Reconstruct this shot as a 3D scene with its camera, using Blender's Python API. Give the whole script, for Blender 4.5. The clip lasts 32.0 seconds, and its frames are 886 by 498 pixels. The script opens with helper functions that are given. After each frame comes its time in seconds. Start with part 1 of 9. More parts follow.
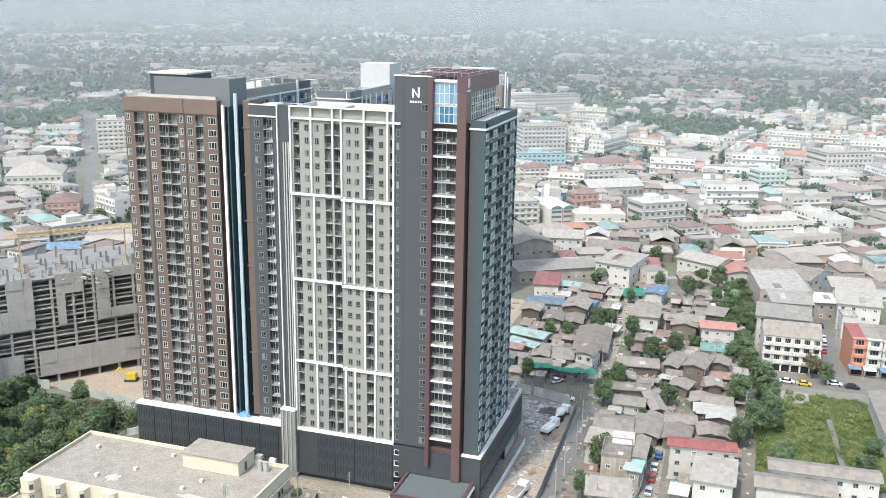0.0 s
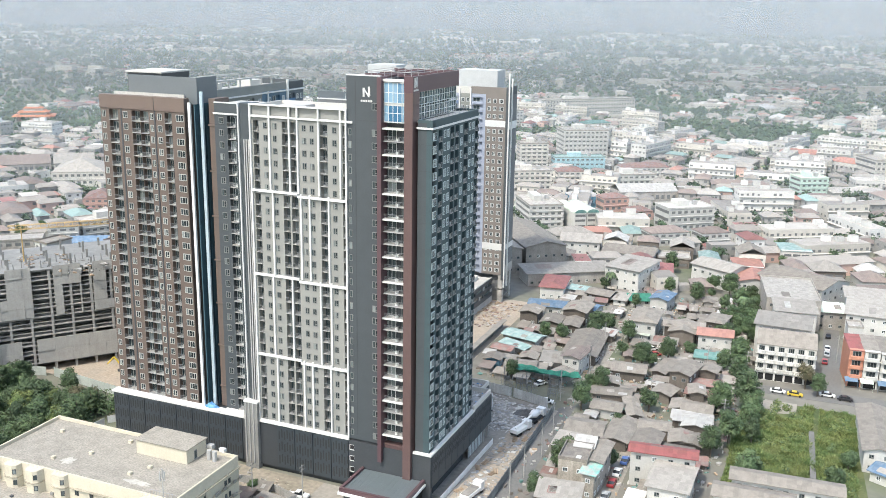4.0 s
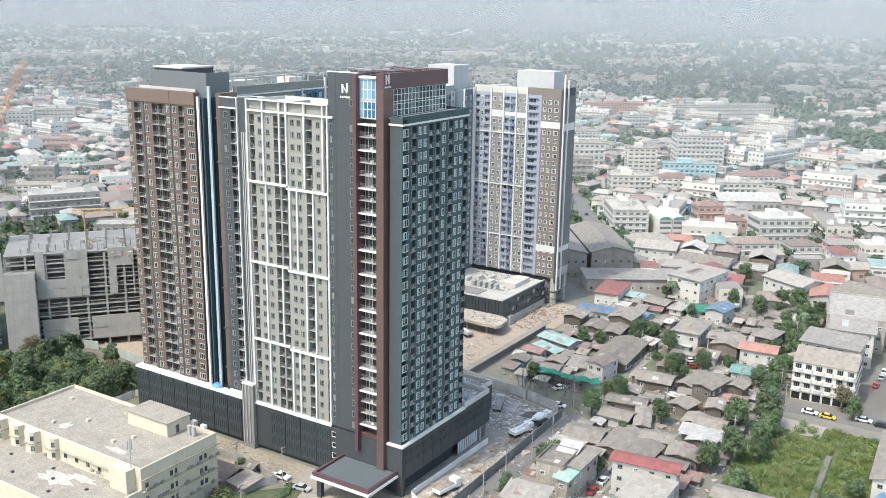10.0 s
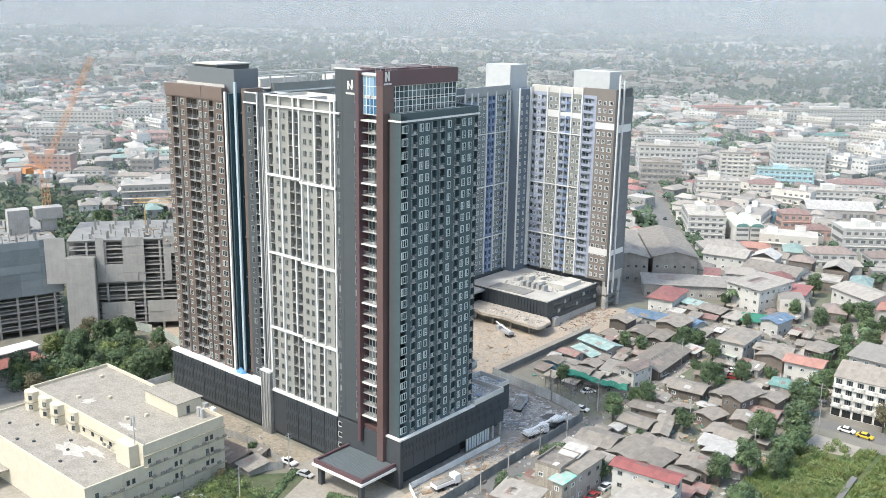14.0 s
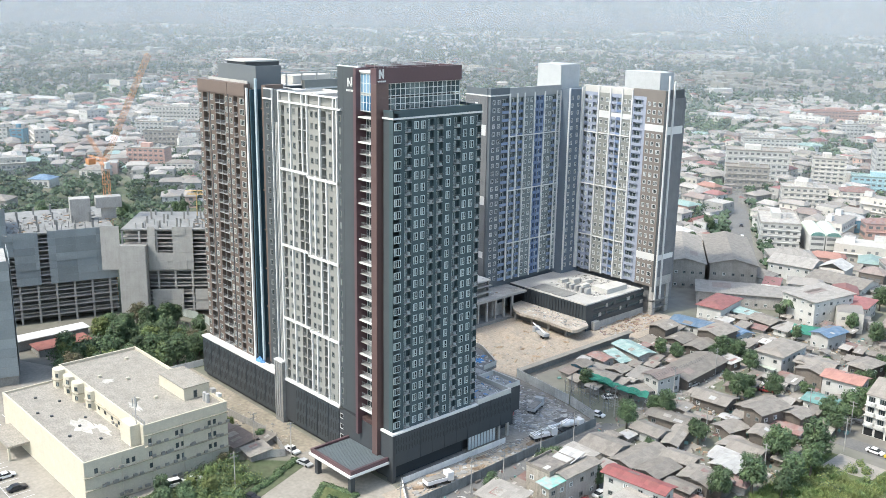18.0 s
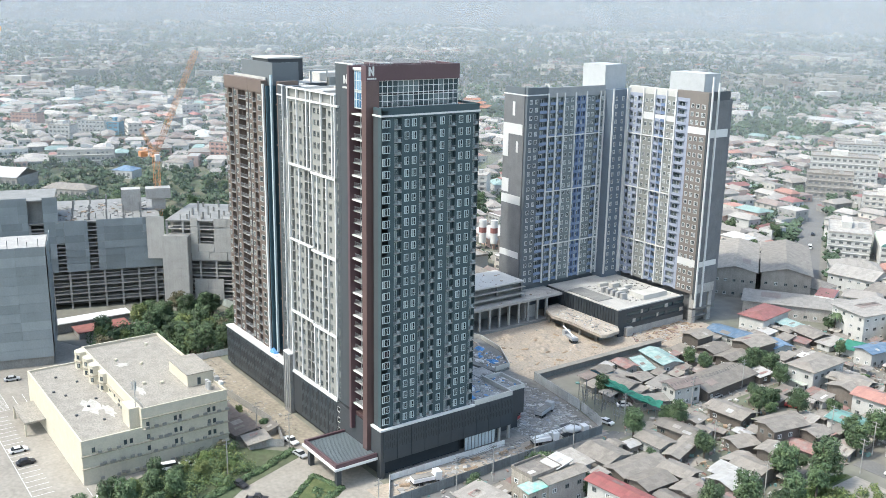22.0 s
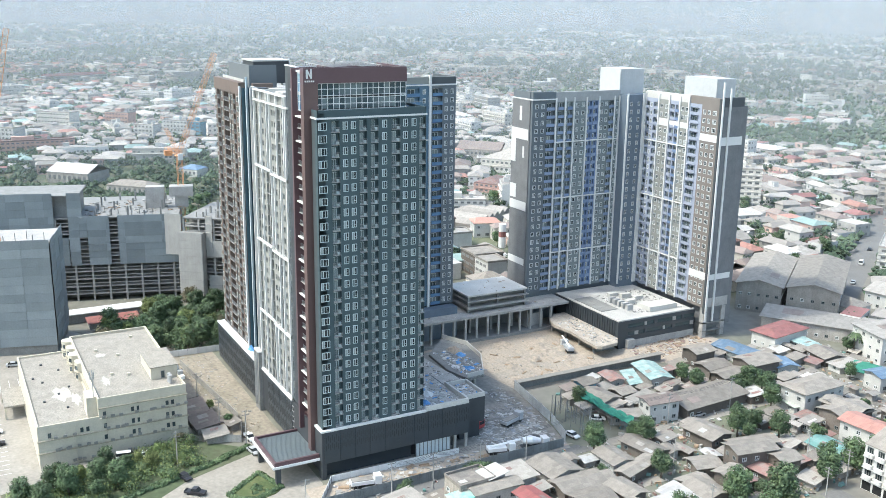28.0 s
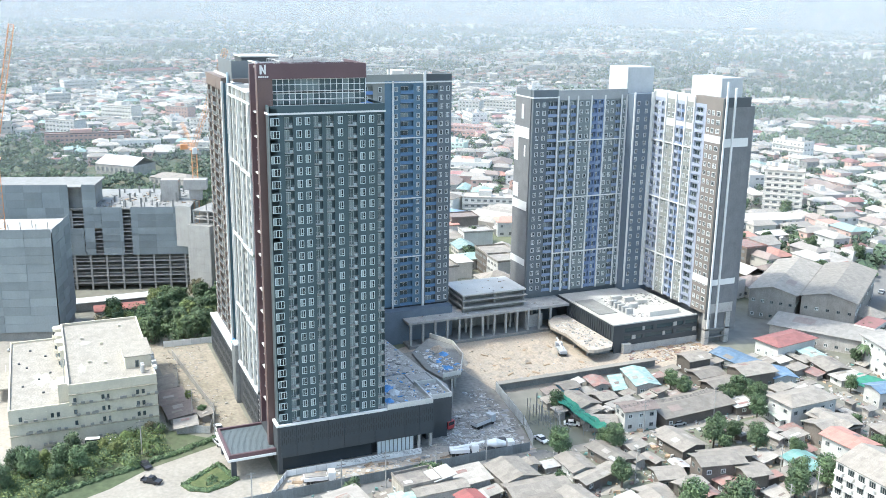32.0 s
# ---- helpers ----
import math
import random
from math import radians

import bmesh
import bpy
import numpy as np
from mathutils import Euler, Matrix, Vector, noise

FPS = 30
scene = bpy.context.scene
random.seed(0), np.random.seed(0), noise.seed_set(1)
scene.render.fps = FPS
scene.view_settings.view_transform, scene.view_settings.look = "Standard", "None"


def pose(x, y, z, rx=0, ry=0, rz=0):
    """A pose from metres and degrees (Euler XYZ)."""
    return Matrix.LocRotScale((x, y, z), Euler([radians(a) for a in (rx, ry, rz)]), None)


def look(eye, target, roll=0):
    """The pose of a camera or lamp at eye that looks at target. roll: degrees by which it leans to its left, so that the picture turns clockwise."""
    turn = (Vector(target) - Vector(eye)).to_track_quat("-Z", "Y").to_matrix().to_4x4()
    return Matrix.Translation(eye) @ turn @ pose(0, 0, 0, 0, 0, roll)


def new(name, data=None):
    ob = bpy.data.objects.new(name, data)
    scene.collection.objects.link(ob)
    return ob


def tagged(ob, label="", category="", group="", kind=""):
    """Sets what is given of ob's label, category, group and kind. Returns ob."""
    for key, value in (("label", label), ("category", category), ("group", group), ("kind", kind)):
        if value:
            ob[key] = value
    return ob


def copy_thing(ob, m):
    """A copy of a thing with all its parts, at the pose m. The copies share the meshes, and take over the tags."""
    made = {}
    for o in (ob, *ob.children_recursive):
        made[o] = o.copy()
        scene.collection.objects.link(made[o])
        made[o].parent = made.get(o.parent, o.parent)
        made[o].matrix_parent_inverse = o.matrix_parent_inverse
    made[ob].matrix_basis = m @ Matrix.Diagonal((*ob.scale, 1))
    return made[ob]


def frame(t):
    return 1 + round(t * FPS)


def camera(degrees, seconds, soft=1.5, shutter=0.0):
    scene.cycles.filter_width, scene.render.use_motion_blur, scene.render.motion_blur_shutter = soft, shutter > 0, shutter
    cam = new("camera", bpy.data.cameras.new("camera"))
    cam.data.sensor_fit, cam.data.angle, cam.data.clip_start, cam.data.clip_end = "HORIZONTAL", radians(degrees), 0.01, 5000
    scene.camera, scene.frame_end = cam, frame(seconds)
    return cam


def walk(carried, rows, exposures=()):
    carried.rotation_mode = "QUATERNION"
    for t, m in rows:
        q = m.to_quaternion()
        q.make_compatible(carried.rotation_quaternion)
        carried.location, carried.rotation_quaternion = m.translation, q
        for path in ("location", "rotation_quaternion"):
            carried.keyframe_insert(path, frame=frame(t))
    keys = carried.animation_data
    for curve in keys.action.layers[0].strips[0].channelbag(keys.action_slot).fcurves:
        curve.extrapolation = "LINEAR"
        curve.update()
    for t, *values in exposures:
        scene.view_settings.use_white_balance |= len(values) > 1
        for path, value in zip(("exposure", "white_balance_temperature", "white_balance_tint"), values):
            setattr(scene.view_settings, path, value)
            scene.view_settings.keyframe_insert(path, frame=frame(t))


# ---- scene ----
import collections

cam = camera(49.9, 32.0, 0.6)
METRES, EYE, TILT, LEAN, TURN = 223.157, 112.53, 0.0, 0.0, 17.9
ROWS = [
    (0.0, 0.0, 0.0, 0.0, 0.22, -14.44, -0.84),
    (0.5, 0.0147, -0.001, 0.0, 0.79, -14.42, -0.83),
    (1.0, 0.0295, -0.0018, -0.0001, 1.35, -14.41, -0.82),
    (1.5, 0.0446, -0.0022, -0.0003, 1.9, -14.39, -0.82),
    (2.0, 0.0597, -0.0026, -0.0003, 2.62, -14.37, -0.83),
    (2.5, 0.0749, -0.0027, -0.0004, 3.24, -14.35, -0.84),
    (3.0, 0.0904, -0.0027, -0.0005, 3.9, -14.35, -0.85),
    (3.5, 0.1062, -0.003, -0.0011, 4.36, -14.32, -0.86),
    (5.5, 0.1679, 0.0003, -0.0014, 6.25, -14.3, -0.87),
    (6.0, 0.1834, 0.001, -0.0015, 6.59, -14.3, -0.86),
    (6.5, 0.1992, 0.0018, -0.0018, 7.13, -14.29, -0.84),
    (7.0, 0.2145, 0.0035, -0.0019, 8.0, -14.28, -0.84),
    (7.5, 0.2299, 0.0047, -0.0022, 8.94, -14.27, -0.85),
    (8.0, 0.2453, 0.0062, -0.0025, 10.06, -14.26, -0.86),
    (8.5, 0.2601, 0.0088, -0.0026, 11.4, -14.27, -0.88),
    (9.0, 0.2751, 0.0112, -0.0028, 12.78, -14.26, -0.89),
    (9.5, 0.2902, 0.0139, -0.0028, 13.69, -14.27, -0.9),
    (10.0, 0.3055, 0.0166, -0.0029, 14.71, -14.25, -0.9),
    (10.5, 0.3212, 0.0193, -0.0029, 15.62, -14.26, -0.91),
    (11.0, 0.3365, 0.0228, -0.0027, 16.51, -14.27, -0.92),
    (11.5, 0.3519, 0.0261, -0.0031, 17.35, -14.26, -0.91),
    (12.0, 0.3668, 0.0304, -0.0032, 18.39, -14.27, -0.9),
    (12.5, 0.3818, 0.0345, -0.0034, 19.3, -14.28, -0.89),
    (13.0, 0.3968, 0.0391, -0.0036, 20.36, -14.28, -0.89),
    (13.5, 0.4114, 0.0443, -0.0037, 21.31, -14.3, -0.91),
    (14.0, 0.4265, 0.0493, -0.0039, 22.39, -14.3, -0.9),
    (14.5, 0.4414, 0.0547, -0.0044, 23.37, -14.3, -0.89),
    (16.5, 0.5003, 0.0805, -0.0042, 27.03, -14.39, -0.91),
    (17.0, 0.5144, 0.0876, -0.0042, 27.92, -14.39, -0.92),
    (17.5, 0.5292, 0.0948, -0.0039, 28.88, -14.39, -0.9),
    (18.0, 0.5431, 0.1026, -0.0039, 29.81, -14.4, -0.88),
    (18.5, 0.5568, 0.1105, -0.0041, 30.7, -14.41, -0.89),
    (19.0, 0.5706, 0.1188, -0.0038, 31.69, -14.42, -0.9),
    (19.5, 0.5838, 0.1272, -0.0038, 32.59, -14.44, -0.9),
    (20.0, 0.5968, 0.1359, -0.0036, 33.62, -14.47, -0.92),
    (20.5, 0.6094, 0.1447, -0.0037, 34.45, -14.48, -0.92),
    (21.0, 0.6219, 0.1535, -0.0037, 35.44, -14.48, -0.94),
    (21.5, 0.6338, 0.1624, -0.0036, 36.17, -14.52, -0.96),
    (22.0, 0.6454, 0.1719, -0.0036, 36.67, -14.53, -0.97),
    (22.5, 0.6566, 0.1815, -0.0035, 37.16, -14.53, -0.96),
    (23.0, 0.6677, 0.1911, -0.0034, 37.61, -14.53, -0.99),
    (23.5, 0.679, 0.2005, -0.0032, 38.19, -14.5, -0.97),
    (24.0, 0.6902, 0.2099, -0.0033, 38.57, -14.48, -0.94),
    (24.5, 0.7014, 0.2193, -0.0033, 39.03, -14.46, -0.91),
    (25.0, 0.7128, 0.2287, -0.0032, 39.85, -14.43, -0.89),
    (25.5, 0.7243, 0.2385, -0.0029, 40.52, -14.42, -0.86),
    (27.5, 0.7692, 0.2839, -0.0022, 43.2, -14.41, -0.79),
    (28.0, 0.7805, 0.2957, -0.002, 43.92, -14.41, -0.8),
    (28.5, 0.7917, 0.3076, -0.002, 44.62, -14.44, -0.8),
    (29.0, 0.8031, 0.3198, -0.002, 45.3, -14.46, -0.8),
    (29.5, 0.8136, 0.3322, -0.002, 46.07, -14.49, -0.81),
    (30.0, 0.8243, 0.3449, -0.0019, 46.79, -14.51, -0.81),
    (30.5, 0.8347, 0.3578, -0.0019, 47.49, -14.54, -0.81),
    (31.0, 0.8447, 0.371, -0.0018, 48.04, -14.56, -0.81),
    (31.5, 0.8548, 0.3843, -0.0017, 48.55, -14.58, -0.83),
    (32.0, 0.8644, 0.3976, -0.0017, 49.02, -14.62, -0.84),
]
walk(cam, [(t, pose(52.8, -191.4, EYE, TILT, LEAN, TURN) @ pose(METRES * x, METRES * y, METRES * z, 90 + pitch, roll, yaw))
           for t, x, y, z, yaw, pitch, roll in ROWS], [(0.0, 0.74, 6600, 7), (9.0, 0.76, 6650, 7), (13.0, 0.77, 6650, 7), (19.0, 0.80, 6500, 6), (25.0, 0.84, 6400, 5), (28.0, 0.95, 6350, 4), (32.0, 1.23, 6280, 4)])

# ---- world and sun ----
SUN_DIR = Vector((0.17, 0.65, -1.0)).normalized()       # the way the sunlight goes
sun = new("sun", bpy.data.lights.new("sun", "SUN"))
sun.data.energy, sun.data.angle, sun.data.color = 2.05, radians(3.0), (1.0, 0.965, 0.91)
sun.matrix_world = look((0, 0, 300), Vector((0, 0, 300)) + SUN_DIR)
world = bpy.data.worlds.new("world")
scene.world = world
world.use_nodes = True
_nt = world.node_tree
_sky = _nt.nodes.new("ShaderNodeTexSky")
_sky.sky_type, _sky.sun_disc = "NISHITA", False
_sky.sun_elevation = math.asin(-SUN_DIR.z)
_sky.sun_rotation = math.atan2(-SUN_DIR.x, -SUN_DIR.y)
_sky.air_density, _sky.dust_density, _sky.ozone_density = 1.4, 3.0, 1.5
_bg = _nt.nodes["Background"]
_bg.inputs[1].default_value = 0.20
_nt.links.new(_sky.outputs[0], _bg.inputs[0])

# ---- materials ----
MATS = {}


def mat(name, rgb, rough=0.7, metal=0.0, var=0.12, s1=0.35, s2=3.0, bump=0.0, tint=None, rand=0.0, streak=0.0, bscale=12.0, sheet=0.0, island=0.0):
    """A procedural surface: a base colour, stains at two scales, downward streaks, fine relief, and a shift from object to object."""
    if name in MATS:
        return MATS[name]
    m = bpy.data.materials.new(name)
    m.use_nodes = True
    nt = m.node_tree
    N, L = nt.nodes, nt.links
    b = N["Principled BSDF"]
    b.inputs["Roughness"].default_value, b.inputs["Metallic"].default_value = rough, metal
    geo = N.new("ShaderNodeNewGeometry")
    n1, n2 = N.new("ShaderNodeTexNoise"), N.new("ShaderNodeTexNoise")
    n1.inputs["Scale"].default_value, n2.inputs["Scale"].default_value = s1, s2
    n1.inputs["Detail"].default_value, n2.inputs["Detail"].default_value = 4.0, 3.0
    L.new(geo.outputs["Position"], n1.inputs["Vector"])
    L.new(geo.outputs["Position"], n2.inputs["Vector"])
    add = N.new("ShaderNodeMath")
    L.new(n1.outputs["Fac"], add.inputs[0])
    L.new(n2.outputs["Fac"], add.inputs[1])
    last = add.outputs[0]
    if streak:
        mp = N.new("ShaderNodeMapping")
        mp.inputs["Scale"].default_value = (1.6, 1.6, 0.08)
        n3 = N.new("ShaderNodeTexNoise")
        n3.inputs["Scale"].default_value = 1.0
        L.new(geo.outputs["Position"], mp.inputs["Vector"])
        L.new(mp.outputs[0], n3.inputs["Vector"])
        ad = N.new("ShaderNodeMath")
        ad.operation = "MULTIPLY_ADD"
        ad.inputs[1].default_value = streak
        L.new(n3.outputs["Fac"], ad.inputs[0])
        L.new(last, ad.inputs[2])
        last = ad.outputs[0]
    mid = 1.0 + 0.5 * streak
    rng = N.new("ShaderNodeMapRange")
    rng.inputs[1].default_value, rng.inputs[2].default_value = mid - 0.45, mid + 0.45
    rng.inputs[3].default_value, rng.inputs[4].default_value = 1.0 - 1.6 * var, 1.0 + 1.2 * var
    L.new(last, rng.inputs[0])
    val = rng.outputs[0]
    if rand:
        info = N.new("ShaderNodeObjectInfo")
        r2 = N.new("ShaderNodeMapRange")
        r2.inputs[3].default_value, r2.inputs[4].default_value = 1.0 - rand, 1.0 + rand
        L.new(info.outputs["Random"], r2.inputs[0])
        mu = N.new("ShaderNodeMath")
        mu.operation = "MULTIPLY"
        L.new(val, mu.inputs[0])
        L.new(r2.outputs[0], mu.inputs[1])
        val = mu.outputs[0]
    if island:
        # each leaf or joined piece a little lighter or darker than the next
        r4, m4 = N.new("ShaderNodeMapRange"), N.new("ShaderNodeMath")
        m4.operation = "MULTIPLY"
        r4.inputs[3].default_value, r4.inputs[4].default_value = 1.0 - island, 1.0 + island
        L.new(geo.outputs["Random Per Island"], r4.inputs[0])
        L.new(r4.outputs[0], m4.inputs[0])
        L.new(val, m4.inputs[1])
        val = m4.outputs[0]
    if sheet:
        # separate roofing sheets, each weathered a little differently, laid square to the house
        tc, snap, wn, r3, m3 = N.new("ShaderNodeTexCoord"), N.new("ShaderNodeVectorMath"), N.new("ShaderNodeTexWhiteNoise"), N.new("ShaderNodeMapRange"), N.new("ShaderNodeMath")
        snap.operation, m3.operation = "SNAP", "MULTIPLY"
        snap.inputs[1].default_value = (1.1, 1.7, 50.0)
        r3.inputs[3].default_value, r3.inputs[4].default_value = 1.0 - sheet, 1.0 + sheet * 0.8
        L.new(tc.outputs["Object"], snap.inputs[0])
        L.new(snap.outputs[0], wn.inputs["Vector"])
        L.new(wn.outputs["Value"], r3.inputs[0])
        L.new(r3.outputs[0], m3.inputs[0])
        L.new(val, m3.inputs[1])
        val = m3.outputs[0]
    mix = N.new("ShaderNodeVectorMath")
    mix.operation = "SCALE"
    if tint:
        mc = N.new("ShaderNodeMix")
        mc.data_type = "RGBA"
        mc.inputs[6].default_value, mc.inputs[7].default_value = (*rgb, 1), (*tint, 1)
        st = N.new("ShaderNodeMapRange")
        st.inputs[1].default_value, st.inputs[2].default_value = 0.42, 0.62
        L.new(n1.outputs["Fac"], st.inputs[0])
        L.new(st.outputs[0], mc.inputs[0])
        L.new(mc.outputs[2], mix.inputs[0])
    else:
        mix.inputs[0].default_value = rgb
    L.new(val, mix.inputs["Scale"])
    L.new(mix.outputs[0], b.inputs["Base Color"])
    if bump:
        n4 = N.new("ShaderNodeTexNoise")
        n4.inputs["Scale"].default_value = bscale
        L.new(geo.outputs["Position"], n4.inputs["Vector"])
        bp = N.new("ShaderNodeBump")
        bp.inputs["Strength"].default_value, bp.inputs["Distance"].default_value = bump, 0.05
        L.new(n4.outputs["Fac"], bp.inputs["Height"])
        L.new(bp.outputs[0], b.inputs["Normal"])
    MATS[name] = m
    return m


def glass_mat(name, dark, pale, share=0.75, rough=0.12):
    """Window glass seen from far off: mostly a dark room behind, here and there a drawn curtain; glossy."""
    m = bpy.data.materials.new(name)
    m.use_nodes = True
    N, L = m.node_tree.nodes, m.node_tree.links
    b = N["Principled BSDF"]
    info, ramp = N.new("ShaderNodeObjectInfo"), N.new("ShaderNodeValToRGB")
    ramp.color_ramp.elements[0].position, ramp.color_ramp.elements[0].color = share, (*dark, 1)
    ramp.color_ramp.elements[1].position, ramp.color_ramp.elements[1].color = min(1.0, share + 0.25), (*pale, 1)
    L.new(info.outputs["Random"], ramp.inputs[0])
    L.new(ramp.outputs[0], b.inputs["Base Color"])
    b.inputs["Roughness"].default_value, b.inputs["IOR"].default_value = rough, 1.52
    MATS[name] = m
    return m


WHITE = mat("white_paint", (0.62, 0.62, 0.605), 0.55, var=0.06, streak=0.25)
DARK = mat("dark_grey_render", (0.058, 0.068, 0.075), 0.6, var=0.08, streak=0.25, bump=0.1)
DARK2 = mat("charcoal_render", (0.048, 0.054, 0.060), 0.6, var=0.1, streak=0.2)
TEAL = mat("blue_grey_render", (0.046, 0.076, 0.086), 0.6, var=0.08, streak=0.25, bump=0.1)
BROWN = mat("brown_render", (0.125, 0.095, 0.080), 0.65, var=0.08, streak=0.25, bump=0.1)
BROWNTOP = mat("light_brown_panel", (0.150, 0.112, 0.094), 0.55, var=0.06)
GREIGE = mat("warm_grey_render", (0.262, 0.262, 0.244), 0.7, var=0.06, streak=0.2)
OLIVE = mat("olive_grey_render", (0.225, 0.232, 0.215), 0.7, var=0.08, streak=0.25)
PURPLE = mat("maroon_metal_panel", (0.112, 0.066, 0.074), 0.38, 0.15, var=0.08, s1=0.15)
REDFIN = mat("red_brown_panel", (0.122, 0.078, 0.074), 0.4, 0.1, var=0.08, s1=0.15)
BLUEP = mat("blue_protective_film", (0.11, 0.20, 0.40), 0.5, var=0.14)
BLUED = mat("slate_blue_render", (0.145, 0.205, 0.325), 0.6, var=0.1)
BLUEG = mat("pale_blue_render", (0.30, 0.335, 0.41), 0.6, var=0.1, streak=0.2)
CONC = mat("bare_concrete", (0.36, 0.35, 0.33), 0.85, var=0.2, streak=0.35, bump=0.3)
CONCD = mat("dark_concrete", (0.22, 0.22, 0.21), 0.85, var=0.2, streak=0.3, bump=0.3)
DECK = mat("roof_deck_white", (0.43, 0.42, 0.395), 0.8, var=0.2, s1=0.12)
PARA = mat("roof_cement", (0.50, 0.49, 0.46), 0.85, var=0.14, s1=0.15)
BLUER = mat("deep_teal_render", (0.085, 0.175, 0.29), 0.6, var=0.1)
LOUV = mat("charcoal_louvre", (0.050, 0.062, 0.072), 0.45, 0.2, var=0.08)
# near-black fills: shade inside slots and openings put into the colour
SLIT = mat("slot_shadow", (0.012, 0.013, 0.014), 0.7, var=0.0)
SLOT = mat("slot_shade", (0.026, 0.028, 0.03), 0.7, var=0.0)
FRAME = mat("white_window_frame", (0.66, 0.68, 0.67), 0.4, var=0.05)
FRAMED = mat("dark_window_frame", (0.20, 0.205, 0.20), 0.45, var=0.05)
SLAB = mat("balcony_slab", (0.36, 0.36, 0.35), 0.7, var=0.1)
RAIL = mat("steel_rail", (0.28, 0.29, 0.30), 0.4, 0.6, var=0.05)
GLASS = glass_mat("window_glass", (0.052, 0.07, 0.075), (0.24, 0.27, 0.265), 0.70)
DIMGLASS = glass_mat("dim_room_glass", (0.022, 0.03, 0.033), (0.07, 0.085, 0.088), 0.75, 0.08)
GLASSP = glass_mat("curtained_glass", (0.10, 0.135, 0.14), (0.26, 0.31, 0.31), 0.35)
FRAMEP = mat("pale_grey_frame", (0.50, 0.57, 0.58), 0.4, var=0.05)
GLASSB = glass_mat("blue_curtain_glass", (0.05, 0.15, 0.26), (0.22, 0.36, 0.48), 0.3, 0.06)
GLASSG = glass_mat("green_grey_glass", (0.045, 0.07, 0.078), (0.13, 0.165, 0.17), 0.55, 0.06)

# ---- mesh helpers ----


def box(bm, x0, x1, y0, y1, z0, z1, mi=0):
    v = [bm.verts.new(p) for p in ((x0, y0, z0), (x1, y0, z0), (x1, y1, z0), (x0, y1, z0), (x0, y0, z1), (x1, y0, z1), (x1, y1, z1), (x0, y1, z1))]
    for q in ((0, 3, 2, 1), (4, 5, 6, 7), (0, 1, 5, 4), (1, 2, 6, 5), (2, 3, 7, 6), (3, 0, 4, 7)):
        bm.faces.new([v[i] for i in q]).material_index = mi


def prism(bm, pts, z0, z1, mi=0):
    """An upright prism over the outline pts, given counter-clockwise."""
    lo, hi = [bm.verts.new((x, y, z0)) for x, y in pts], [bm.verts.new((x, y, z1)) for x, y in pts]
    n = len(pts)
    bm.faces.new(hi).material_index = mi
    bm.faces.new(lo[::-1]).material_index = mi
    for i in range(n):
        bm.faces.new((lo[i], lo[(i + 1) % n], hi[(i + 1) % n], hi[i])).material_index = mi


def rod(bm, a, b, r, n=6, mi=0, r2=None):
    a, b = Vector(a), Vector(b)
    q = (b - a).to_track_quat("Z", "Y")
    r2 = r if r2 is None else r2
    lo = [bm.verts.new(a + q @ Vector((r * math.cos(i * 6.28318 / n), r * math.sin(i * 6.28318 / n), 0))) for i in range(n)]
    hi = [bm.verts.new(b + q @ Vector((r2 * math.cos(i * 6.28318 / n), r2 * math.sin(i * 6.28318 / n), 0))) for i in range(n)]
    for i in range(n):
        bm.faces.new((lo[i], lo[(i + 1) % n], hi[(i + 1) % n], hi[i])).material_index = mi
    bm.faces.new(hi).material_index = mi
    bm.faces.new(lo[::-1]).material_index = mi


def done(name, bm, mats):
    me = bpy.data.meshes.new(name)
    bm.to_mesh(me)
    bm.free()
    for m in (mats if isinstance(mats, (list, tuple)) else [mats]):
        me.materials.append(m)
    return me


def part(name, bm, mats, parent, label="", m=None):
    ob = new(name, bm if isinstance(bm, bpy.types.Mesh) else done(name, bm, mats))
    ob.parent = parent
    if m is not None:
        ob.matrix_basis = m
    if label:
        tagged(ob, label)
    return ob


def thing(name, label, category, group="", kind="", m=None):
    ob = tagged(new(name), label, category, group, kind)
    ob.empty_display_size = 0.5
    if m is not None:
        ob.matrix_basis = m
    return ob


def boxes(name, parent, mats, *bs, label="", m=None):
    bm = bmesh.new()
    for b in bs:
        box(bm, *b)
    return part(name, bm, mats, parent, label, m)


# ---- facades: local x runs along the wall, -y points out of it ----
KIT = {}


def frame_ring(bm, a, b, t, y0, y1, x=0.0, z=0.0, mi=0):
    """A window frame of half sizes a, b and bar width t round (x, z), in one piece."""
    q = [[bm.verts.new((x + sx * p, y, z + sz * r)) for sx, sz in ((-1, -1), (1, -1), (1, 1), (-1, 1))] for p, r, y in ((a, b, y1), (a, b, y0), (a - t, b - t, y0), (a - t, b - t, y1))]
    for u, v in zip(q, q[1:]):
        for i in range(4):
            bm.faces.new((u[i], u[(i + 1) % 4], v[(i + 1) % 4], v[i])).material_index = mi


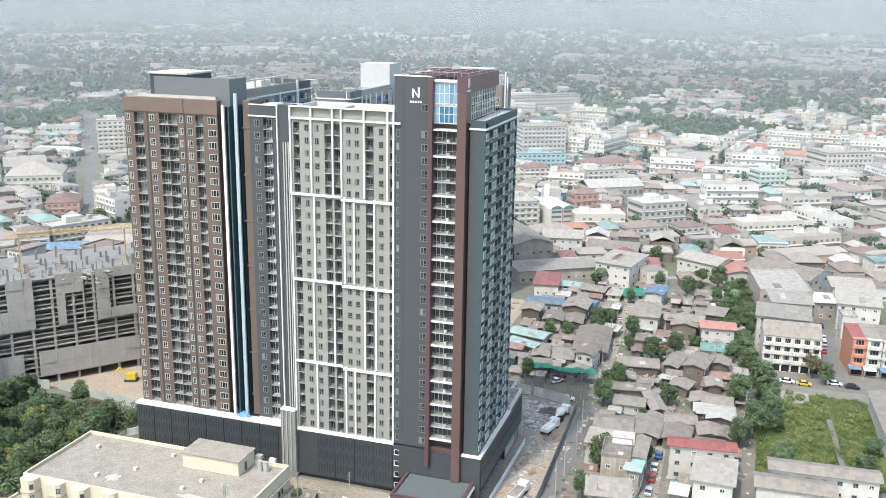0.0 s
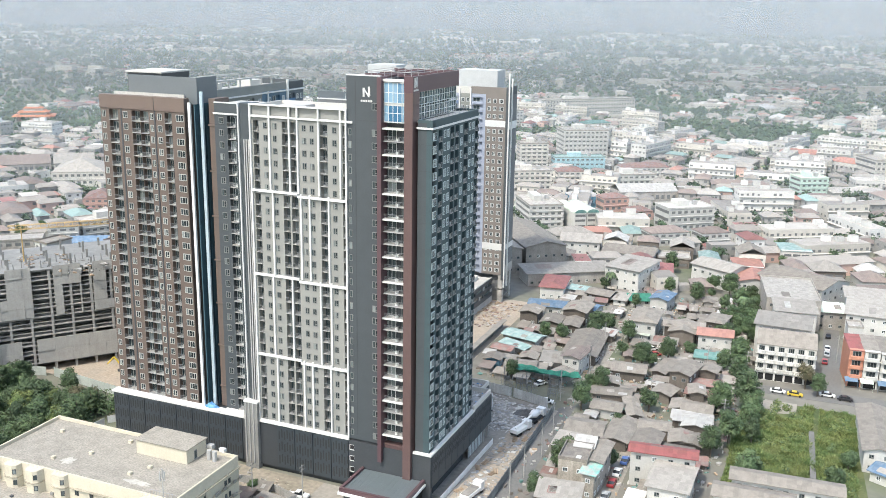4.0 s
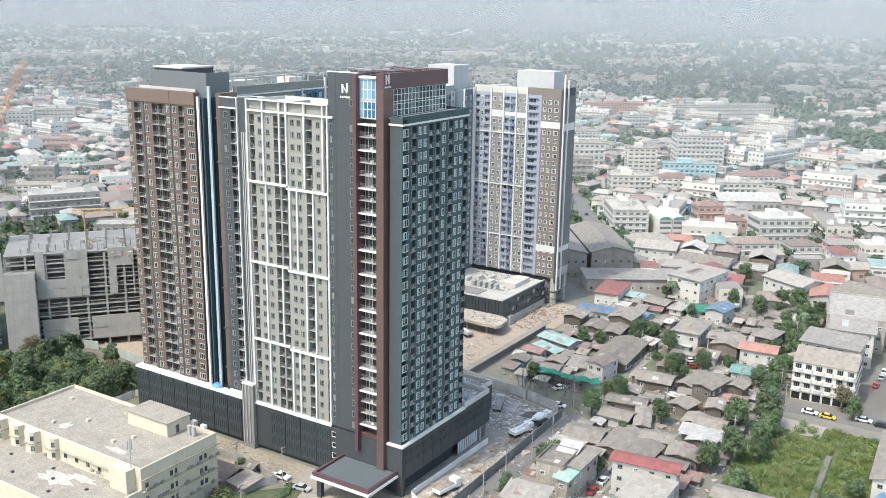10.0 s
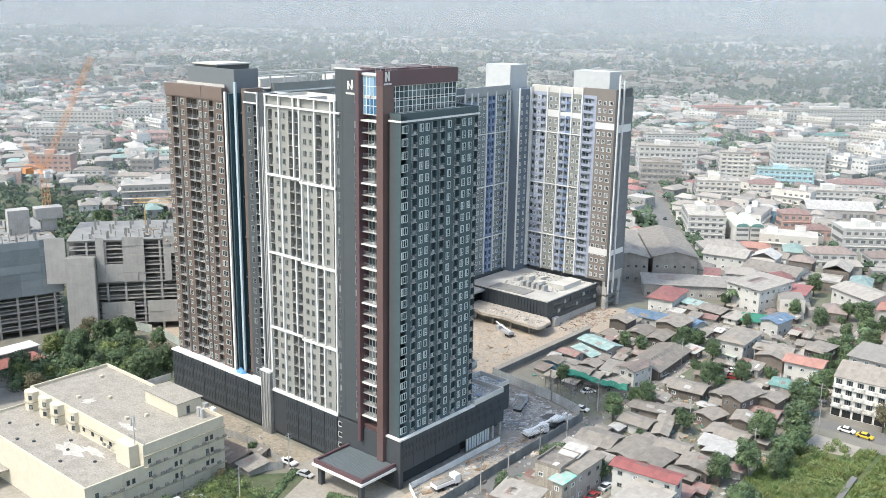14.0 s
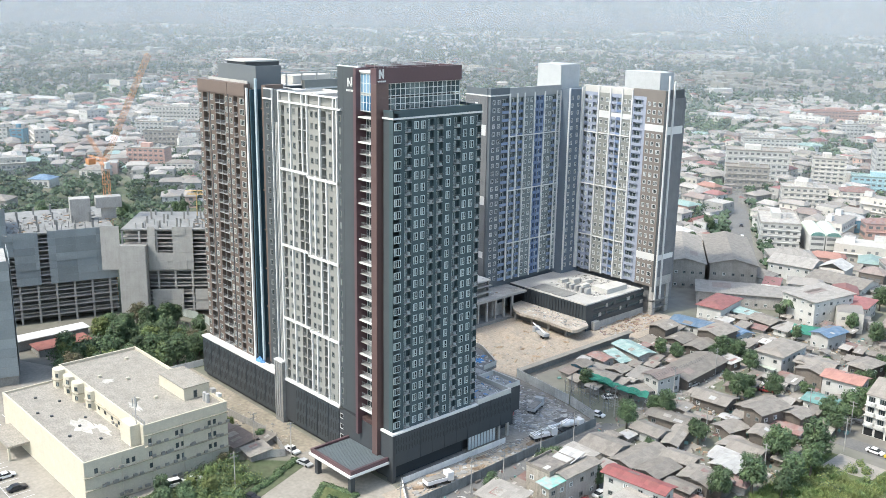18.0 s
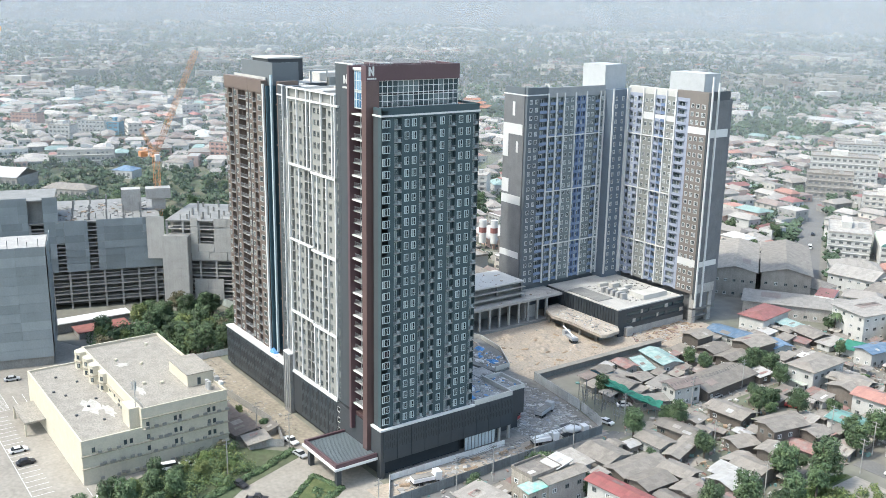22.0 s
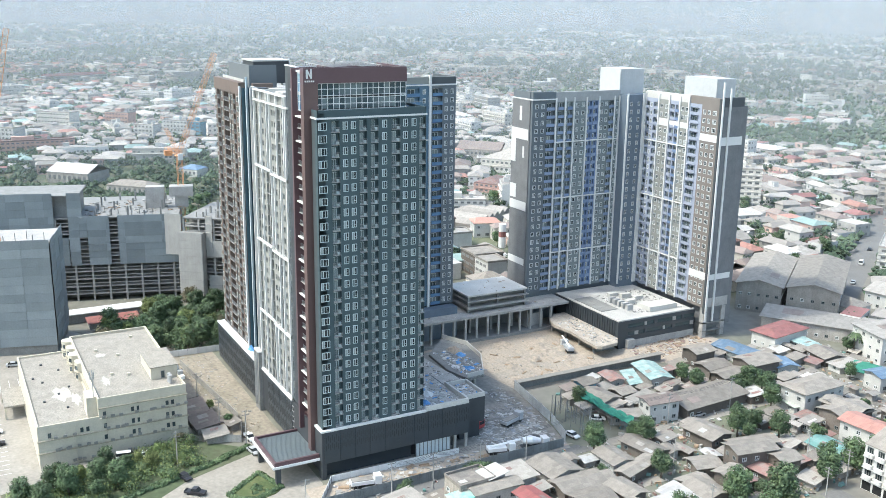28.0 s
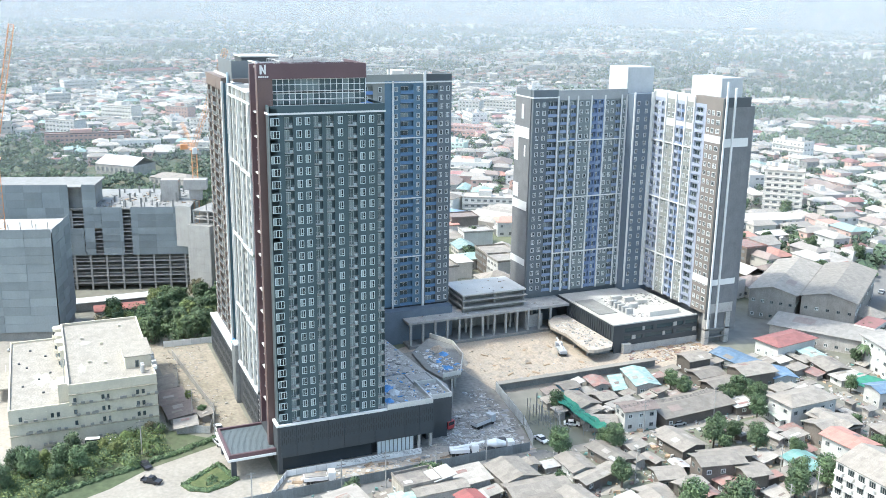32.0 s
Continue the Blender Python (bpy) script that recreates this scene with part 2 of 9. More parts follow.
def window_mesh(w, h, lights, frame_m, glass_m):
    key = ("w", round(w, 2), round(h, 2), lights, frame_m.name, glass_m.name)
    if key not in KIT:
        bm = bmesh.new()
        t, a, b = 0.12, w / 2, h / 2
        frame_ring(bm, a, b, t, -0.10, 0.1)
        for i in range(1, lights):
            x = -a + w * i / lights
            box(bm, x - 0.045, x + 0.045, -0.09, 0.1, -b + t, b - t)
        if lights == 2:
            box(bm, 0.045, a - t, -0.08, 0.1, -b * 0.30 - 0.04, -b * 0.30 + 0.04)
        first = -a + w / lights if lights > 1 else a - t
        box(bm, -a + t, first, -0.03, 0.1, -b + t, b - t, 1)
        if lights > 1:
            box(bm, first, a - t, -0.03, 0.1, -b + t, b - t, 2)
        KIT[key] = done("window", bm, (frame_m, glass_m, DIMGLASS))
    return KIT[key]


def balcony_mesh(w, depth, pitch, slab_m, rail_m, frame_m, glass_m, solid=False, ac=True):
    """A balcony in a wall recess: slab, rail, sliding door in the back wall, an air conditioner; z = 0 is the floor's level."""
    key = ("b", round(w, 2), depth, pitch, slab_m.name, rail_m.name, frame_m.name, glass_m.name, solid, ac)
    if key not in KIT:
        bm = bmesh.new()
        a = w / 2
        box(bm, -a, a, -0.12, depth, -0.14, 0.0)
        if solid:
            box(bm, -a, a, -0.14, -0.04, 0.0, 0.95, 1)
        else:
            n = max(4, int(w / 0.28))
            line = [(-a, 1.05)]
            for i in range(n + 1):
                x = -a + 0.03 + (w - 0.06) * i / n
                line += [(x - 0.025, 0.98), (x - 0.025, 0.0), (x + 0.025, 0.0), (x + 0.025, 0.98)]
            line.append((a, 1.05))
            comb = [[bm.verts.new((x, y, z)) for x, z in line] for y in (-0.09, -0.04)]
            bm.faces.new(comb[0]).material_index = 1
            bm.faces.new(comb[1][::-1]).material_index = 1
            for i in range(len(line)):
                k = (i + 1) % len(line)
                bm.faces.new((comb[0][i], comb[1][i], comb[1][k], comb[0][k])).material_index = 1
        dw = w * 0.62
        x0 = -a + 0.1
        frame_ring(bm, dw / 2, 1.1, 0.08, depth - 0.12, depth, x0 + dw / 2, 1.15, 2)
        box(bm, x0 + dw / 2 - 0.04, x0 + dw / 2 + 0.04, depth - 0.12, depth, 0.12, 2.15, 2)
        box(bm, x0 + 0.08, x0 + dw - 0.08, depth - 0.06, depth, 0.12, 2.15, 3)
        if ac:
            box(bm, a - 0.75, a - 0.05, 0.25, 0.6, 0.02, 0.6, 2)
        KIT[key] = done("balcony", bm, (slab_m, rail_m, frame_m, glass_m))
    return KIT[key]


def facade(parent, m, u0, u1, z0, z1, rows, top, pitch, cols, wall_m, depth=1.25, thick=0.5, frame_m=FRAME, glass_m=GLASS, slab_m=SLAB,
           rail_m=RAIL, wh=1.55, solid=False, singles=300, skip=None):
    """A wall from u0 to u1 with columns of windows ("w", centre, width, lights) and recessed balconies ("b", centre, width).
    top: the centre height of the highest windows. The wall between the recesses is one part; windows and balconies are sub-parts of it."""
    recess = sorted((c[1] - c[2] / 2, c[1] + c[2] / 2) for c in cols if c[0] == "b")
    line = [(u0, 0.0)]
    for a, b in recess:
        a, b = max(a, u0 + 0.02), min(b, u1 - 0.02)
        if a - line[-1][0] < 0.02:
            a = line[-1][0] + 0.02
        line += [(a, 0.0), (a, depth), (b, depth), (b, 0.0)]
    line += [(u1, 0.0), (u1, depth + thick), (u0, depth + thick)]
    bm = bmesh.new()
    prism(bm, line, z0, top + 1.12)
    wall = part("wall", bm, [wall_m], parent, m=m)
    boxes("wall_head", parent, [wall_m], (u0, u1, 0, depth + thick, top + 1.12, z1), m=m)
    for c in cols:
        for i in range(rows):
            if skip and skip(c, i):
                continue
            z = top - pitch * i
            cm = c[4] if len(c) > 4 else frame_m
            if c[0] == "w":
                part("window", window_mesh(c[2], wh, c[3], cm, glass_m), None, wall, m=pose(c[1], 0, z))
            else:
                part("balcony", balcony_mesh(c[2], depth, pitch, slab_m, c[3] if len(c) > 3 else rail_m, frame_m, glass_m, solid), None, wall, m=pose(c[1], 0, z - 1.35))
    return wall


# dark render of the farther wings, with haze and blue skylight painted in
GREYT = mat("hazed_grey_render", (0.115, 0.135, 0.15), 0.7, var=0.1, streak=0.3)
FRAMEB = mat("bronze_grey_frame", (0.42, 0.43, 0.40), 0.45, var=0.05)
TAUPE = mat("taupe_render", (0.185, 0.165, 0.148), 0.7, var=0.08, streak=0.25)
PITCH = 2.84

# ---- ground ----
EARTH = mat("suburban_earth", (0.20, 0.19, 0.165), 0.95, var=0.2, s1=0.012, s2=0.25, tint=(0.12, 0.135, 0.085), bump=0.3, bscale=2.0)
SAND = mat("pale_sandy_earth", (0.40, 0.335, 0.265), 0.95, var=0.26, s1=0.14, s2=1.4, tint=(0.30, 0.262, 0.215), bump=0.6, bscale=1.5)
MUD = mat("trodden_site_soil", (0.295, 0.278, 0.25), 0.95, var=0.28, s1=0.1, s2=0.9, tint=(0.185, 0.175, 0.158), bump=0.6, bscale=1.5)
ASPH = mat("worn_asphalt", (0.16, 0.158, 0.15), 0.9, var=0.15, s1=0.1, s2=1.5)
PAVE = mat("concrete_paving", (0.275, 0.254, 0.218), 0.85, var=0.2, s1=0.1, s2=1.0, streak=0.0)
LAWN = mat("rough_grass", (0.07, 0.10, 0.035), 0.95, var=0.25, s1=0.2, s2=2.0, tint=(0.11, 0.12, 0.05), bump=0.8, bscale=3.0)



def land(x, y):
    """The plain is flat round the town and swells gently towards the horizon."""
    return 66.0 * max(0.0, (math.hypot(x, y) - 1400.0) / 3400.0) ** 1.5


bm = bmesh.new()
rings = [[bm.verts.new((q * math.cos(i * math.pi / 48), q * math.sin(i * math.pi / 48), land(q, 0))) for i in range(96)] for q in (1400, 1800, 2200, 2600, 3000, 3400, 3800, 4200, 4500, 4800)]
bm.faces.new(rings[0])
for p, q in zip(rings, rings[1:]):
    for i in range(96):
        bm.faces.new((p[i], q[i], q[(i + 1) % 96], p[(i + 1) % 96]))
tagged(part("ground", bm, EARTH, None), "flat suburban ground of grey earth and grass", "ground", kind="structure")


def patch(name, label, m, z, *pts):
    bm = bmesh.new()
    prism(bm, pts, -0.2, z)
    return tagged(part(name, bm, m, None), label, name.split("_")[0], kind="structure")


patch("ground_courtyard", "pale sandy earth of the courtyard building site", SAND, 0.03, (-66, 48), (-20, 48), (-24, 73), (-24, 160), (-80, 160), (-80, 80))
patch("ground_site", "grey trodden soil of the building site", MUD, 0.05, (-64, 12), (12, 3), (13, 64), (-24, 72), (-66, 66))
patch("ground_strip", "pale dusty earth strip along the site fence", SAND, 0.08, (3, -6), (12.4, -6), (11.4, 66), (4.5, 45))
patch("pavement_forecourt", "pale concrete forecourt drive before the tower", PAVE, 0.06, (-60, -14), (-24, -11), (-18, -23.5), (-12.9, -39), (-6, -60), (22, -60), (22, -6), (2, -1), (-60, -1))
patch("pavement_car_park", "pale concrete car park round the cream building", PAVE, 0.04, (-140, -110), (-26, -110), (-20, -66), (-33, -45), (-36, -22), (-100, -20), (-140, -40))
ALLEY = mat("damp_alley_earth", (0.32, 0.28, 0.22), 0.95, var=0.3, s1=0.07, s2=0.9, tint=(0.185, 0.165, 0.125), bump=0.6, bscale=1.5)
patch("ground_alley", "dusty earth alley behind the cream building", ALLEY, 0.07, (-110, -19), (-40, -18), (-27, -8), (-27, -1), (-110, -1))
patch("ground_garage_yard", "pale sandy yard before the parking structure", SAND, 0.06, (-146, 26), (-104, 21), (-96, 40), (-100, 66), (-150, 60), (-158, 30))
patch("ground_garden", "dark grassy gardens behind the parking structure", mat("garden_grass", (0.075, 0.10, 0.05), 0.95, var=0.3, s1=0.05, s2=0.6, tint=(0.12, 0.115, 0.075)), 0.03, (-200, -70), (-186, 60), (-196, 110), (-420, 130), (-540, 90), (-540, -90), (-300, -110))
patch("road_lane", "narrow concrete lane beside the site fence", ASPH, 0.04, (13.2, -40), (18.2, -40), (16.8, 70), (12.4, 66))

# ---- the front tower with its blocks ----
TOP = 85.5
ROWS_N = 26
tower = thing("condominium_tower", "tall dark grey and brown condominium tower with white grid facade", "building")
F0, FX = pose(0, 0, 0), pose(0, 0, 0, 0, 0, 90)

# right block: blue-grey face towards +x
cols = [("w", 1.25, 2.0, 3), ("b", 4.35, 2.0), ("w", 6.7, 1.2, 2), ("w", 8.7, 1.2, 2), ("b", 11.1, 1.9), ("b", 13.9, 1.9), ("w", 16.4, 1.2, 2),
        ("b", 19.3, 2.2), ("w", 21.7, 1.2, 2), ("w", 23.9, 1.2, 2), ("b", 26.2, 1.7)]
facade(tower, FX, 0, 27.1, 12.8, 88.4, ROWS_N, TOP, PITCH, cols, TEAL, depth=0.9, frame_m=FRAMEP, glass_m=GLASSP, wh=1.75)
boxes("block_core", tower, [DARK], (-11, -1.4, 1.8, 27.1, 12.8, 88.0), (-3.4, 0, 0.002, 1.78, 12.8, 88.4), (-3.4, -1.4, 1.78, 27.1, 88.0, 88.4))
boxes("cornice", tower, [WHITE], (-3.6, 0.25, -0.25, 27.3, 87.05, 87.45))
boxes("parapet", tower, [TEAL], (-0.35, 0.004, 0.01, 27.1, 88.4, 89.0), (-3.4, 0.004, -0.004, 0.3, 88.4, 89.0), (-11, 0.004, 26.8, 27.104, 88.4, 89.0))
boxes("terrace_floor", tower, [PARA], (-3.9, -0.35, 0.3, 26.8, 88.41, 88.5))
# panel joints down the corner
for k in range(13):
    boxes("joint_strip", tower, [DARK2], (-3.4, 0.01, -0.015, 0.0, 15.6 + k * 5.68, 15.66 + k * 5.68))

# crown: maroon band above two storeys of glass
boxes("crown_band", tower, [PURPLE], (-4.3, -3.9, -1.6, 24.0, 94.6, 98.0), (-20.3, -4.3, 23.6, 23.99, 94.6, 97.99), (-5.95, -4.3, -1.59, -1.2, 94.6, 97.99), label="maroon metal crown band")
boxes("crown_frame", tower, [PURPLE], (-20, -4.3, 7.6, 8.0, 97.2, 97.7), (-20, -4.3, 15.6, 16.0, 97.2, 97.7), (-12.4, -12, 0.5, 23.6, 97.2, 97.7), (-20, -4.3, 0.5, 23.6, 95.0, 95.3))
boxes("crown_core", tower, [DARK2], (-19.5, -5.6, 2.5, 23.0, 88.5, 95.0))
for z0, z1 in ((88.9, 91.2), (91.9, 94.5)):
    for i in range(16):
        y = 1.6 + i * 1.4
        boxes("crown_pane", tower, [GLASSG], (-4.6, -4.55, y + 0.06, y + 1.34, z0, z1), label="green-grey glass of the crown")
bm = bmesh.new()
for i in range(17):
    box(bm, -4.62, -4.45, 1.54 + i * 1.4, 1.66 + i * 1.4, 88.5, 94.6)
for z in (88.55, 89.9, 91.2, 91.75, 93.2, 94.45):
    box(bm, -4.61, -4.46, 1.5, 23.6, z, z + 0.12)
part("mullions", bm, FRAME, tower)
bm = bmesh.new()
for i in range(13):
    y = 0.6 + i * 2.16
    box(bm, -0.3, -0.25, y, y + 0.04, 89.0, 90.15)
box(bm, -0.3, -0.22, 0.3, 26.8, 90.15, 90.22)
part("terrace_rail", bm, RAIL, tower)
bm = bmesh.new()
rod(bm, (-9, 8, 95.3), (-9, 8, 99.2), 0.09, 6)
for k in range(10):
    a = k * 0.6283
    rod(bm, (-9, 8, 99.0), (-9 + 1.1 * math.cos(a), 8 + 1.1 * math.sin(a) * 0.5 - 0.4, 99.4 + 0.5 * math.sin(a)), 0.05, 4)
v = [bm.verts.new((-9 + 1.1 * math.cos(k * 0.6283), 7.6 + 0.55 * math.sin(k * 0.6283), 99.4 + 0.5 * math.sin(k * 0.6283))) for k in range(10)]
bm.faces.new(v)
part("satellite_dish", bm, FRAMED, tower, "grey satellite dish on a post")
bm = bmesh.new()
for k in range(9):
    rod(bm, (-18 + k * 1.6, 4.0, 95.3), (-18 + k * 1.6, 4.0, 98.4), 0.07, 4)
    rod(bm, (-18 + k * 1.6, 18.0, 95.3), (-18 + k * 1.6, 18.0, 98.4), 0.07, 4)
for y in (4.0, 18.0):
    rod(bm, (-18, y, 98.4), (-5.2, y, 98.4), 0.07, 4)
for k in range(5):
    rod(bm, (-18 + k * 3.2, 4.0, 98.4), (-18 + k * 3.2, 18.0, 98.4), 0.07, 4)
part("roof_frame", bm, SLAB, tower)
# two fins and the slot of balconies between them
boxes("brown_fin", tower, [REDFIN], (-5.9, -3.95, -1.55, 1.9, 5.8, 94.58), label="red-brown panel fin")
boxes("maroon_fin", tower, [PURPLE], (-12.3, -11.35, -1.6, 1.9, 9.0, 97.6), label="maroon metal fin")
boxes("slot_back", tower, [REDFIN, DARK2], (-11.35, -5.9, 1.4, 1.9, 13.5, 88.0, 1), (-11.35, -5.9, -0.3, 1.9, 6.0, 13.5, 0))
bm = bmesh.new()
for i in range(26):
    x = -11.3 + (i % 18) * 0.3
    if i < 18:
        box(bm, x, x + 0.07, -0.36, -0.3, 6.2, 13.3)
part("battens", bm, PURPLE, tower)
thick = (0, 2, 5, 7, 10, 12, 15, 17, 20, 22, 25)
for i in range(26):
    z = TOP + 1.42 - i * PITCH
    bm = bmesh.new()
    t = 0.34 if i in thick else 0.18
    box(bm, -11.5 if i in thick else -11.3, -5.4 if i in thick and i % 3 == 0 else -5.95, -1.0 if i in thick else -0.6, 1.4, z - t, z)
    part("slot_slab", bm, WHITE if i in thick else SLAB, tower)
    if i < 25:
        part("balcony", balcony_mesh(3.3, 1.6, PITCH, SLAB, RAIL, FRAME, GLASS, False, True), None, tower, m=pose(-9.4, -0.4, z - PITCH + 0.02))
        part("balcony", balcony_mesh(1.8, 1.6, PITCH, SLAB, RAIL, FRAMED, GLASS, False, True), None, tower, m=pose(-6.9, -0.2, z - PITCH + 0.02))
for i in range(5):
    for z0, z1 in ((88.3, 91.6), (92.3, 96.4)):
        boxes("curtain_wall_pane", tower, [GLASSB], (-11.2 + i * 1.05, -10.2 + i * 1.05, -0.2, -0.1, z0, z1), label="bright blue curtain wall glass")
bm = bmesh.new()
for i in range(6):
    box(bm, -11.28 + i * 1.05, -11.16 + i * 1.05, -0.3, -0.1, 88.0, 97.0)
for z in (88.1, 90.0, 91.7, 92.2, 94.3, 96.4):
    box(bm, -11.3, -5.9, -0.28, -0.1, z, z + 0.12)
part("curtain_wall_frame", bm, FRAME, tower)
boxes("slot_head", tower, [WHITE], (-11.35, -5.9, -0.6, 1.0, 96.7, 97.2), (-11.35, -5.9, 0.0, 2.5, 88.0, 96.7))

# logo tower
facade(tower, F0, -20.4, -12.3, 12.8, 97.6, ROWS_N, TOP, PITCH, [("w", -13.5, 1.5, 2, FRAMED), ("w", -19.6, 0.75, 1, FRAMED)], DARK, depth=1.25, frame_m=FRAMED)
part("window", window_mesh(1.5, 1.55, 2, FRAMED, GLASS), None, tower, m=pose(-13.5, 0, 91.2))
boxes("block_core", tower, [DARK], (-20.4, -12.3, 1.75, 24.0, 12.8, 97.0))
boxes("roof_cap", tower, [WHITE], (-20.5, -12.2, -0.1, 0.5, 97.6, 97.85), (-20.5, -20.0, 0.5, 24, 97.0, 97.4))
boxes("joint_groove", tower, [DARK2], (-18.35, -18.15, -0.02, 0.1, 14, 97.6), (-20.4, -12.3, -0.02, 0.1, 88.0, 88.1))
bm = bmesh.new()
box(bm, -16.4, -15.95, -0.15, 0.0, 93.2, 95.1)
box(bm, -15.1, -14.65, -0.15, 0.0, 93.5, 95.4)
v = [bm.verts.new(p) for p in ((-16.4, -0.16, 95.1), (-15.05, -0.16, 93.2), (-14.65, -0.16, 93.2), (-16.0, -0.16, 95.1))]
bm.faces.new(v)
for k in range(5):
    box(bm, -16.9 + k * 0.58, -16.5 + k * 0.58, -0.12, 0.0, 92.1, 92.55)
part("sign", bm, WHITE, tower, "white emblem with a plain bar under it")
bm = bmesh.new()
box(bm, -3.88, -3.8, -0.9, -0.45, 95.7, 97.7)
box(bm, -3.88, -3.8, 0.1, 0.5, 95.9, 97.8)
v = [bm.verts.new(p) for p in ((-3.79, -0.9, 97.7), (-3.79, -0.5, 97.7), (-3.79, 0.5, 95.7), (-3.79, 0.15, 95.7))]
bm.faces.new(v)
for k in range(5):
    box(bm, -3.88, -3.8, -1.25 + k * 0.48, -0.9 + k * 0.48, 94.95, 95.3)
part("sign", bm, WHITE, tower, "white emblem on the maroon crown")

# grid block
GX0, GX1 = -45.3, -20.4
cols = [("b", -43.8, 1.5), ("w", -41.3, 1.1, 2), ("w", -38.8, 1.1, 2), ("b", -36.1, 1.7), ("b", -33.9, 1.7), ("w", -31.2, 1.1, 2), ("w", -29.2, 1.1, 2),
        ("b", -26.2, 1.9), ("w", -23.5, 1.1, 2), ("b", -21.1, 0.8)]
facade(tower, F0, GX0, GX1, 12.8, 87.6, ROWS_N, TOP, PITCH, cols, GREIGE, frame_m=FRAMED, wh=1.5)
boxes("block_core", tower, [GREIGE], (GX0, GX1, 1.75, 13.5, 12.8, 89.0))
boxes("parapet", tower, [GREIGE], (GX0, GX1, 0.3, 0.7, 87.6, 90.0))
boxes("parapet", tower, [PARA], (GX0, GX0 + 0.4, 0.4, 13.5, 89.0, 90.0), (GX0, GX1, 13.1, 13.5, 89.0, 90.0))
boxes("roof_deck", tower, [DECK], (GX0 + 0.4, GX1, 0.4, 13.1, 89.0, 89.06), (-40, -34, 4, 10, 89.06, 89.9), (-32, -27, 3, 6, 89.06, 89.5))
LEVELS = (13.0, 30.3, 50.4, 70.5, 87.6)
SETS = ((-45.2, -39.6, -32.2, -29.9, -25.0, -20.5), (-45.2, -40.1, -34.9, -27.4, -24.6, -20.5), (-45.2, -39.6, -32.2, -29.9, -25.0, -20.5), (-45.2, -40.1, -34.9, -32.8, -27.4, -21.9, -20.5))
for k in range(4):
    for x in SETS[k]:
        boxes("grid_fin", tower, [WHITE], (x - 0.2, x + 0.2, -0.45, 0.0, LEVELS[k], LEVELS[k + 1]))
    xs = -25.0 if k in (1, 2, 3) else -20.3
    boxes("grid_band", tower, [WHITE], (-45.4, -33.0, -0.5, 0.0, LEVELS[k] - 0.3, LEVELS[k] + 0.25))
    boxes("grid_band", tower, [WHITE], (-33.0, -20.3, -0.5, 0.0, LEVELS[k] - 0.9 if k else LEVELS[k] - 0.3, LEVELS[k] - 0.35 if k else LEVELS[k] + 0.25))
boxes("grid_band", tower, [WHITE], (-45.4, -18.9, -0.5, 0.0, 87.35, 87.8), (-45.4, -20.3, -0.55, 0.5, 90.0, 90.3))
for x in SETS[3]:
    boxes("grid_fin", tower, [WHITE], (x - 0.2, x + 0.2, -0.45, 0.0, 87.8, 90.0))
# ribbed pier
boxes("ribbed_pier", tower, [DARK], (-48.6, -45.5, 0.2, 4, 12.8, 90.2))
for x in (-48.5, -47.0, -46.4, -45.8):
    boxes("rib", tower, [WHITE if x < -48 else SLAB], (x - 0.14, x + 0.14, -0.25, 0.2, 17.8, 90.2 if x < -48 else 82))
boxes("pier_base", tower, [CONCD], (-49.0, -45.2, -1.4, 0.2, 0, 17.4))
boxes("pier_cap", tower, [WHITE], (-49.1, -45.1, -1.5, 0.6, 17.4, 17.8))
for x in (-48.5, -47.4, -46.3):
    boxes("rib", tower, [SLAB], (x - 0.12, x + 0.12, -1.65, -1.4, 1.5, 17.4))
# dark block
D0 = pose(0, 2.7, 0)
facade(tower, D0, -57.0, -48.6, 12.8, 89.6, ROWS_N, TOP, PITCH, [("w", -55.1, 1.3, 2, FRAMED), ("b", -52.3, 2.3), ("w", -49.7, 0.8, 1, FRAMED)], DARK, frame_m=FRAME)
boxes("block_core", tower, [DARK], (-57.0, -45.31, 4.45, 13.5, 12.8, 89.2))
boxes("cornice", tower, [WHITE], (-57.2, -48.7, 2.4, 2.7, 87.0, 87.35), (-57.05, -48.6, 2.65, 3.1, 89.6, 89.85))
boxes("roof_deck", tower, [DECK], (-56.9, -45.4, 4.5, 13.4, 89.2, 89.26))
# recess with white and blue fins
boxes("recess_wall", tower, [DARK2], (-64.7, -57.0, 9.0, 9.6, 12.8, 89.0))
boxes("brown_column", tower, [BROWN], (-59.0, -57.2, 3.4, 9.0, 12.8, 90.4))
for k in range(7):
    boxes("column_bracket", tower, [BROWN], (-59.3, -57.05, 3.2, 3.4, 18 + 11 * k, 18.35 + 11 * k))
boxes("white_fin", tower, [WHITE], (-63.3, -62.6, 1.0, 1.5, 12.9, 89.4), label="white vertical fin")
boxes("film_fin", tower, [mat("blue_glass_cladding", (0.05, 0.095, 0.12), 0.2, var=0.15, s1=0.5)], (-61.9, -61.6, 1.5, 8.8, 12.9, 89.0), (-60.0, -59.9, 3.6, 8.8, 12.9, 89.0))
boxes("pale_fin", tower, [mat("pale_blue_metal", (0.36, 0.44, 0.48), 0.4, var=0.1)], (-60.7, -59.9, 2.2, 2.7, 12.9, 92.0))
bm = bmesh.new()
for i in range(26):
    z = TOP + 1.42 - i * PITCH
    box(bm, -64.7, -57.0, 8.9, 9.0, z - 0.2, z)
part("recess_slabs", bm, SLAB, tower)
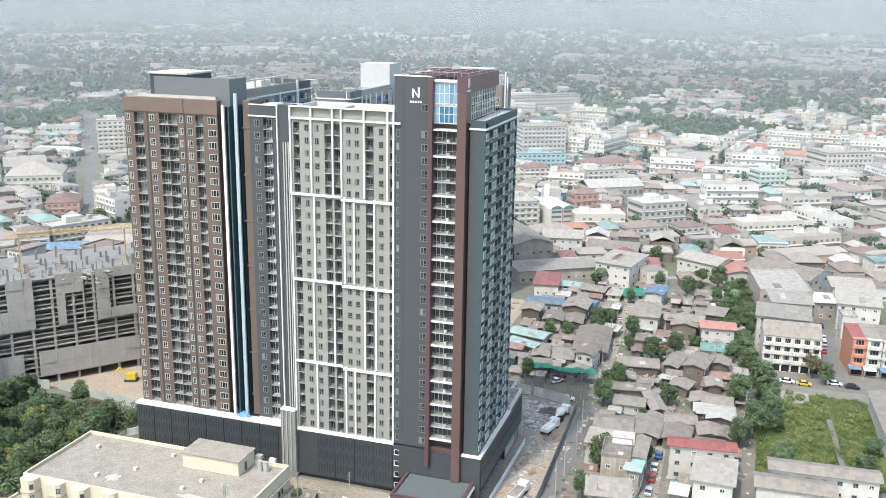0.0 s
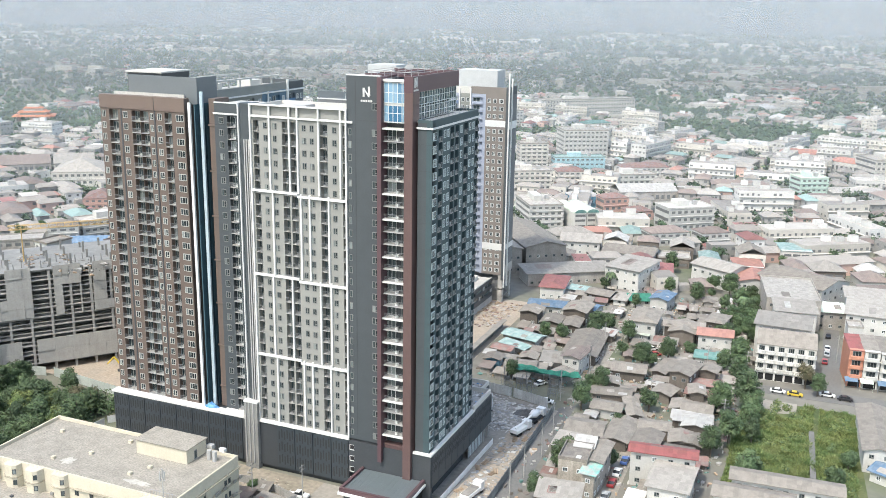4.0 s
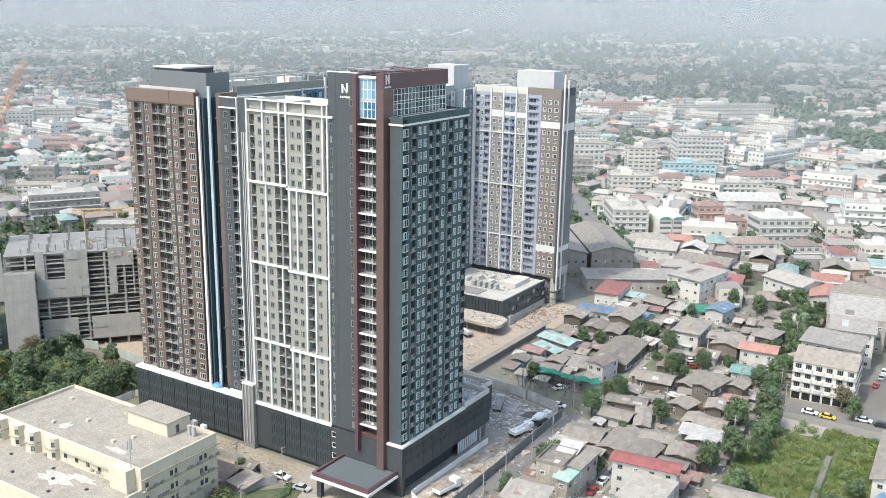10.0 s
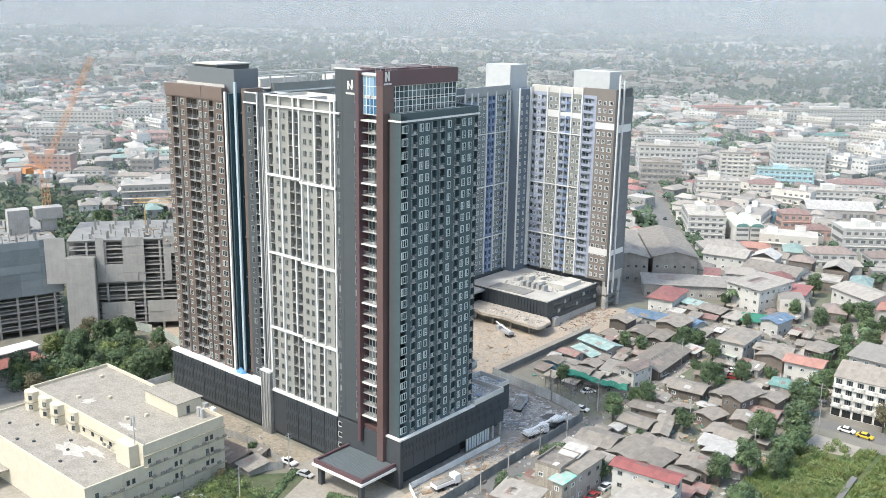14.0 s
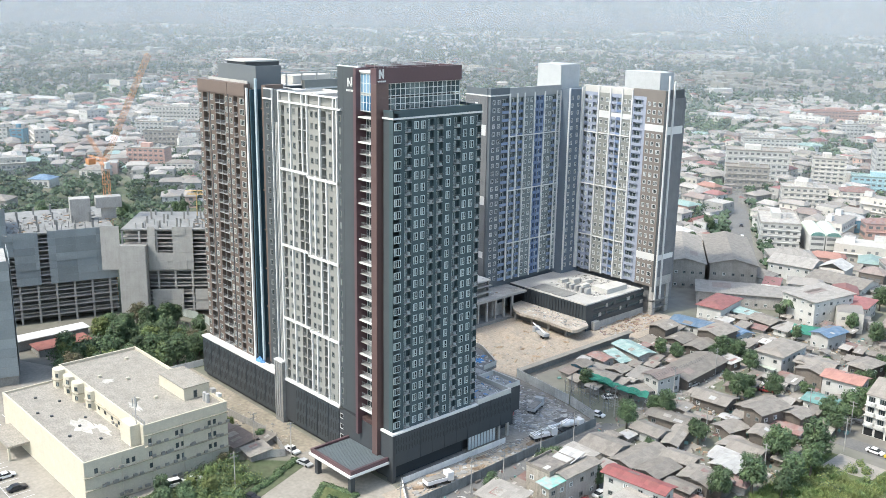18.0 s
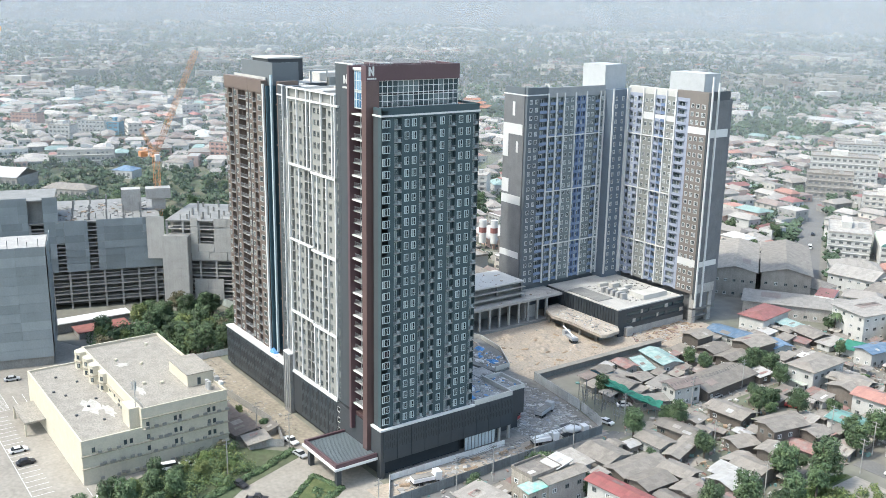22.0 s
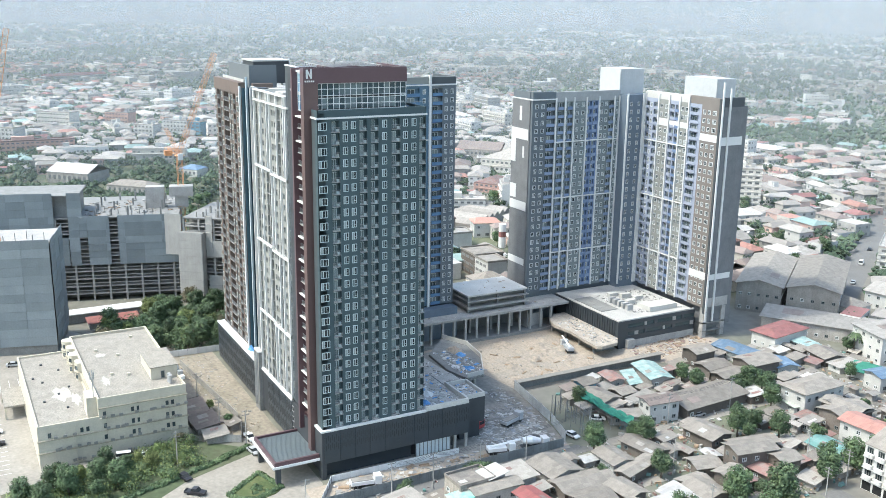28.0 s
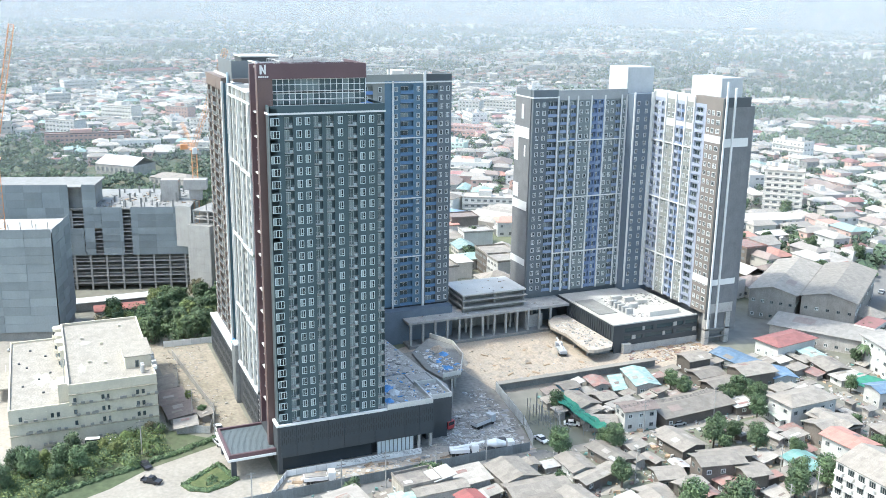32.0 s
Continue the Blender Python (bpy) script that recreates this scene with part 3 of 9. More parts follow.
# brown block
B0 = pose(0, 1.6, 0)
cols = [("w", -88.9, 1.1, 2), ("b", -85.9, 2.7), ("w", -82.3, 1.35, 2), ("b", -79.15, 2.5), ("b", -76.55, 2.5), ("w", -74.3, 1.0, 2), ("w", -72.0, 1.3, 2), ("b", -69.5, 2.0), ("w", -66.1, 2.2, 3)]
facade(tower, B0, -89.9, -64.7, 12.8, 86.9, ROWS_N, TOP, PITCH, cols, BROWN, frame_m=FRAMEB, wh=1.6)
boxes("block_core", tower, [BROWN], (-89.9, -64.7, 3.35, 16.5, 12.8, 88.6))
boxes("parapet", tower, [BROWNTOP], (-90.0, -73.6, 1.4, 3.35, 86.95, 90.2), (-73.4, -64.6, 1.4, 3.35, 86.95, 90.2), label="light brown parapet panels")
boxes("joint_groove", tower, [DARK2], (-83.75, -83.35, 1.52, 1.75, 12.8, 86.9), (-73.6, -73.25, 1.5, 1.75, 12.8, 90.1))
boxes("roof_deck", tower, [DECK], (-89.5, -64.9, 3.35, 16.3, 88.6, 88.7), (-87, -66, 3.4, 3.7, 88.72, 90.9))
boxes("plant_screen", tower, [mat("grey_metal_screen", (0.135, 0.15, 0.16), 0.5, var=0.05)], (-82.8, -62.7, 4.1, 4.5, 88.7, 95.0), (-63.1, -62.7, 4.5, 12, 88.7, 95.0), label="plain grey metal plant screen")
boxes("lift_house", tower, [DARK2, PARA], (-88.0, -77.6, 10, 21, 88.7, 95.1, 0), (-88.4, -77.3, 9.7, 21.3, 95.1, 95.5, 1))

# podium with slit panels; raised near-black strips stand for shade in the slits
podium = boxes("podium", tower, [DARK2], (-20.4, 0.7, -0.5, 40.0, 4.2, 12.4))
boxes("podium_base", tower, [DARK2], (-20.4, -2, 0.6, 38, 0, 4.2))
boxes("podium_corner", tower, [DARK2], (-1.3, 0.68, -0.48, 0.6, 0, 4.2))
boxes("podium_front", tower, [DARK2], (-90.6, -20.4, -0.4, 18, 1.2, 12.5))
boxes("podium_plinth", tower, [DARK2], (-90.6, -20.4, 0.4, 18, 0, 1.2))
boxes("podium_wing", tower, [DARK2], (-20.4, -2.2, 40, 46.5, 5, 12.0))
boxes("podium_base", tower, [DARK2], (-22, -4.0, 40, 46, 0, 5))
for b in ((-90.9, -57, -0.7, 1.8, 12.5, 12.95), (-57, -49, -0.7, 4, 12.5, 12.8), (-45.2, -20.3, -0.7, 0.0, 12.5, 12.95), (-3.7, 0.95, -0.75, 0.0, 12.4, 12.9), (0.0, 0.95, 0.0, 27.5, 12.4, 12.8)):
    boxes("podium_cap", tower, [WHITE], b, label="white coping of the podium")
for i in range(14):
    u0, u1 = -90.4 + i * 5.03, -90.4 + i * 5.03 + 4.8
    if u0 > -50.5 and u0 < -45:
        continue
    bm = bmesh.new()
    box(bm, u0, min(u1, -20.5), -0.62, -0.4, 1.4, 12.3)
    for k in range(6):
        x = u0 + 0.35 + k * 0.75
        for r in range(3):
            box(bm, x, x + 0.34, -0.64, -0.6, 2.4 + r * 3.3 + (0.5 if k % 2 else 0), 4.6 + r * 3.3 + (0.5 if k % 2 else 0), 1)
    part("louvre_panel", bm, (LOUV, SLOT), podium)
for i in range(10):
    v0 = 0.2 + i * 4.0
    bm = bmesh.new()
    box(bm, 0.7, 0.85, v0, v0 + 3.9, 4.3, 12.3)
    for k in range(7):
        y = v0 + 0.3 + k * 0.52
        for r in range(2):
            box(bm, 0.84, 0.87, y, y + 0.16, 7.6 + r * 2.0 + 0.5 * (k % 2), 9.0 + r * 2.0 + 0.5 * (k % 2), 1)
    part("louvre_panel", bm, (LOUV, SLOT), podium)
boxes("shopfront", podium, [mat("dark_shop_glass", (0.04, 0.048, 0.054), 0.12, var=0.05)], (-2.0, -0.9, 0.8, 24, 0.3, 4.2))
for i in range(9):
    boxes("shop_window", podium, [mat("milky_glass", (0.55, 0.60, 0.60), 0.3, var=0.05)], (0.2, 0.28, 25.0 + i * 1.1, 25.9 + i * 1.1, 0.4, 4.6), label="tall milky shop window pane")
bm = bmesh.new()
for i in range(10):
    box(bm, 0.15, 0.35, 24.88 + i * 1.1, 25.0 + i * 1.1, 0.2, 4.7)
part("shop_window_frame", bm, FRAMED, podium)
for y in (36.0, 39.3):
    boxes("column", podium, [CONC], (-0.4, 0.3, y, y + 0.7, 0, 4.2))
boxes("roof_parapet", podium, [PARA], (0.2, 0.68, 27.6, 40.0, 12.42, 13.7), (-12, 0.2, 39.6, 40.0, 12.42, 13.7), (-12.4, -12, 40, 46.5, 12.02, 13.2), (-12, -2.2, 46.1, 46.5, 12.02, 13.2), (-2.6, -2.2, 40.2, 46.1, 12.02, 13.2), label="pale cement parapet")
boxes("roof_floor", podium, [CONC], (-20, 0.2, 27.2, 39.6, 12.4, 12.46), (-20, -2.6, 40.1, 46.1, 12.0, 12.1))

for k in range(4):
    boxes("stair_opening", podium, [WHITE], (-20.2, -19.0, -0.55, -0.4, 1.6 + 2.8 * k, 3.0 + 2.8 * k))
    # raised near-black panel painted as the shade inside the opening
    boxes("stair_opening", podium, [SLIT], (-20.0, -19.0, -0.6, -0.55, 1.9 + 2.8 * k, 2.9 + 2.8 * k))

# entrance canopy
canopy = thing("entrance_canopy", "dark ribbed porte-cochere canopy with white fascia on square posts", "canopy", m=pose(0, 0, 0))
boxes("roof", canopy, [mat("grey_ribbed_metal", (0.16, 0.19, 0.20), 0.45, 0.3, var=0.06)], (-16.2, -1.2, -11.4, -0.7, 5.7, 5.95))
for k in range(28):
    boxes("roof_rib", canopy, [mat("grey_ribbed_metal", (0.16, 0.19, 0.20))], (-16.0 + k * 0.53, -15.93 + k * 0.53, -11.3, -0.8, 5.95, 6.02))
boxes("fascia", canopy, [PURPLE], (-16.8, -0.6, -12.0, -11.4, 5.5, 6.5), (-16.8, -16.2, -11.4, -0.7, 5.5, 6.5), (-1.2, -0.6, -11.4, -0.7, 5.5, 6.5))
boxes("white_edge", canopy, [WHITE], (-17.1, -0.3, -12.4, -12.0, 4.9, 5.5), (-17.1, -16.8, -12.0, -0.7, 4.9, 5.5), (-0.6, -0.3, -12.0, -0.7, 4.9, 5.5), (-16.8, -0.6, -12.0, -0.7, 5.2, 5.5))
for x, y in ((-15.4, -10.8), (-1.9, -10.8)):
    boxes("post", canopy, [DARK2], (x - 0.6, x + 0.6, y - 0.6, y + 0.6, 0, 5.2))

# ---- the rear wing of the front tower ----
rear = thing("condominium_wing", "blue-filmed unfinished condominium wing behind the front tower", "building", m=pose(0, 0, 0))
RX = pose(-78, 0, 0, 0, 0, 90)
facade(rear, RX, 55.0, 68.3, 12.0, 87.2, 26, 84.6, PITCH, [("w", 58.9, 1.1, 2), ("b", 62.6, 4.4, BLUER), ("w", 66.5, 1.1, 2)], mat("blue_slate_film", (0.085, 0.155, 0.215), 0.55, var=0.14, streak=0.2), solid=True, slab_m=BLUED, depth=0.75)
facade(rear, RX, 68.9, 78.2, 12.0, 87.2, 26, 84.6, PITCH, [("b", 71.4, 3.6, BLUER), ("w", 74.6, 1.1, 2), ("w", 76.8, 1.1, 2)], GREYT, solid=True, slab_m=BLUEP, depth=0.75)
facade(rear, RX, 30.0, 55.0, 12.0, 87.2, 26, 84.6, PITCH, [("w", 32.5, 1.1, 2), ("b", 38.0, 4.4, BLUEP), ("w", 43, 1.1, 2), ("b", 49, 4.0, BLUEP), ("w", 53.5, 1.1, 2)], OLIVE, solid=True, slab_m=BLUED, depth=0.75,
       skip=lambda c, i: i > 4)
boxes("wing_core", rear, [DARK], (-94, -79.25, 16.6, 78.2, 0, 87.6))
boxes("parapet", rear, [OLIVE], (-79.3, -78.0, 30.0, 68.3, 87.2, 89.3))
boxes("parapet", rear, [DARK], (-79.3, -78.0, 68.9, 78.2, 87.2, 89.3), (-94, -79.7, 77.9, 78.2, 87.6, 89.3))
boxes("white_fin", rear, [WHITE], (-78.0, -77.5, 68.2, 69.0, 11.0, 90.0))
boxes("white_fin", rear, [WHITE], (-78.0, -77.6, 57.5, 58.0, 11.0, 87.2))
for z in (29, 48.9, 68.8):
    boxes("white_band", rear, [WHITE], (-78.0, -77.65, 57.0, 68.3, z, z + 0.35))
boxes("cornice", rear, [WHITE], (-78.1, -77.6, 30.0, 78.4, 86.6, 87.0))
boxes("roof_deck", rear, [DECK], (-93.8, -79.7, 16.8, 77.9, 87.6, 87.7))
boxes("roof_house", rear, [PARA], (-91, -84, 30, 44, 87.7, 90.2))
boxes("roof_house", rear, [PARA], (-90, -85, 60, 66, 87.7, 90.0))
bm = bmesh.new()
for i in range(9):
    box(bm, -79.6, -79.2, 19 + i * 5.4, 19.4 + i * 5.4, 87.7, 91.2)
box(bm, -79.8, -79.0, 18.8, 66, 91.2, 91.6)
box(bm, -94, -93.5, 18.8, 66, 91.0, 91.5)
part("roof_frame", bm, PARA, rear)
boxes("base_podium", rear, [mat("deep_blue_render", (0.125, 0.16, 0.20), 0.6, var=0.12, streak=0.2)], (-78, -74, 40, 78, 0, 11.5), label="slate blue podium wall")

# ---- the far twin-winged tower ----
far = thing("condominium_tower", "unfinished blue and olive condominium tower with two wings", "building")
LX = pose(-78, 0, 0, 0, 0, 90)
N3, T3T = 24, 78.2
# left-wing copies of the film blue and olive renders, skylight's blue painted in
BLUEL = mat("skylit_film_blue", (0.205, 0.265, 0.375), 0.6, var=0.1, streak=0.2)
OLIVE_SKYLIT = mat("skylit_olive_render", (0.165, 0.195, 0.20), 0.7, var=0.1, streak=0.25)
facade(far, LX, 108.6, 118.2, 11, 81.0, N3, T3T, PITCH, [("w", 110.3, 1.2, 2), ("w", 112.8, 1.2, 2), ("b", 116.2, 3.4, BLUEL)], GREYT, solid=True, slab_m=BLUEL, depth=0.75)
facade(far, LX, 118.2, 126.0, 11, 79.6, N3, T3T, PITCH, [("b", 120.6, 2.4, BLUEL), ("w", 122.6, 0.7, 1), ("b", 124.4, 2.0, BLUED)], OLIVE_SKYLIT, solid=True, slab_m=BLUEL, depth=0.75)
facade(far, LX, 126.0, 131.5, 11, 79.6, N3, T3T, PITCH, [("w", 127.5, 1.2, 2), ("w", 130.0, 1.2, 2)], OLIVE_SKYLIT, depth=0.75)
facade(far, LX, 131.5, 137.0, 11, 79.6, N3, T3T, PITCH, [("b", 132.9, 1.9, BLUED), ("b", 135.4, 1.9, BLUEL)], BLUED, solid=True, slab_m=BLUEL, depth=0.75)
facade(far, LX, 137.0, 146.3, 11, 79.6, N3, T3T, PITCH, [("w", 138.2, 1.1, 2), ("w", 140.2, 1.1, 2), ("b", 142.8, 2.4, BLUEL), ("w", 145.2, 0.7, 1)], OLIVE_SKYLIT, solid=True, slab_m=BLUEL, depth=0.75)
for u in (118.3, 122.2, 126.0, 131.5, 137.0, 143.9, 146.0):
    boxes("white_fin", far, [WHITE], (-78.0, -77.55, u - 0.22, u + 0.22, 11, 81.0))
for z in (25.1, 45.2, 65.3):
    boxes("white_band", far, [WHITE], (-78.0, -77.6, 118.3, 146, z, z + 0.35))
boxes("parapet", far, [mat("grey_cement", (0.30, 0.31, 0.31), 0.85, var=0.12)], (-79.3, -77.9, 118.2, 146.3, 79.6, 83.0))
boxes("parapet", far, [GREYT], (-79.3, -77.95, 108.6, 118.2, 81.0, 83.2), (-90.4, -79.7, 108.55, 109.0, 80.6, 83.2))
boxes("cornice", far, [WHITE], (-90.6, -77.6, 108.2, 118.3, 80.4, 80.8))
boxes("wing_core", far, [GREYT], (-90.4, -79.25, 108.6, 160, 0, 80.6), label="dark grey rear of the wing")
END = mat("patched_grey_render", (0.16, 0.165, 0.17), 0.75, var=0.18, s1=0.3, streak=0.4)
boxes("end_wall", far, [END], (-90.4, -79.25, 108.3, 108.6, 11, 80.4))
for x0, x1, z0, z1 in ((-90.4, -79.8, 66.4, 70.2), (-90.4, -87.4, 58, 66.4), (-90.4, -79.8, 41, 44.2), (-90.4, -86.5, 45, 50), (-90.4, -79.8, 21, 23.4), (-85.5, -84.2, 73, 78), (-83, -82, 60, 64)):
    boxes("plaster_patch", far, [WHITE], (x0, x1, 108.2, 108.3, z0, z1))
boxes("roof_deck", far, [DECK], (-90.2, -79.7, 109, 160, 80.6, 80.7), (-79.25, -38.2, 157, 168, 80.6, 80.7))
# inner corner
boxes("corner_core", far, [mat("deep_blue_render", (0.125, 0.16, 0.20), 0.6, var=0.12, streak=0.2)], (-86, -74.0, 146.3, 156.75, 0, 81.5), label="slate blue recessed corner")
for i in range(N3):
    part("window", window_mesh(1.0, 1.5, 2, FRAME, GLASS), None, far, m=pose(-74.0, 148.5, T3T - i * PITCH, 0, 0, 90))
    part("window", window_mesh(1.0, 1.5, 2, FRAME, GLASS), None, far, m=pose(-74.0, 151.8, T3T - i * PITCH, 0, 0, 90))
boxes("white_fin", far, [WHITE], (-74.0, -73.5, 146.4, 146.9, 11, 82), (-74.0, -73.5, 153.6, 154.4, 11, 82))
# right wing
RY = pose(0, 155, 0)
facade(far, RY, -74.0, -66.5, 11, 80.6, N3, T3T, PITCH, [("b", -72.6, 2.0, BLUEG), ("w", -70.6, 1.0, 2), ("b", -68.3, 2.2, BLUEG)], BLUEG, solid=True, slab_m=BLUEG, depth=0.75)
facade(far, RY, -66.5, -61.0, 11, 80.6, N3, T3T, PITCH, [("w", -65.1, 1.2, 2), ("w", -62.6, 1.2, 2)], OLIVE, depth=0.75)
facade(far, RY, -61.0, -55.5, 11, 80.6, N3, T3T, PITCH, [("b", -59.5, 2.0, BLUEG), ("b", -57.0, 2.0, BLUED)], BLUEG, solid=True, slab_m=BLUEG, depth=0.75)
facade(far, RY, -55.5, -51.0, 11, 80.6, N3, T3T, PITCH, [("w", -54.3, 1.2, 2), ("w", -52.2, 1.2, 2)], OLIVE, depth=0.75)
facade(far, RY, -51.0, -45.0, 11, 80.6, N3, T3T, PITCH, [("b", -48.2, 4.2, BLUEG)], BLUEG, solid=True, slab_m=BLUEG, depth=0.75)
facade(far, RY, -45.0, -37.0, 11, 80.6, N3, T3T, PITCH, [("w", -43.6, 1.2, 2), ("w", -41.4, 1.2, 2), ("w", -38.8, 1.7, 3)], TAUPE, depth=0.75)
for x in (-73.6, -66.5, -61.0, -55.5, -51.0):
    boxes("white_fin", far, [WHITE], (x - 0.25, x + 0.25, 154.5, 155.0, 11, 82.5))
for z in (25.1, 45.2, 65.3):
    boxes("white_band", far, [WHITE], (-73.6, -51, 154.55, 155.0, z, z + 0.35))
for x0, x1, z0, z1 in ((-45, -37, 68.6, 71), (-45, -37, 21.0, 23.6), (-66.4, -61.2, 71.4, 74), (-60.6, -51.3, 71.6, 73.6)):
    boxes("plaster_patch", far, [WHITE], (x0, x1, 154.9, 155.0, z0, z1))
boxes("parapet", far, [PARA], (-74, -51, 155.0, 156.7, 80.6, 83.0))
boxes("parapet", far, [TAUPE], (-51, -37.0, 155.0, 156.7, 80.6, 83.2))
boxes("wing_core", far, [END], (-74, -37.0, 156.75, 168, 4, 80.6))
boxes("end_wall", far, [END, DARK], (-37.0, -36.2, 156.6, 165.5, 11, 80.4, 0), (-37.0, -36.2, 155.0, 156.6, 9, 83.2, 1), (-37.0, -36.2, 156.6, 165.5, 80.4, 83.5, 1))
for z0, z1 in ((67.6, 70.4), (11.2, 14.5), (21.0, 23.0)):
    boxes("plaster_patch", far, [CONC if z0 < 15 else WHITE], (-36.2, -36.05, 156.0, 165.5, z0, z1))
boxes("white_fin", far, [WHITE], (-36.2, -35.7, 155.3, 155.9, 6, 88.5), (-36.2, -35.7, 158.6, 159.2, 6, 86.5))
boxes("lift_house", far, [mat("pale_cement", (0.42, 0.435, 0.44), 0.8, var=0.1, streak=0.3)], (-90.0, -78.2, 146, 157, 81.5, 90.4), label="white rendered lift house")
boxes("lift_house", far, [mat("pale_cement", (0.42, 0.435, 0.44), 0.8)], (-57.0, -41.5, 157.5, 166, 80.7, 89.2), label="pale rendered roof house")
boxes("corner_post", far, [CONC], (-38.2, -36.4, 155.2, 157, 0, 11), label="bare concrete corner post")
boxes("corner_post", far, [CONC], (-38.2, -36.4, 163.5, 165.3, 0, 11))
boxes("base_floor", far, [CONCD], (-74, -38.4, 157, 166, 0, 11), (-38.4, -36.4, 155.2, 165.3, 5.0, 5.5), (-38.4, -36.4, 155.2, 165.3, 2.2, 2.5))

# ---- low podium before the far tower ----
pod = thing("parking_podium", "low charcoal parking podium with white services on its roof", "building")
PX = -40.4
boxes("wall", pod, [LOUV], (-71, PX, 121.2, 121.7, 2.0, 9.6), (PX - 0.4, PX, 125.5, 155, 8.3, 9.6), (PX - 0.4, PX, 125.5, 155, 5.6, 6.9), (PX - 0.4, PX, 125.5, 155, 2.4, 4.2), (PX - 0.4, PX, 121.7, 125.5, 0, 9.6))
boxes("base_wall", pod, [CONC], (PX - 0.4, PX + 0.1, 125.5, 155, 0, 2.4), (PX - 0.2, PX + 1.6, 124.5, 127.5, 0, 3.2), label="pale concrete base wall")
boxes("core", pod, [DARK2], (-77.9, PX - 2.4, 121.7, 155, 0, 9.4))
boxes("strip_glass", pod, [GLASSG], (PX - 0.32, PX - 0.26, 125.5, 155, 4.2, 5.6), (PX - 0.32, PX - 0.26, 125.5, 155, 6.9, 8.3))
for i in range(7):
    y = 128.5 + i * 4.1
    for z0, z1 in ((4.2, 5.6), (6.9, 8.3)):
        if (i + int(z0)) % 3:
            boxes("panel", pod, [CONC if (i + int(z0)) % 3 == 1 else LOUV], (PX - 0.3, PX + 0.02, y, y + (0.9 if i % 2 else 1.5), z0, z1))
for i in range(21):
    x = -69.8 + i * 1.38
    boxes("fin", pod, [DARK2], (x, x + 0.2, 120.9, 121.2, 2.2, 9.2))
boxes("roof", pod, [DECK], (-77.8, PX - 0.1, 121.7, 154.4, 9.4, 9.62), label="pale roof deck")
boxes("upstand", pod, [PARA], (-70, PX, 121.2, 121.6, 9.62, 10.1), (PX - 0.4, PX, 121.6, 154.4, 9.62, 10.1))
boxes("planter", pod, [CONCD], (-68, -52, 123, 130, 9.62, 9.9))
for i in range(6):
    boxes("vent_box", pod, [PARA], (-66 + i * 3.4, -64.4 + i * 3.4, 136 + (i % 3) * 3, 140 + (i % 3) * 3, 9.62, 11.0 + 0.3 * (i % 2)))
for i in range(5):
    boxes("duct", pod, [SLAB], (-60 + i * 2.4, -58.8 + i * 2.4, 132, 134.5, 9.62, 11.6))
boxes("roof_house", pod, [PARA], (-50, -44.4, 138, 150, 9.62, 11.4))
bm = bmesh.new()
prism(bm, [(-71, 120.9), (-70.6, 116), (-66.5, 111.6), (-61, 109.4), (-52, 110.6), (-44, 109.8), (-36.6, 109.6), (-35.6, 111.0), (-36.4, 118), (-40.0, 120.9)], 3.3, 4.3)
part("terrace_slab", bm, mat("dusty_raw_slab", (0.40, 0.355, 0.30), 0.9, var=0.25, s1=0.3, s2=2.0), pod, "dusty raw concrete terrace slab")
boxes("terrace_core", pod, [CONCD], (-68, -41.5, 113.5, 120.9, 0, 3.3))
for x in (-66, -58, -50, -42):
    boxes("column", pod, [CONC], (x, x + 0.6, 112.0, 112.6, 0, 3.3))

# ---- unfinished link building ----
link = thing("link_building", "unfinished bare concrete link building with tall columns", "building")
boxes("roof_slab", link, [PARA], (-88.5, -72.0, 81.0, 105.2, 14.8, 15.3))
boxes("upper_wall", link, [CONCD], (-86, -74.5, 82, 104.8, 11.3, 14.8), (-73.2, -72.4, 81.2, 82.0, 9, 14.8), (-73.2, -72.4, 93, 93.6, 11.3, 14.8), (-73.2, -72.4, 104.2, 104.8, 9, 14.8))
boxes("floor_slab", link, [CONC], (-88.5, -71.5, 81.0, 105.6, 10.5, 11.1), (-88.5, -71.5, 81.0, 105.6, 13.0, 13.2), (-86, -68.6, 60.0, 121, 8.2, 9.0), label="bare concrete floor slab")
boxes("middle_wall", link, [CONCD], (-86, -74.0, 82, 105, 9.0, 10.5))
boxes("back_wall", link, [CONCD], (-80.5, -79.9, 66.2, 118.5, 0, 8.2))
for i in range(13):
    boxes("column", link, [CONC], (-69.6, -68.8, 60.6 + i * 4.4, 61.3 + i * 4.4, 0, 8.2))
for i in range(6):
    boxes("column", link, [CONC], (-75.2, -74.5, 66.0 + i * 8.6, 66.7 + i * 8.6, 0, 8.2))
boxes("inner_partition", link, [CONC], (-79.0, -70.5, 104.5, 104.9, 0, 8.2), (-72.0, -71.6, 105, 112, 0, 5.5))
boxes("plinth", link, [CONCD], (-79, -67.6, 60, 113, 0, 0.9))

# ---- rear decks of the podium ----
deck = thing("podium_deck", "unfinished concrete podium deck strewn with blue sheets", "deck")
bm = bmesh.new()
prism(bm, [(-66, 19), (-20.4, 19), (-20.4, 40), (-12.4, 40), (-12.4, 50.6), (-18, 52), (-30, 50), (-60, 48)], 7.6, 8.4)
part("deck_slab", bm, CONC, deck)
bm = bmesh.new()
prism(bm, [(-44, 51.5), (-30, 50.5), (-22, 52.5), (-22.6, 58.2), (-34.5, 64.4), (-46, 66), (-55, 62)], 7.9, 8.7)
part("deck_slab", bm, CONCD, deck)
bm = bmesh.new()
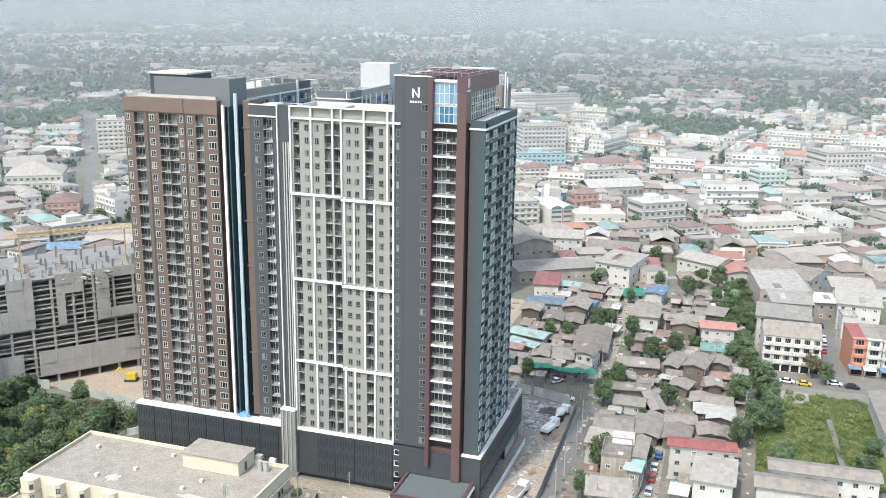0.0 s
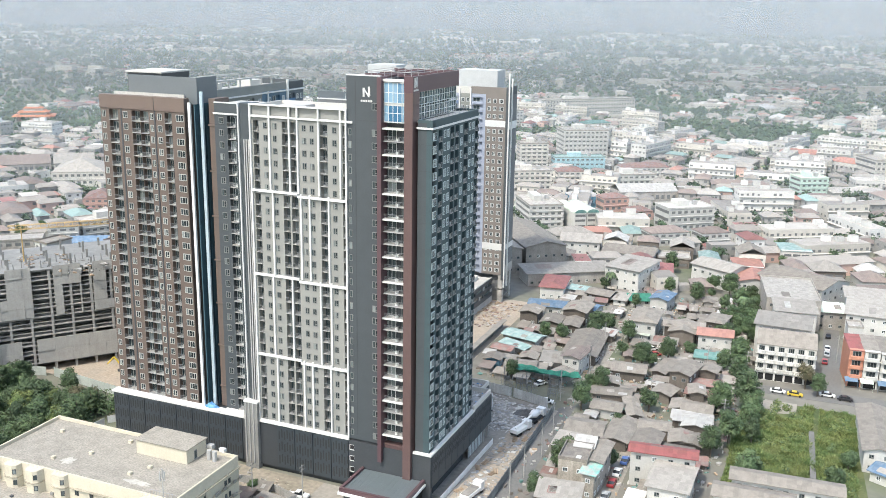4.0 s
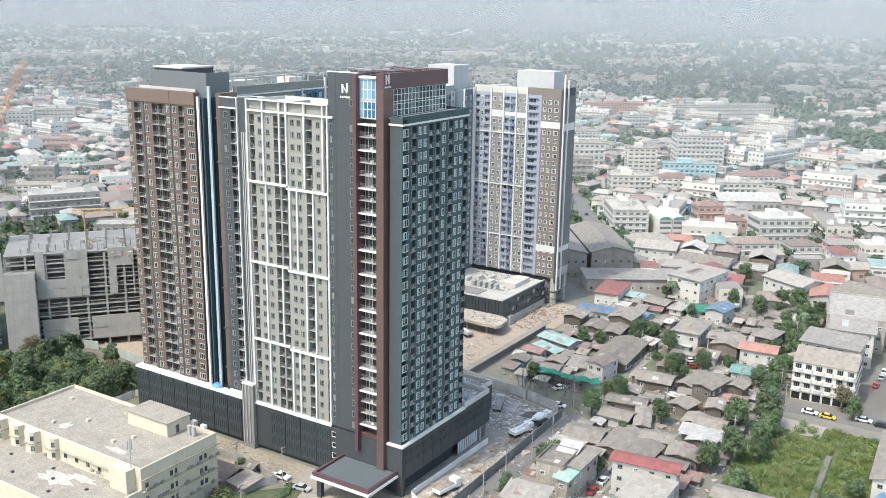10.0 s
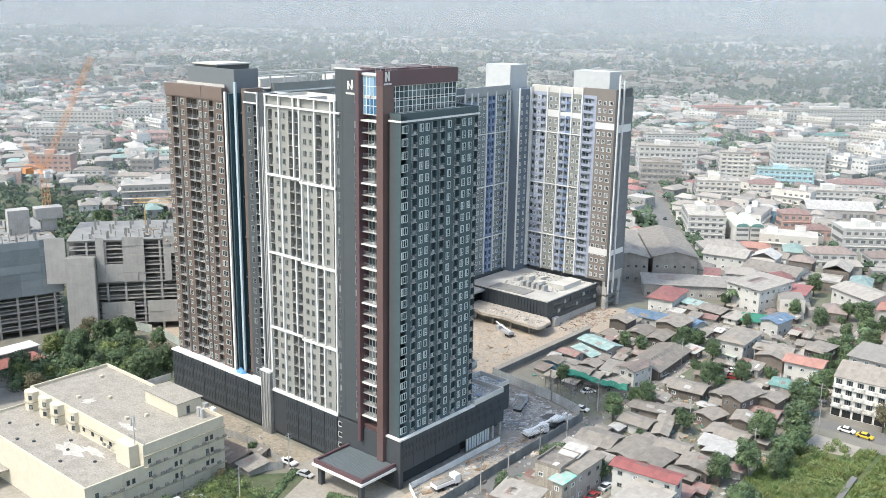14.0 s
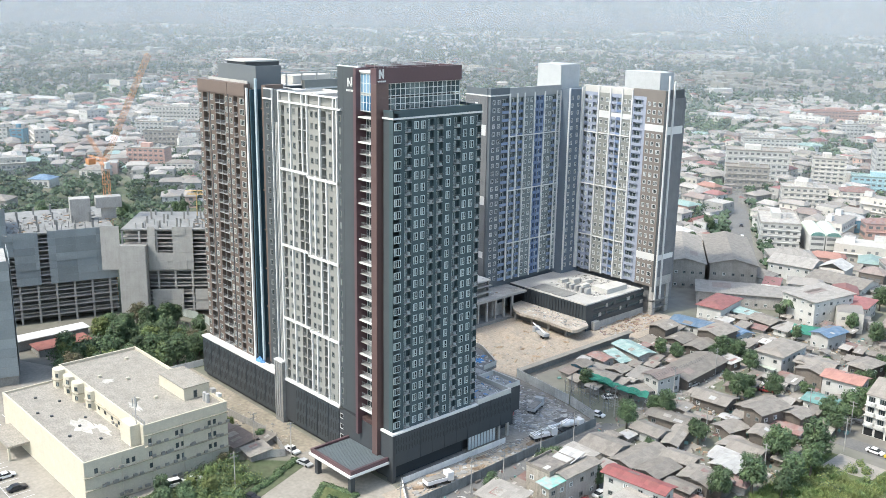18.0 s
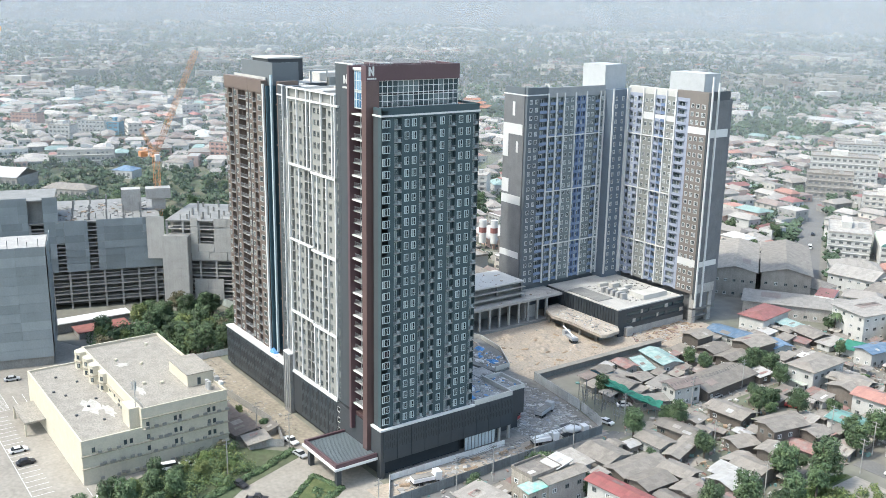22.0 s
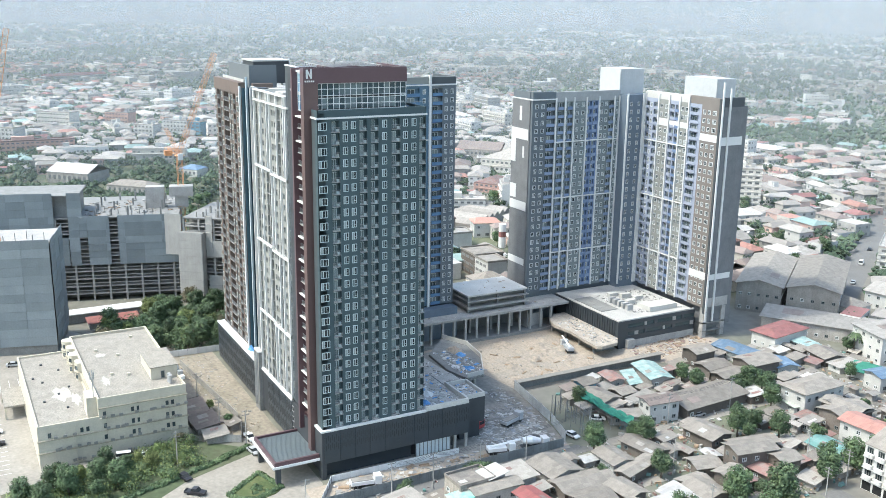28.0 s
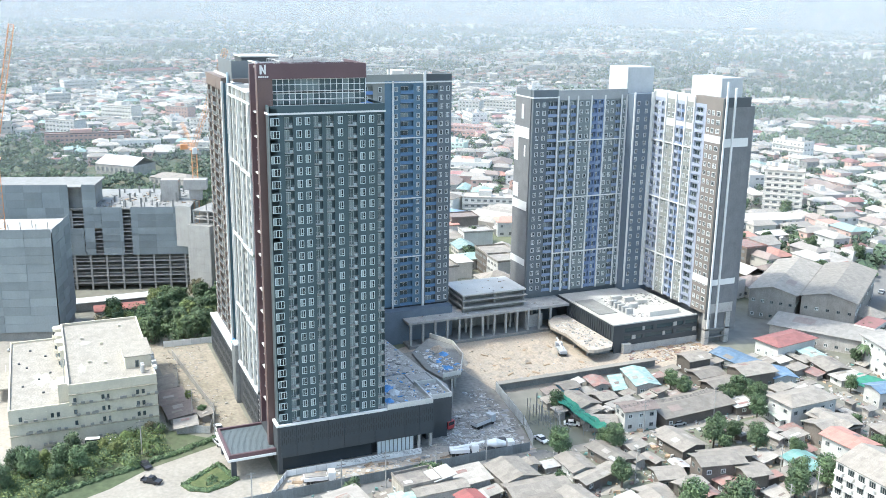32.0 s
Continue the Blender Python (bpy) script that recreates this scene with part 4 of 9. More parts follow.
ring = [(-22.0, 52.5), (-22.6, 58.2), (-34.5, 64.4), (-46, 66), (-55, 62)]
for (ax, ay), (bx, by) in zip(ring, ring[1:]):
    d = Vector((bx - ax, by - ay, 0)).normalized() * 0.3
    prism(bm, [(ax, ay), (ax - d.y, ay + d.x), (bx - d.y, by + d.x), (bx, by)], 8.3, 10.0)
part("deck_parapet", bm, PARA, deck)
for x, y in ((-24, 56), (-33, 61), (-40, 58), (-48, 60), (-22, 46), (-36, 46), (-50, 44)):
    boxes("column", deck, [CONC], (x - 0.4, x + 0.4, y - 0.4, y + 0.4, 0, 7.8))
boxes("back_wall", deck, [CONCD], (-62, -25, 42, 43, 0, 7.6))

# ---- cream building with a flat roof ----
CREAM = mat("cream_paint", (0.52, 0.48, 0.385), 0.75, var=0.1, streak=0.3)
ROOFC = mat("weathered_roof_cement", (0.345, 0.32, 0.276), 0.9, var=0.34, s1=0.28, s2=2.4, tint=(0.225, 0.21, 0.182))
LEDGE = mat("sooty_cream_ledge", (0.36, 0.33, 0.26), 0.85, var=0.25, streak=0.4)
W_SHED = mat("grey_shed_wall", (0.30, 0.29, 0.27), 0.85, var=0.2, streak=0.4)
ACM = mat("air_conditioner_grey", (0.23, 0.225, 0.21), 0.5, var=0.05)
cream = thing("apartment_building", "cream-painted five-storey building with a stained flat roof", "building")
boxes("main_block", cream, [CREAM], (-86.0, -35.2, -45.8, -24.0, 0, 15.2))
boxes("low_block", cream, [CREAM], (-88.0, -35.2, -60.2, -45.8, 0, 10.6))
boxes("roof", cream, [ROOFC], (-85.6, -35.6, -45.4, -24.4, 15.2, 15.35), label="grey weathered cement roof")
boxes("roof", cream, [ROOFC], (-87.6, -35.6, -59.8, -46.3, 10.6, 10.75), label="grey weathered cement roof")
boxes("parapet", cream, [CREAM], (-86.0, -35.2, -24.4, -24.0, 15.2, 16.1), (-35.6, -35.2, -45.4, -24.4, 15.2, 16.1), (-86.0, -85.6, -45.4, -24.4, 15.2, 16.1), (-86, -35.2, -45.8, -45.4, 15.2, 16.1),
      (-88, -35.2, -60.2, -59.8, 10.6, 11.3), (-35.6, -35.2, -59.8, -45.8, 10.6, 11.3), (-88, -87.6, -59.8, -45.8, 10.6, 11.3))
boxes("stair_house", cream, [CREAM, ROOFC], (-57, -43.5, -31.0, -24.2, 15.35, 18.6, 0), (-57.3, -43.2, -31.3, -23.9, 18.6, 18.8, 1))
part("door", window_mesh(1.0, 2.0, 1, FRAMED, GLASS), None, cream, m=pose(-43.5, -28, 16.5, 0, 0, 90))
for x, dd, zt in ((-83.6, 2.4, 15.9), (-77.2, 2.0, 15.9), (-71.2, 2.2, 15.9), (-64.5, 1.4, 15.9)):
    bm = bmesh.new()
    prism(bm, [(x - 1.9, -45.78), (x - 1.7, -45.8 - dd * 0.7), (x - 0.9, -45.8 - dd), (x + 0.9, -45.8 - dd), (x + 1.7, -45.8 - dd * 0.7), (x + 1.9, -45.78)], 10.76, zt)
    bay = part("bay", bm, CREAM, cream)
    bm = bmesh.new()
    prism(bm, [(x - 2.1, -45.9), (x - 1.9, -46.0 - dd * 0.7), (x - 1.0, -46.1 - dd), (x + 1.0, -46.1 - dd), (x + 1.9, -46.0 - dd * 0.7), (x + 2.1, -45.9)], 13.1, 13.35)
    part("ledge", bm, LEDGE, bay)
    part("window", window_mesh(0.8, 1.1, 1, DARK2, GLASS), None, bay, m=pose(x + 1.3, -45.8 - dd * 0.85, 14.5, 0, 0, 35))
    part("window", window_mesh(0.8, 1.1, 1, DARK2, GLASS), None, bay, m=pose(x + 1.3, -45.8 - dd * 0.85, 12.0, 0, 0, 35))
boxes("stair_bay", cream, [CREAM], (-42.5, -37, -48.2, -45.8, 10.76, 15.9))
boxes("ledge", cream, [LEDGE], (-62, -42.6, -46.4, -45.8, 13.1, 13.3))
for i in range(5):
    part("window", window_mesh(1.0, 1.2, 2, DARK2, GLASS), None, cream, m=pose(-60.5 + i * 3.9, -45.8, 12.2))
for x0, x1, y0, y1 in ((-62, -49, -55, -49), (-56, -45, -50.5, -47.6), (-70, -66, -42, -38), (-52, -44, -43, -40.5)):
    bm = bmesh.new()
    zz = 10.755 if y0 < -46 else 15.355
    n = 14
    prism(bm, [((x0 + x1) / 2 + (x1 - x0) / 2 * math.cos(i * 6.2832 / n) * (0.75 + 0.25 * math.sin(i * 4.1 + x0)), (y0 + y1) / 2 + (y1 - y0) / 2 * math.sin(i * 6.2832 / n) * (0.75 + 0.25 * math.cos(i * 3.3 + x0))) for i in range(n)], zz - 0.05, zz + 0.02)
    part("roof_patch", bm, mat("pale_roof_cement", (0.43, 0.41, 0.37), 0.9, var=0.2, s1=0.4, s2=2.0), cream, "pale newly cemented roof patch")
bm = bmesh.new()
rod(bm, (-37.4, -46.4, 10.7), (-37.4, -46.4, 23.0), 0.11, 6)
for a in range(3):
    c, s = math.cos(a * 2.09), math.sin(a * 2.09)
    rod(bm, (-37.4 + 0.5 * c, -46.4 + 0.5 * s, 20.4), (-37.4 + 0.5 * c, -46.4 + 0.5 * s, 22.4), 0.16, 5)
    rod(bm, (-37.4, -46.4, 21.2), (-37.4 + 0.5 * c, -46.4 + 0.5 * s, 21.2), 0.05, 4)
part("antenna_mast", bm, SLAB, cream, "grey antenna mast with panels")
bm = bmesh.new()
for k in range(9):
    rod(bm, (-41.5 + k * 0.8, -45.4, 16.1), (-41.5 + k * 0.8, -45.4, 17.1), 0.04, 4)
rod(bm, (-41.5, -45.4, 17.1), (-35.1, -45.4, 17.1), 0.05, 4)
part("roof_rail", bm, RAIL, cream)
for i in range(5):
    boxes("roof_box", cream, [SLAB if i % 2 else WHITE], (-40 - i * 3.3, -38.6 - i * 3.3, -24.3 + 0.0, -23.4 + 0.3 * (i % 2), 16.1, 16.9 + 0.2 * (i % 3)))
for z in (4.2, 7.4, 10.6, 13.4):
    if z < 10:
        boxes("ledge", cream, [LEDGE], (-35.2, -34.6, -60.4, -23.8, z, z + 0.18))
    else:
        boxes("ledge", cream, [LEDGE], (-35.2, -34.6, -45.8, -23.8, z, z + 0.18))
for y in (-57.5, -50.0, -48.6, -44.4, -37.6, -36.2, -29.0, -27.6):
    for z in (5.6, 8.6, 11.8):
        if z > 10 and y < -46:
            continue
        if z < 6 and y < -46:
            continue
        part("window", window_mesh(0.75, 1.2, 1, DARK2, GLASS), None, cream, m=pose(-35.2, y, z, 0, 0, 90))
acm = bmesh.new()
box(acm, -0.45, 0.45, -0.4, 0.0, -0.3, 0.3)
acm = done("air_conditioner", acm, [ACM])
for i, (y, z) in enumerate(((-56, 4.7), (-53.5, 4.7), (-47, 4.7), (-43, 4.7), (-41.5, 7.9), (-40.2, 7.9), (-34, 7.9), (-32.5, 4.7), (-26, 7.9), (-33, 11.1), (-42.5, 11.1), (-40.5, 11.1), (-26.4, 11.1), (-56, 1.2), (-51, 1.4), (-46, 1.2), (-39, 1.3), (-31, 1.3))):
    part("air_conditioner", acm, None, cream, m=pose(-34.8, y, z, 0, 0, 90))
for k, z in enumerate((1.2, 4.9, 8.1, 11.2)):
    for i in range(11):
        y = -58 + i * 3.1 + 0.9 * ((i * 7 + k * 3) % 4)
        if (z > 10 and y < -45) or (i + k) % 5 == 0:
            continue
        part("air_conditioner", acm, None, cream, m=pose(-34.75, y, z, 0, 0, 90))
for i, (x, y, z) in enumerate(((-66, -47.0, 11.5), (-70, -46.4, 12), (-50, -46.6, 12), (-48, -46.6, 12), (-57.6, -29, 15.7), (-57.6, -27, 15.7))):
    part("air_conditioner", acm, None, cream, m=pose(x, y, z))
for y in (-51.5, -44, -36, -28.5):
    boxes("drain_pipe", cream, [CREAM], (-35.2, -35.0, y, y + 0.2, 0, 14 if y > -46 else 10))
for x, y in ((-80, -30), (-72, -41), (-66, -36), (-52, -40), (-50, -36), (-62, -28)):
    boxes("roof_vent", cream, [CREAM], (x, x + 0.8, y, y + 0.8, 15.35, 16.0))
for x, y in ((-80, -55), (-74, -51), (-66, -56), (-60, -50), (-52, -57), (-46, -52), (-70, -58), (-56, -53)):
    boxes("roof_hatch", cream, [DARK2], (x, x + 0.6, y, y + 0.6, 10.75, 11.1))
bm = bmesh.new()
for x in (-40.6, -39.2):
    rod(bm, (x, -27, 15.3), (x, -27, 17.6), 0.55, 10)
part("water_tank", bm, SLAB, cream)
bm = bmesh.new()
for k in range(16):
    box(bm, -104 + 0.9 * k, -103.88 + 0.9 * k + 0.0, -70, -65, 0.04, 0.052)
for k in range(9):
    box(bm, -34 + 0.2 * k, -29.5 + 0.2 * k, -60 + k * 2.6, -59.88 + k * 2.6, 0.04, 0.052)
for k in range(12):
    box(bm, -100, -95, -100 + k * 2.6, -99.88 + k * 2.6, 0.04, 0.052)
    box(bm, -94.9, -90, -100 + k * 2.6, -99.88 + k * 2.6, 0.04, 0.052)
for k in range(20):
    box(bm, -86 + k * 2.6, -85.88 + k * 2.6, -71.5, -66.6, 0.04, 0.052)
    box(bm, -100, -92, -34 - k * 1.3 * 2, -33.88 - k * 1.3 * 2, 0.04, 0.052)
box(bm, -86, -36.5, -71.62, -71.5, 0.04, 0.052)
tagged(part("parking_lines", bm, WHITE, None), "white painted parking bay lines", "lines", kind="structure")
hall = thing("long_shed", "long low shed with a white metal roof", "shed")
boxes("wall", hall, [W_SHED], (-152.4, -147, -41, -13.5, 0, 3.2))
boxes("roof", hall, [WHITE], (-153, -146.4, -41.6, -13, 3.2, 3.5))
rshed = thing("low_shed", "low shed under a faded red sheet roof", "shed")
boxes("wall", rshed, [W_SHED], (-144.6, -137.4, -33.5, -16.5, 0, 2.3))
boxes("roof", rshed, [mat("faded_red_sheet", (0.27, 0.11, 0.09), 0.7, var=0.2, s1=0.5)], (-145.2, -136.8, -34, -16, 2.3, 2.5))
boxes("porch", cream, [CREAM, ROOFC], (-84, -70, -65.5, -60.2, 3.4, 3.9, 1), (-84, -83.4, -65.5, -65, 0, 3.4, 0), (-70.6, -70, -65.5, -65, 0, 3.4, 0))

# ---- parking structure in safety netting ----
NET = mat("grey_safety_netting", (0.23, 0.26, 0.27), 0.85, var=0.1, s1=0.2, s2=2.5, rand=0.16, streak=0.3)
NETT = mat("beige_safety_netting", (0.37, 0.362, 0.34), 0.85, var=0.12, s1=0.3, s2=2.5, streak=0.5)
garage = thing("parking_structure", "unfinished concrete parking structure wrapped in grey safety netting", "building")


def netted(m, u0, u1, z0, z1, holes, sheet_w=7.0, sheet_h=2.9, material=NET):
    """A wall hung with separate sheets of netting, leaving the given holes (u0, u1, z0, z1) open."""
    nz = max(1, round((z1 - z0) / sheet_h))
    nu = max(1, round((u1 - u0) / sheet_w))
    edges = sorted({u0, u1, *[h[0] for h in holes], *[h[1] for h in holes], *[u0 + (u1 - u0) * i / nu for i in range(nu + 1)]})
    for j in range(nz):
        a, b = z0 + (z1 - z0) * j / nz, z0 + (z1 - z0) * (j + 1) / nz
        for p, q in zip(edges, edges[1:]):
            if q - p < 0.3 or any(h[0] <= (p + q) / 2 <= h[1] and h[2] <= (a + b) / 2 <= h[3] for h in holes):
                continue
            off = 0.06 * ((j * 7 + int(p * 3)) % 4)
            boxes("netting", garage, [material], (p + 0.02, q - 0.02, -0.35 - off, -0.2 - off, a + 0.02, b - 0.02), m=m)


def open_floors(m, u0, u1, z0, n, h, back=3.5, step=6.0):
    for k in range(n + 1):
        boxes("floor_slab", garage, [CONC], (u0, u1, 0, back, z0 + k * h - 0.35, z0 + k * h), m=m)
    for i in range(int((u1 - u0) / step) + 1):
        boxes("column", garage, [CONC], (u0 + i * step, u0 + i * step + 0.7, 0.05, 0.75, 0, z0 + n * h - 0.35), m=m)
    # darker than the slabs: the open floors' shade put into the wall's colour
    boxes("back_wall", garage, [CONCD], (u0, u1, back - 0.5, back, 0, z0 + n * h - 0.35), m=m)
    for k in range(n):
        boxes("rail_beam", garage, [CONC], (u0, u1, 0.3, 0.5, z0 + k * h + 0.9, z0 + k * h + 1.2), m=m)


GL = pose(-164, 2, 0, 0, 0, 73.7)
GR = pose(-158, 6, 0, 0, 0, 52)
open_floors(GL, -78, 3, 2.9, 10, 2.95, 6.0)
boxes("top_slab", garage, [CONCD], (-78, 3, 0, 40, 32.0, 32.6), (-78, -33, 0, 22, 40.6, 41.2), m=GL)
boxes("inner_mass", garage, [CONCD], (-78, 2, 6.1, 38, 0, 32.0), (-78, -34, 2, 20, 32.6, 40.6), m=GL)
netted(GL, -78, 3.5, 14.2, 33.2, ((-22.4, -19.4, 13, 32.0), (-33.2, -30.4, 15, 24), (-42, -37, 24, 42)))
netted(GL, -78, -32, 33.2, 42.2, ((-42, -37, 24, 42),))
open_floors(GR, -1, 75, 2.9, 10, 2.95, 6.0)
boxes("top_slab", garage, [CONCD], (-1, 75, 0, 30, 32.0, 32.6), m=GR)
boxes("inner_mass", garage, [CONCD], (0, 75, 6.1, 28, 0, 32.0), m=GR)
netted(GR, 8.3, 75, 17.8, 33.6, ((11, 17, 24, 34), (24.2, 30.5, 17, 34), (33, 38, 17, 26), (38.5, 42, 17, 34), (46, 54, 20, 29), (58, 66, 25, 34), (60, 70, 17, 22)), material=NETT)
netted(GR, 9, 75, 2.6, 10.6, ((20, 24, 2, 11),), sheet_w=5.0, sheet_h=4.0, material=NETT)
boxes("stair_tower", garage, [CONCD], (-1.2, 7.8, -3.6, -0.4, 0, 27.4), m=GR)
for z in range(9):
    boxes("netting", garage, [NETT], (-1.4, 8.0, -3.9, -3.7, z * 3.07 + 0.02, z * 3.07 + 3.05), m=GR)
boxes("netting", garage, [NETT], (-8, -1.4, -0.6, -0.4, 18, 34), m=GR)
boxes("netting", garage, [NETT], (8.0, 8.2, -3.7, -0.4, 0, 27.4), m=GR)
for m, n0, n1 in ((GL, -30, 2), (GR, 4, 74)):
    for i in range(int((n1 - n0) / 2.6)):
        u = n0 + i * 2.6
        boxes("starter_bar", garage, [CONCD], (u, u + 0.25, 1.5 + (i % 3) * 3, 1.75 + (i % 3) * 3, 32.6, 34.6 + 0.5 * (i % 2)), m=m)
boxes("core_top", garage, [CONC], (-10, -3, 14, 19, 32.6, 41), (-1, 8, 14, 19, 37, 41), (1, 6, 15, 18, 32.6, 37), m=GL)
for m, n0, n1, y1 in ((GL, -30, 2, 34), (GR, 4, 74, 26)):
    for i in range(int((n1 - n0) / 6.0)):
        for j in range(4):
            u, y = n0 + 2 + i * 6.0, 2.5 + j * (y1 - 5) / 3
            boxes("column_stub", garage, [CONCD], (u, u + 0.6, y, y + 0.6, 32.6, 34.4 + 0.9 * ((i + j) % 3)), m=m)
# nearer block
GN = pose(-118.6, -46, 0, 0, 0, 74.5)
boxes("inner_mass", garage, [CONCD], (-60, -0.2, 0.2, 22, 0, 36.5), m=GN)
netted(GN, -60, 0, 3.0, 38.2, (), sheet_w=9.0)
netted(pose(-118.6, -46, 0, 0, 0, 164.5), 0, 22, 3.0, 38.2, (), sheet_w=8)
boxes("top_slab", garage, [CONC], (-60, -0.3, 0.3, 22, 36.5, 36.8), m=GN)
for i in range(14):
    boxes("starter_bar", garage, [CONCD], (-40 + i * 2.9, -39.8 + i * 2.9, 2 + (i % 3) * 3, 2.2 + (i % 3) * 3, 36.8, 39.4), m=GN)

# ---- tower cranes ----
CRANE = mat("orange_crane_paint", (0.54, 0.26, 0.12), 0.5, 0.2, var=0.1)


def lattice(bm, a, b, w, bays, r=0.09):
    a, b = Vector(a), Vector(b)
    q = (b - a).to_track_quat("Z", "Y")
    c = [q @ Vector((sx * w / 2, sy * w / 2, 0)) for sx, sy in ((-1, -1), (1, -1), (1, 1), (-1, 1))]
    for o in c:
        rod(bm, a + o, b + o, r, 4)
    for i in range(bays):
        p0, p1 = a.lerp(b, i / bays), a.lerp(b, (i + 1) / bays)
        for k in range(4):
            rod(bm, p0 + c[k], p1 + c[(k + 1) % 4], r * 0.6, 3)
            rod(bm, p1 + c[k], p1 + c[(k + 1) % 4], r * 0.6, 3)


def crane(x, y, h, jib, label):
    th = thing("tower_crane", label, "crane", "tower cranes", m=pose(x, y, 0))
    bm = bmesh.new()
    lattice(bm, (0, 0, 0), (0, 0, h), 2.0, int(h / 2.5), 0.085)
    part("mast", bm, CRANE, th)
    bm = bmesh.new()
    lattice(bm, (0, 0, h + 1), jib, 1.5, 18, 0.075)
    part("jib", bm, CRANE, th)
    bm = bmesh.new()
    d = Vector((jib[0], jib[1], 0)).normalized()
    lattice(bm, (0, 0, h + 1), (-d.x * 7, -d.y * 7, h + 2), 1.5, 4, 0.08)
    box(bm, -d.x * 6 - 1.4, -d.x * 6 + 1.4, -d.y * 6 - 1.4, -d.y * 6 + 1.4, h - 0.5, h + 1.5)
    part("counter_jib", bm, CRANE, th)
    bm = bmesh.new()
    lattice(bm, (0, 0, h + 0.5), (-d.x * 6.5, -d.y * 6.5, h + 10), 1.0, 5, 0.07)
    part("back_mast", bm, CRANE, th)
    boxes("cab", th, [WHITE], (0.9, 2.5, -0.9, 0.9, h - 1.6, h + 0.8))
    boxes("platform", th, [CRANE], (-1.7, 1.7, -1.7, 1.7, h - 0.2, h + 0.05))
    return th

crane(-179, 10, 53, (17.5, 11, 93), "orange luffing tower crane with its jib raised high")
crane(-126, -60.5, 61, (1.0, 8.6, 103), "orange luffing tower crane beside the parking structure")
jib = thing("crane_jib", "yellow lattice crane jib lying over the parking structure", "crane")
bm = bmesh.new()
lattice(bm, (-156, 30, 43.5), (-128, 55.4, 44.0), 1.3, 16, 0.085)
for f in (0.1, 0.9):
    rod(bm, (-156 + 28 * f, 30 + 25.4 * f, 32.5), (-156 + 28 * f, 30 + 25.4 * f, 43.5), 0.2)
part("lattice", bm, mat("yellow_crane_paint", (0.46, 0.32, 0.14), 0.5, var=0.1), jib)

# ---- houses ----


def roof_mat(name, rgb, tint=None, var=0.26, metal=0.0):
    return mat(name, rgb, 0.75, metal, var=var * 0.75, s1=0.55, s2=4.0, tint=tint, rand=0.2, bump=0.25, bscale=4.0, sheet=0.11)


R_GREY = roof_mat("asbestos_sheet_roof", (0.250, 0.226, 0.194), (0.188, 0.168, 0.144))
R_PALE = roof_mat("pale_sheet_roof", (0.325, 0.303, 0.27), (0.262, 0.243, 0.217))
R_WHITE = roof_mat("white_sheet_roof", (0.45, 0.44, 0.42), (0.38, 0.37, 0.345), 0.12)
R_RED = roof_mat("red_tile_roof", (0.29, 0.12, 0.11), (0.24, 0.11, 0.10), 0.15)
R_RED2 = roof_mat("dark_red_roof", (0.26, 0.085, 0.08), (0.21, 0.08, 0.072), 0.15)
R_SALM = roof_mat("salmon_tile_roof", (0.37, 0.195, 0.155), (0.31, 0.165, 0.135), 0.15)
R_RUST = roof_mat("rusty_sheet_roof", (0.25, 0.145, 0.125), (0.20, 0.16, 0.145), 0.25)
R_BROWN = roof_mat("brown_sheet_roof", (0.23, 0.185, 0.165), (0.19, 0.16, 0.14))
R_BLUE = roof_mat("blue_metal_roof", (0.105, 0.175, 0.26), (0.145, 0.20, 0.265), 0.16)
R_CYAN = roof_mat("mint_metal_roof", (0.20, 0.295, 0.28), (0.26, 0.325, 0.31), 0.18)
R_TEAL = roof_mat("teal_metal_roof", (0.11, 0.225, 0.205), (0.155, 0.25, 0.23), 0.15)
R_TEALP = roof_mat("patched_teal_roof", (0.30, 0.32, 0.30), (0.15, 0.36, 0.31), 0.2)
R_GREEN = roof_mat("green_awning_roof", (0.035, 0.18, 0.12), None, 0.15)
R_PALEG = roof_mat("pale_green_roof", (0.50, 0.56, 0.48), None, 0.12)
R_CONC = roof_mat("concrete_flat_roof", (0.40, 0.38, 0.34), (0.29, 0.27, 0.25), 0.25)
R_STAIN = roof_mat("mouldy_concrete_roof", (0.30, 0.27, 0.235), (0.17, 0.155, 0.14), 0.3)
W_WHITE = mat("white_house_wall", (0.50, 0.495, 0.47), 0.8, var=0.12, streak=0.4, rand=0.1)
W_WOOD = mat("weathered_board_wall", (0.15, 0.13, 0.112), 0.85, var=0.2, streak=0.4, rand=0.3)
W_CONC = mat("grey_block_wall", (0.33, 0.31, 0.285), 0.9, var=0.2, streak=0.5, rand=0.2)
W_STAIN = mat("mouldy_wall", (0.34, 0.31, 0.265), 0.9, var=0.3, streak=0.9)
W_BLUE = mat("blue_painted_wall", (0.13, 0.27, 0.36), 0.7, var=0.15)
W_ORANGE = mat("orange_painted_wall", (0.48, 0.23, 0.155), 0.75, var=0.1, streak=0.3)
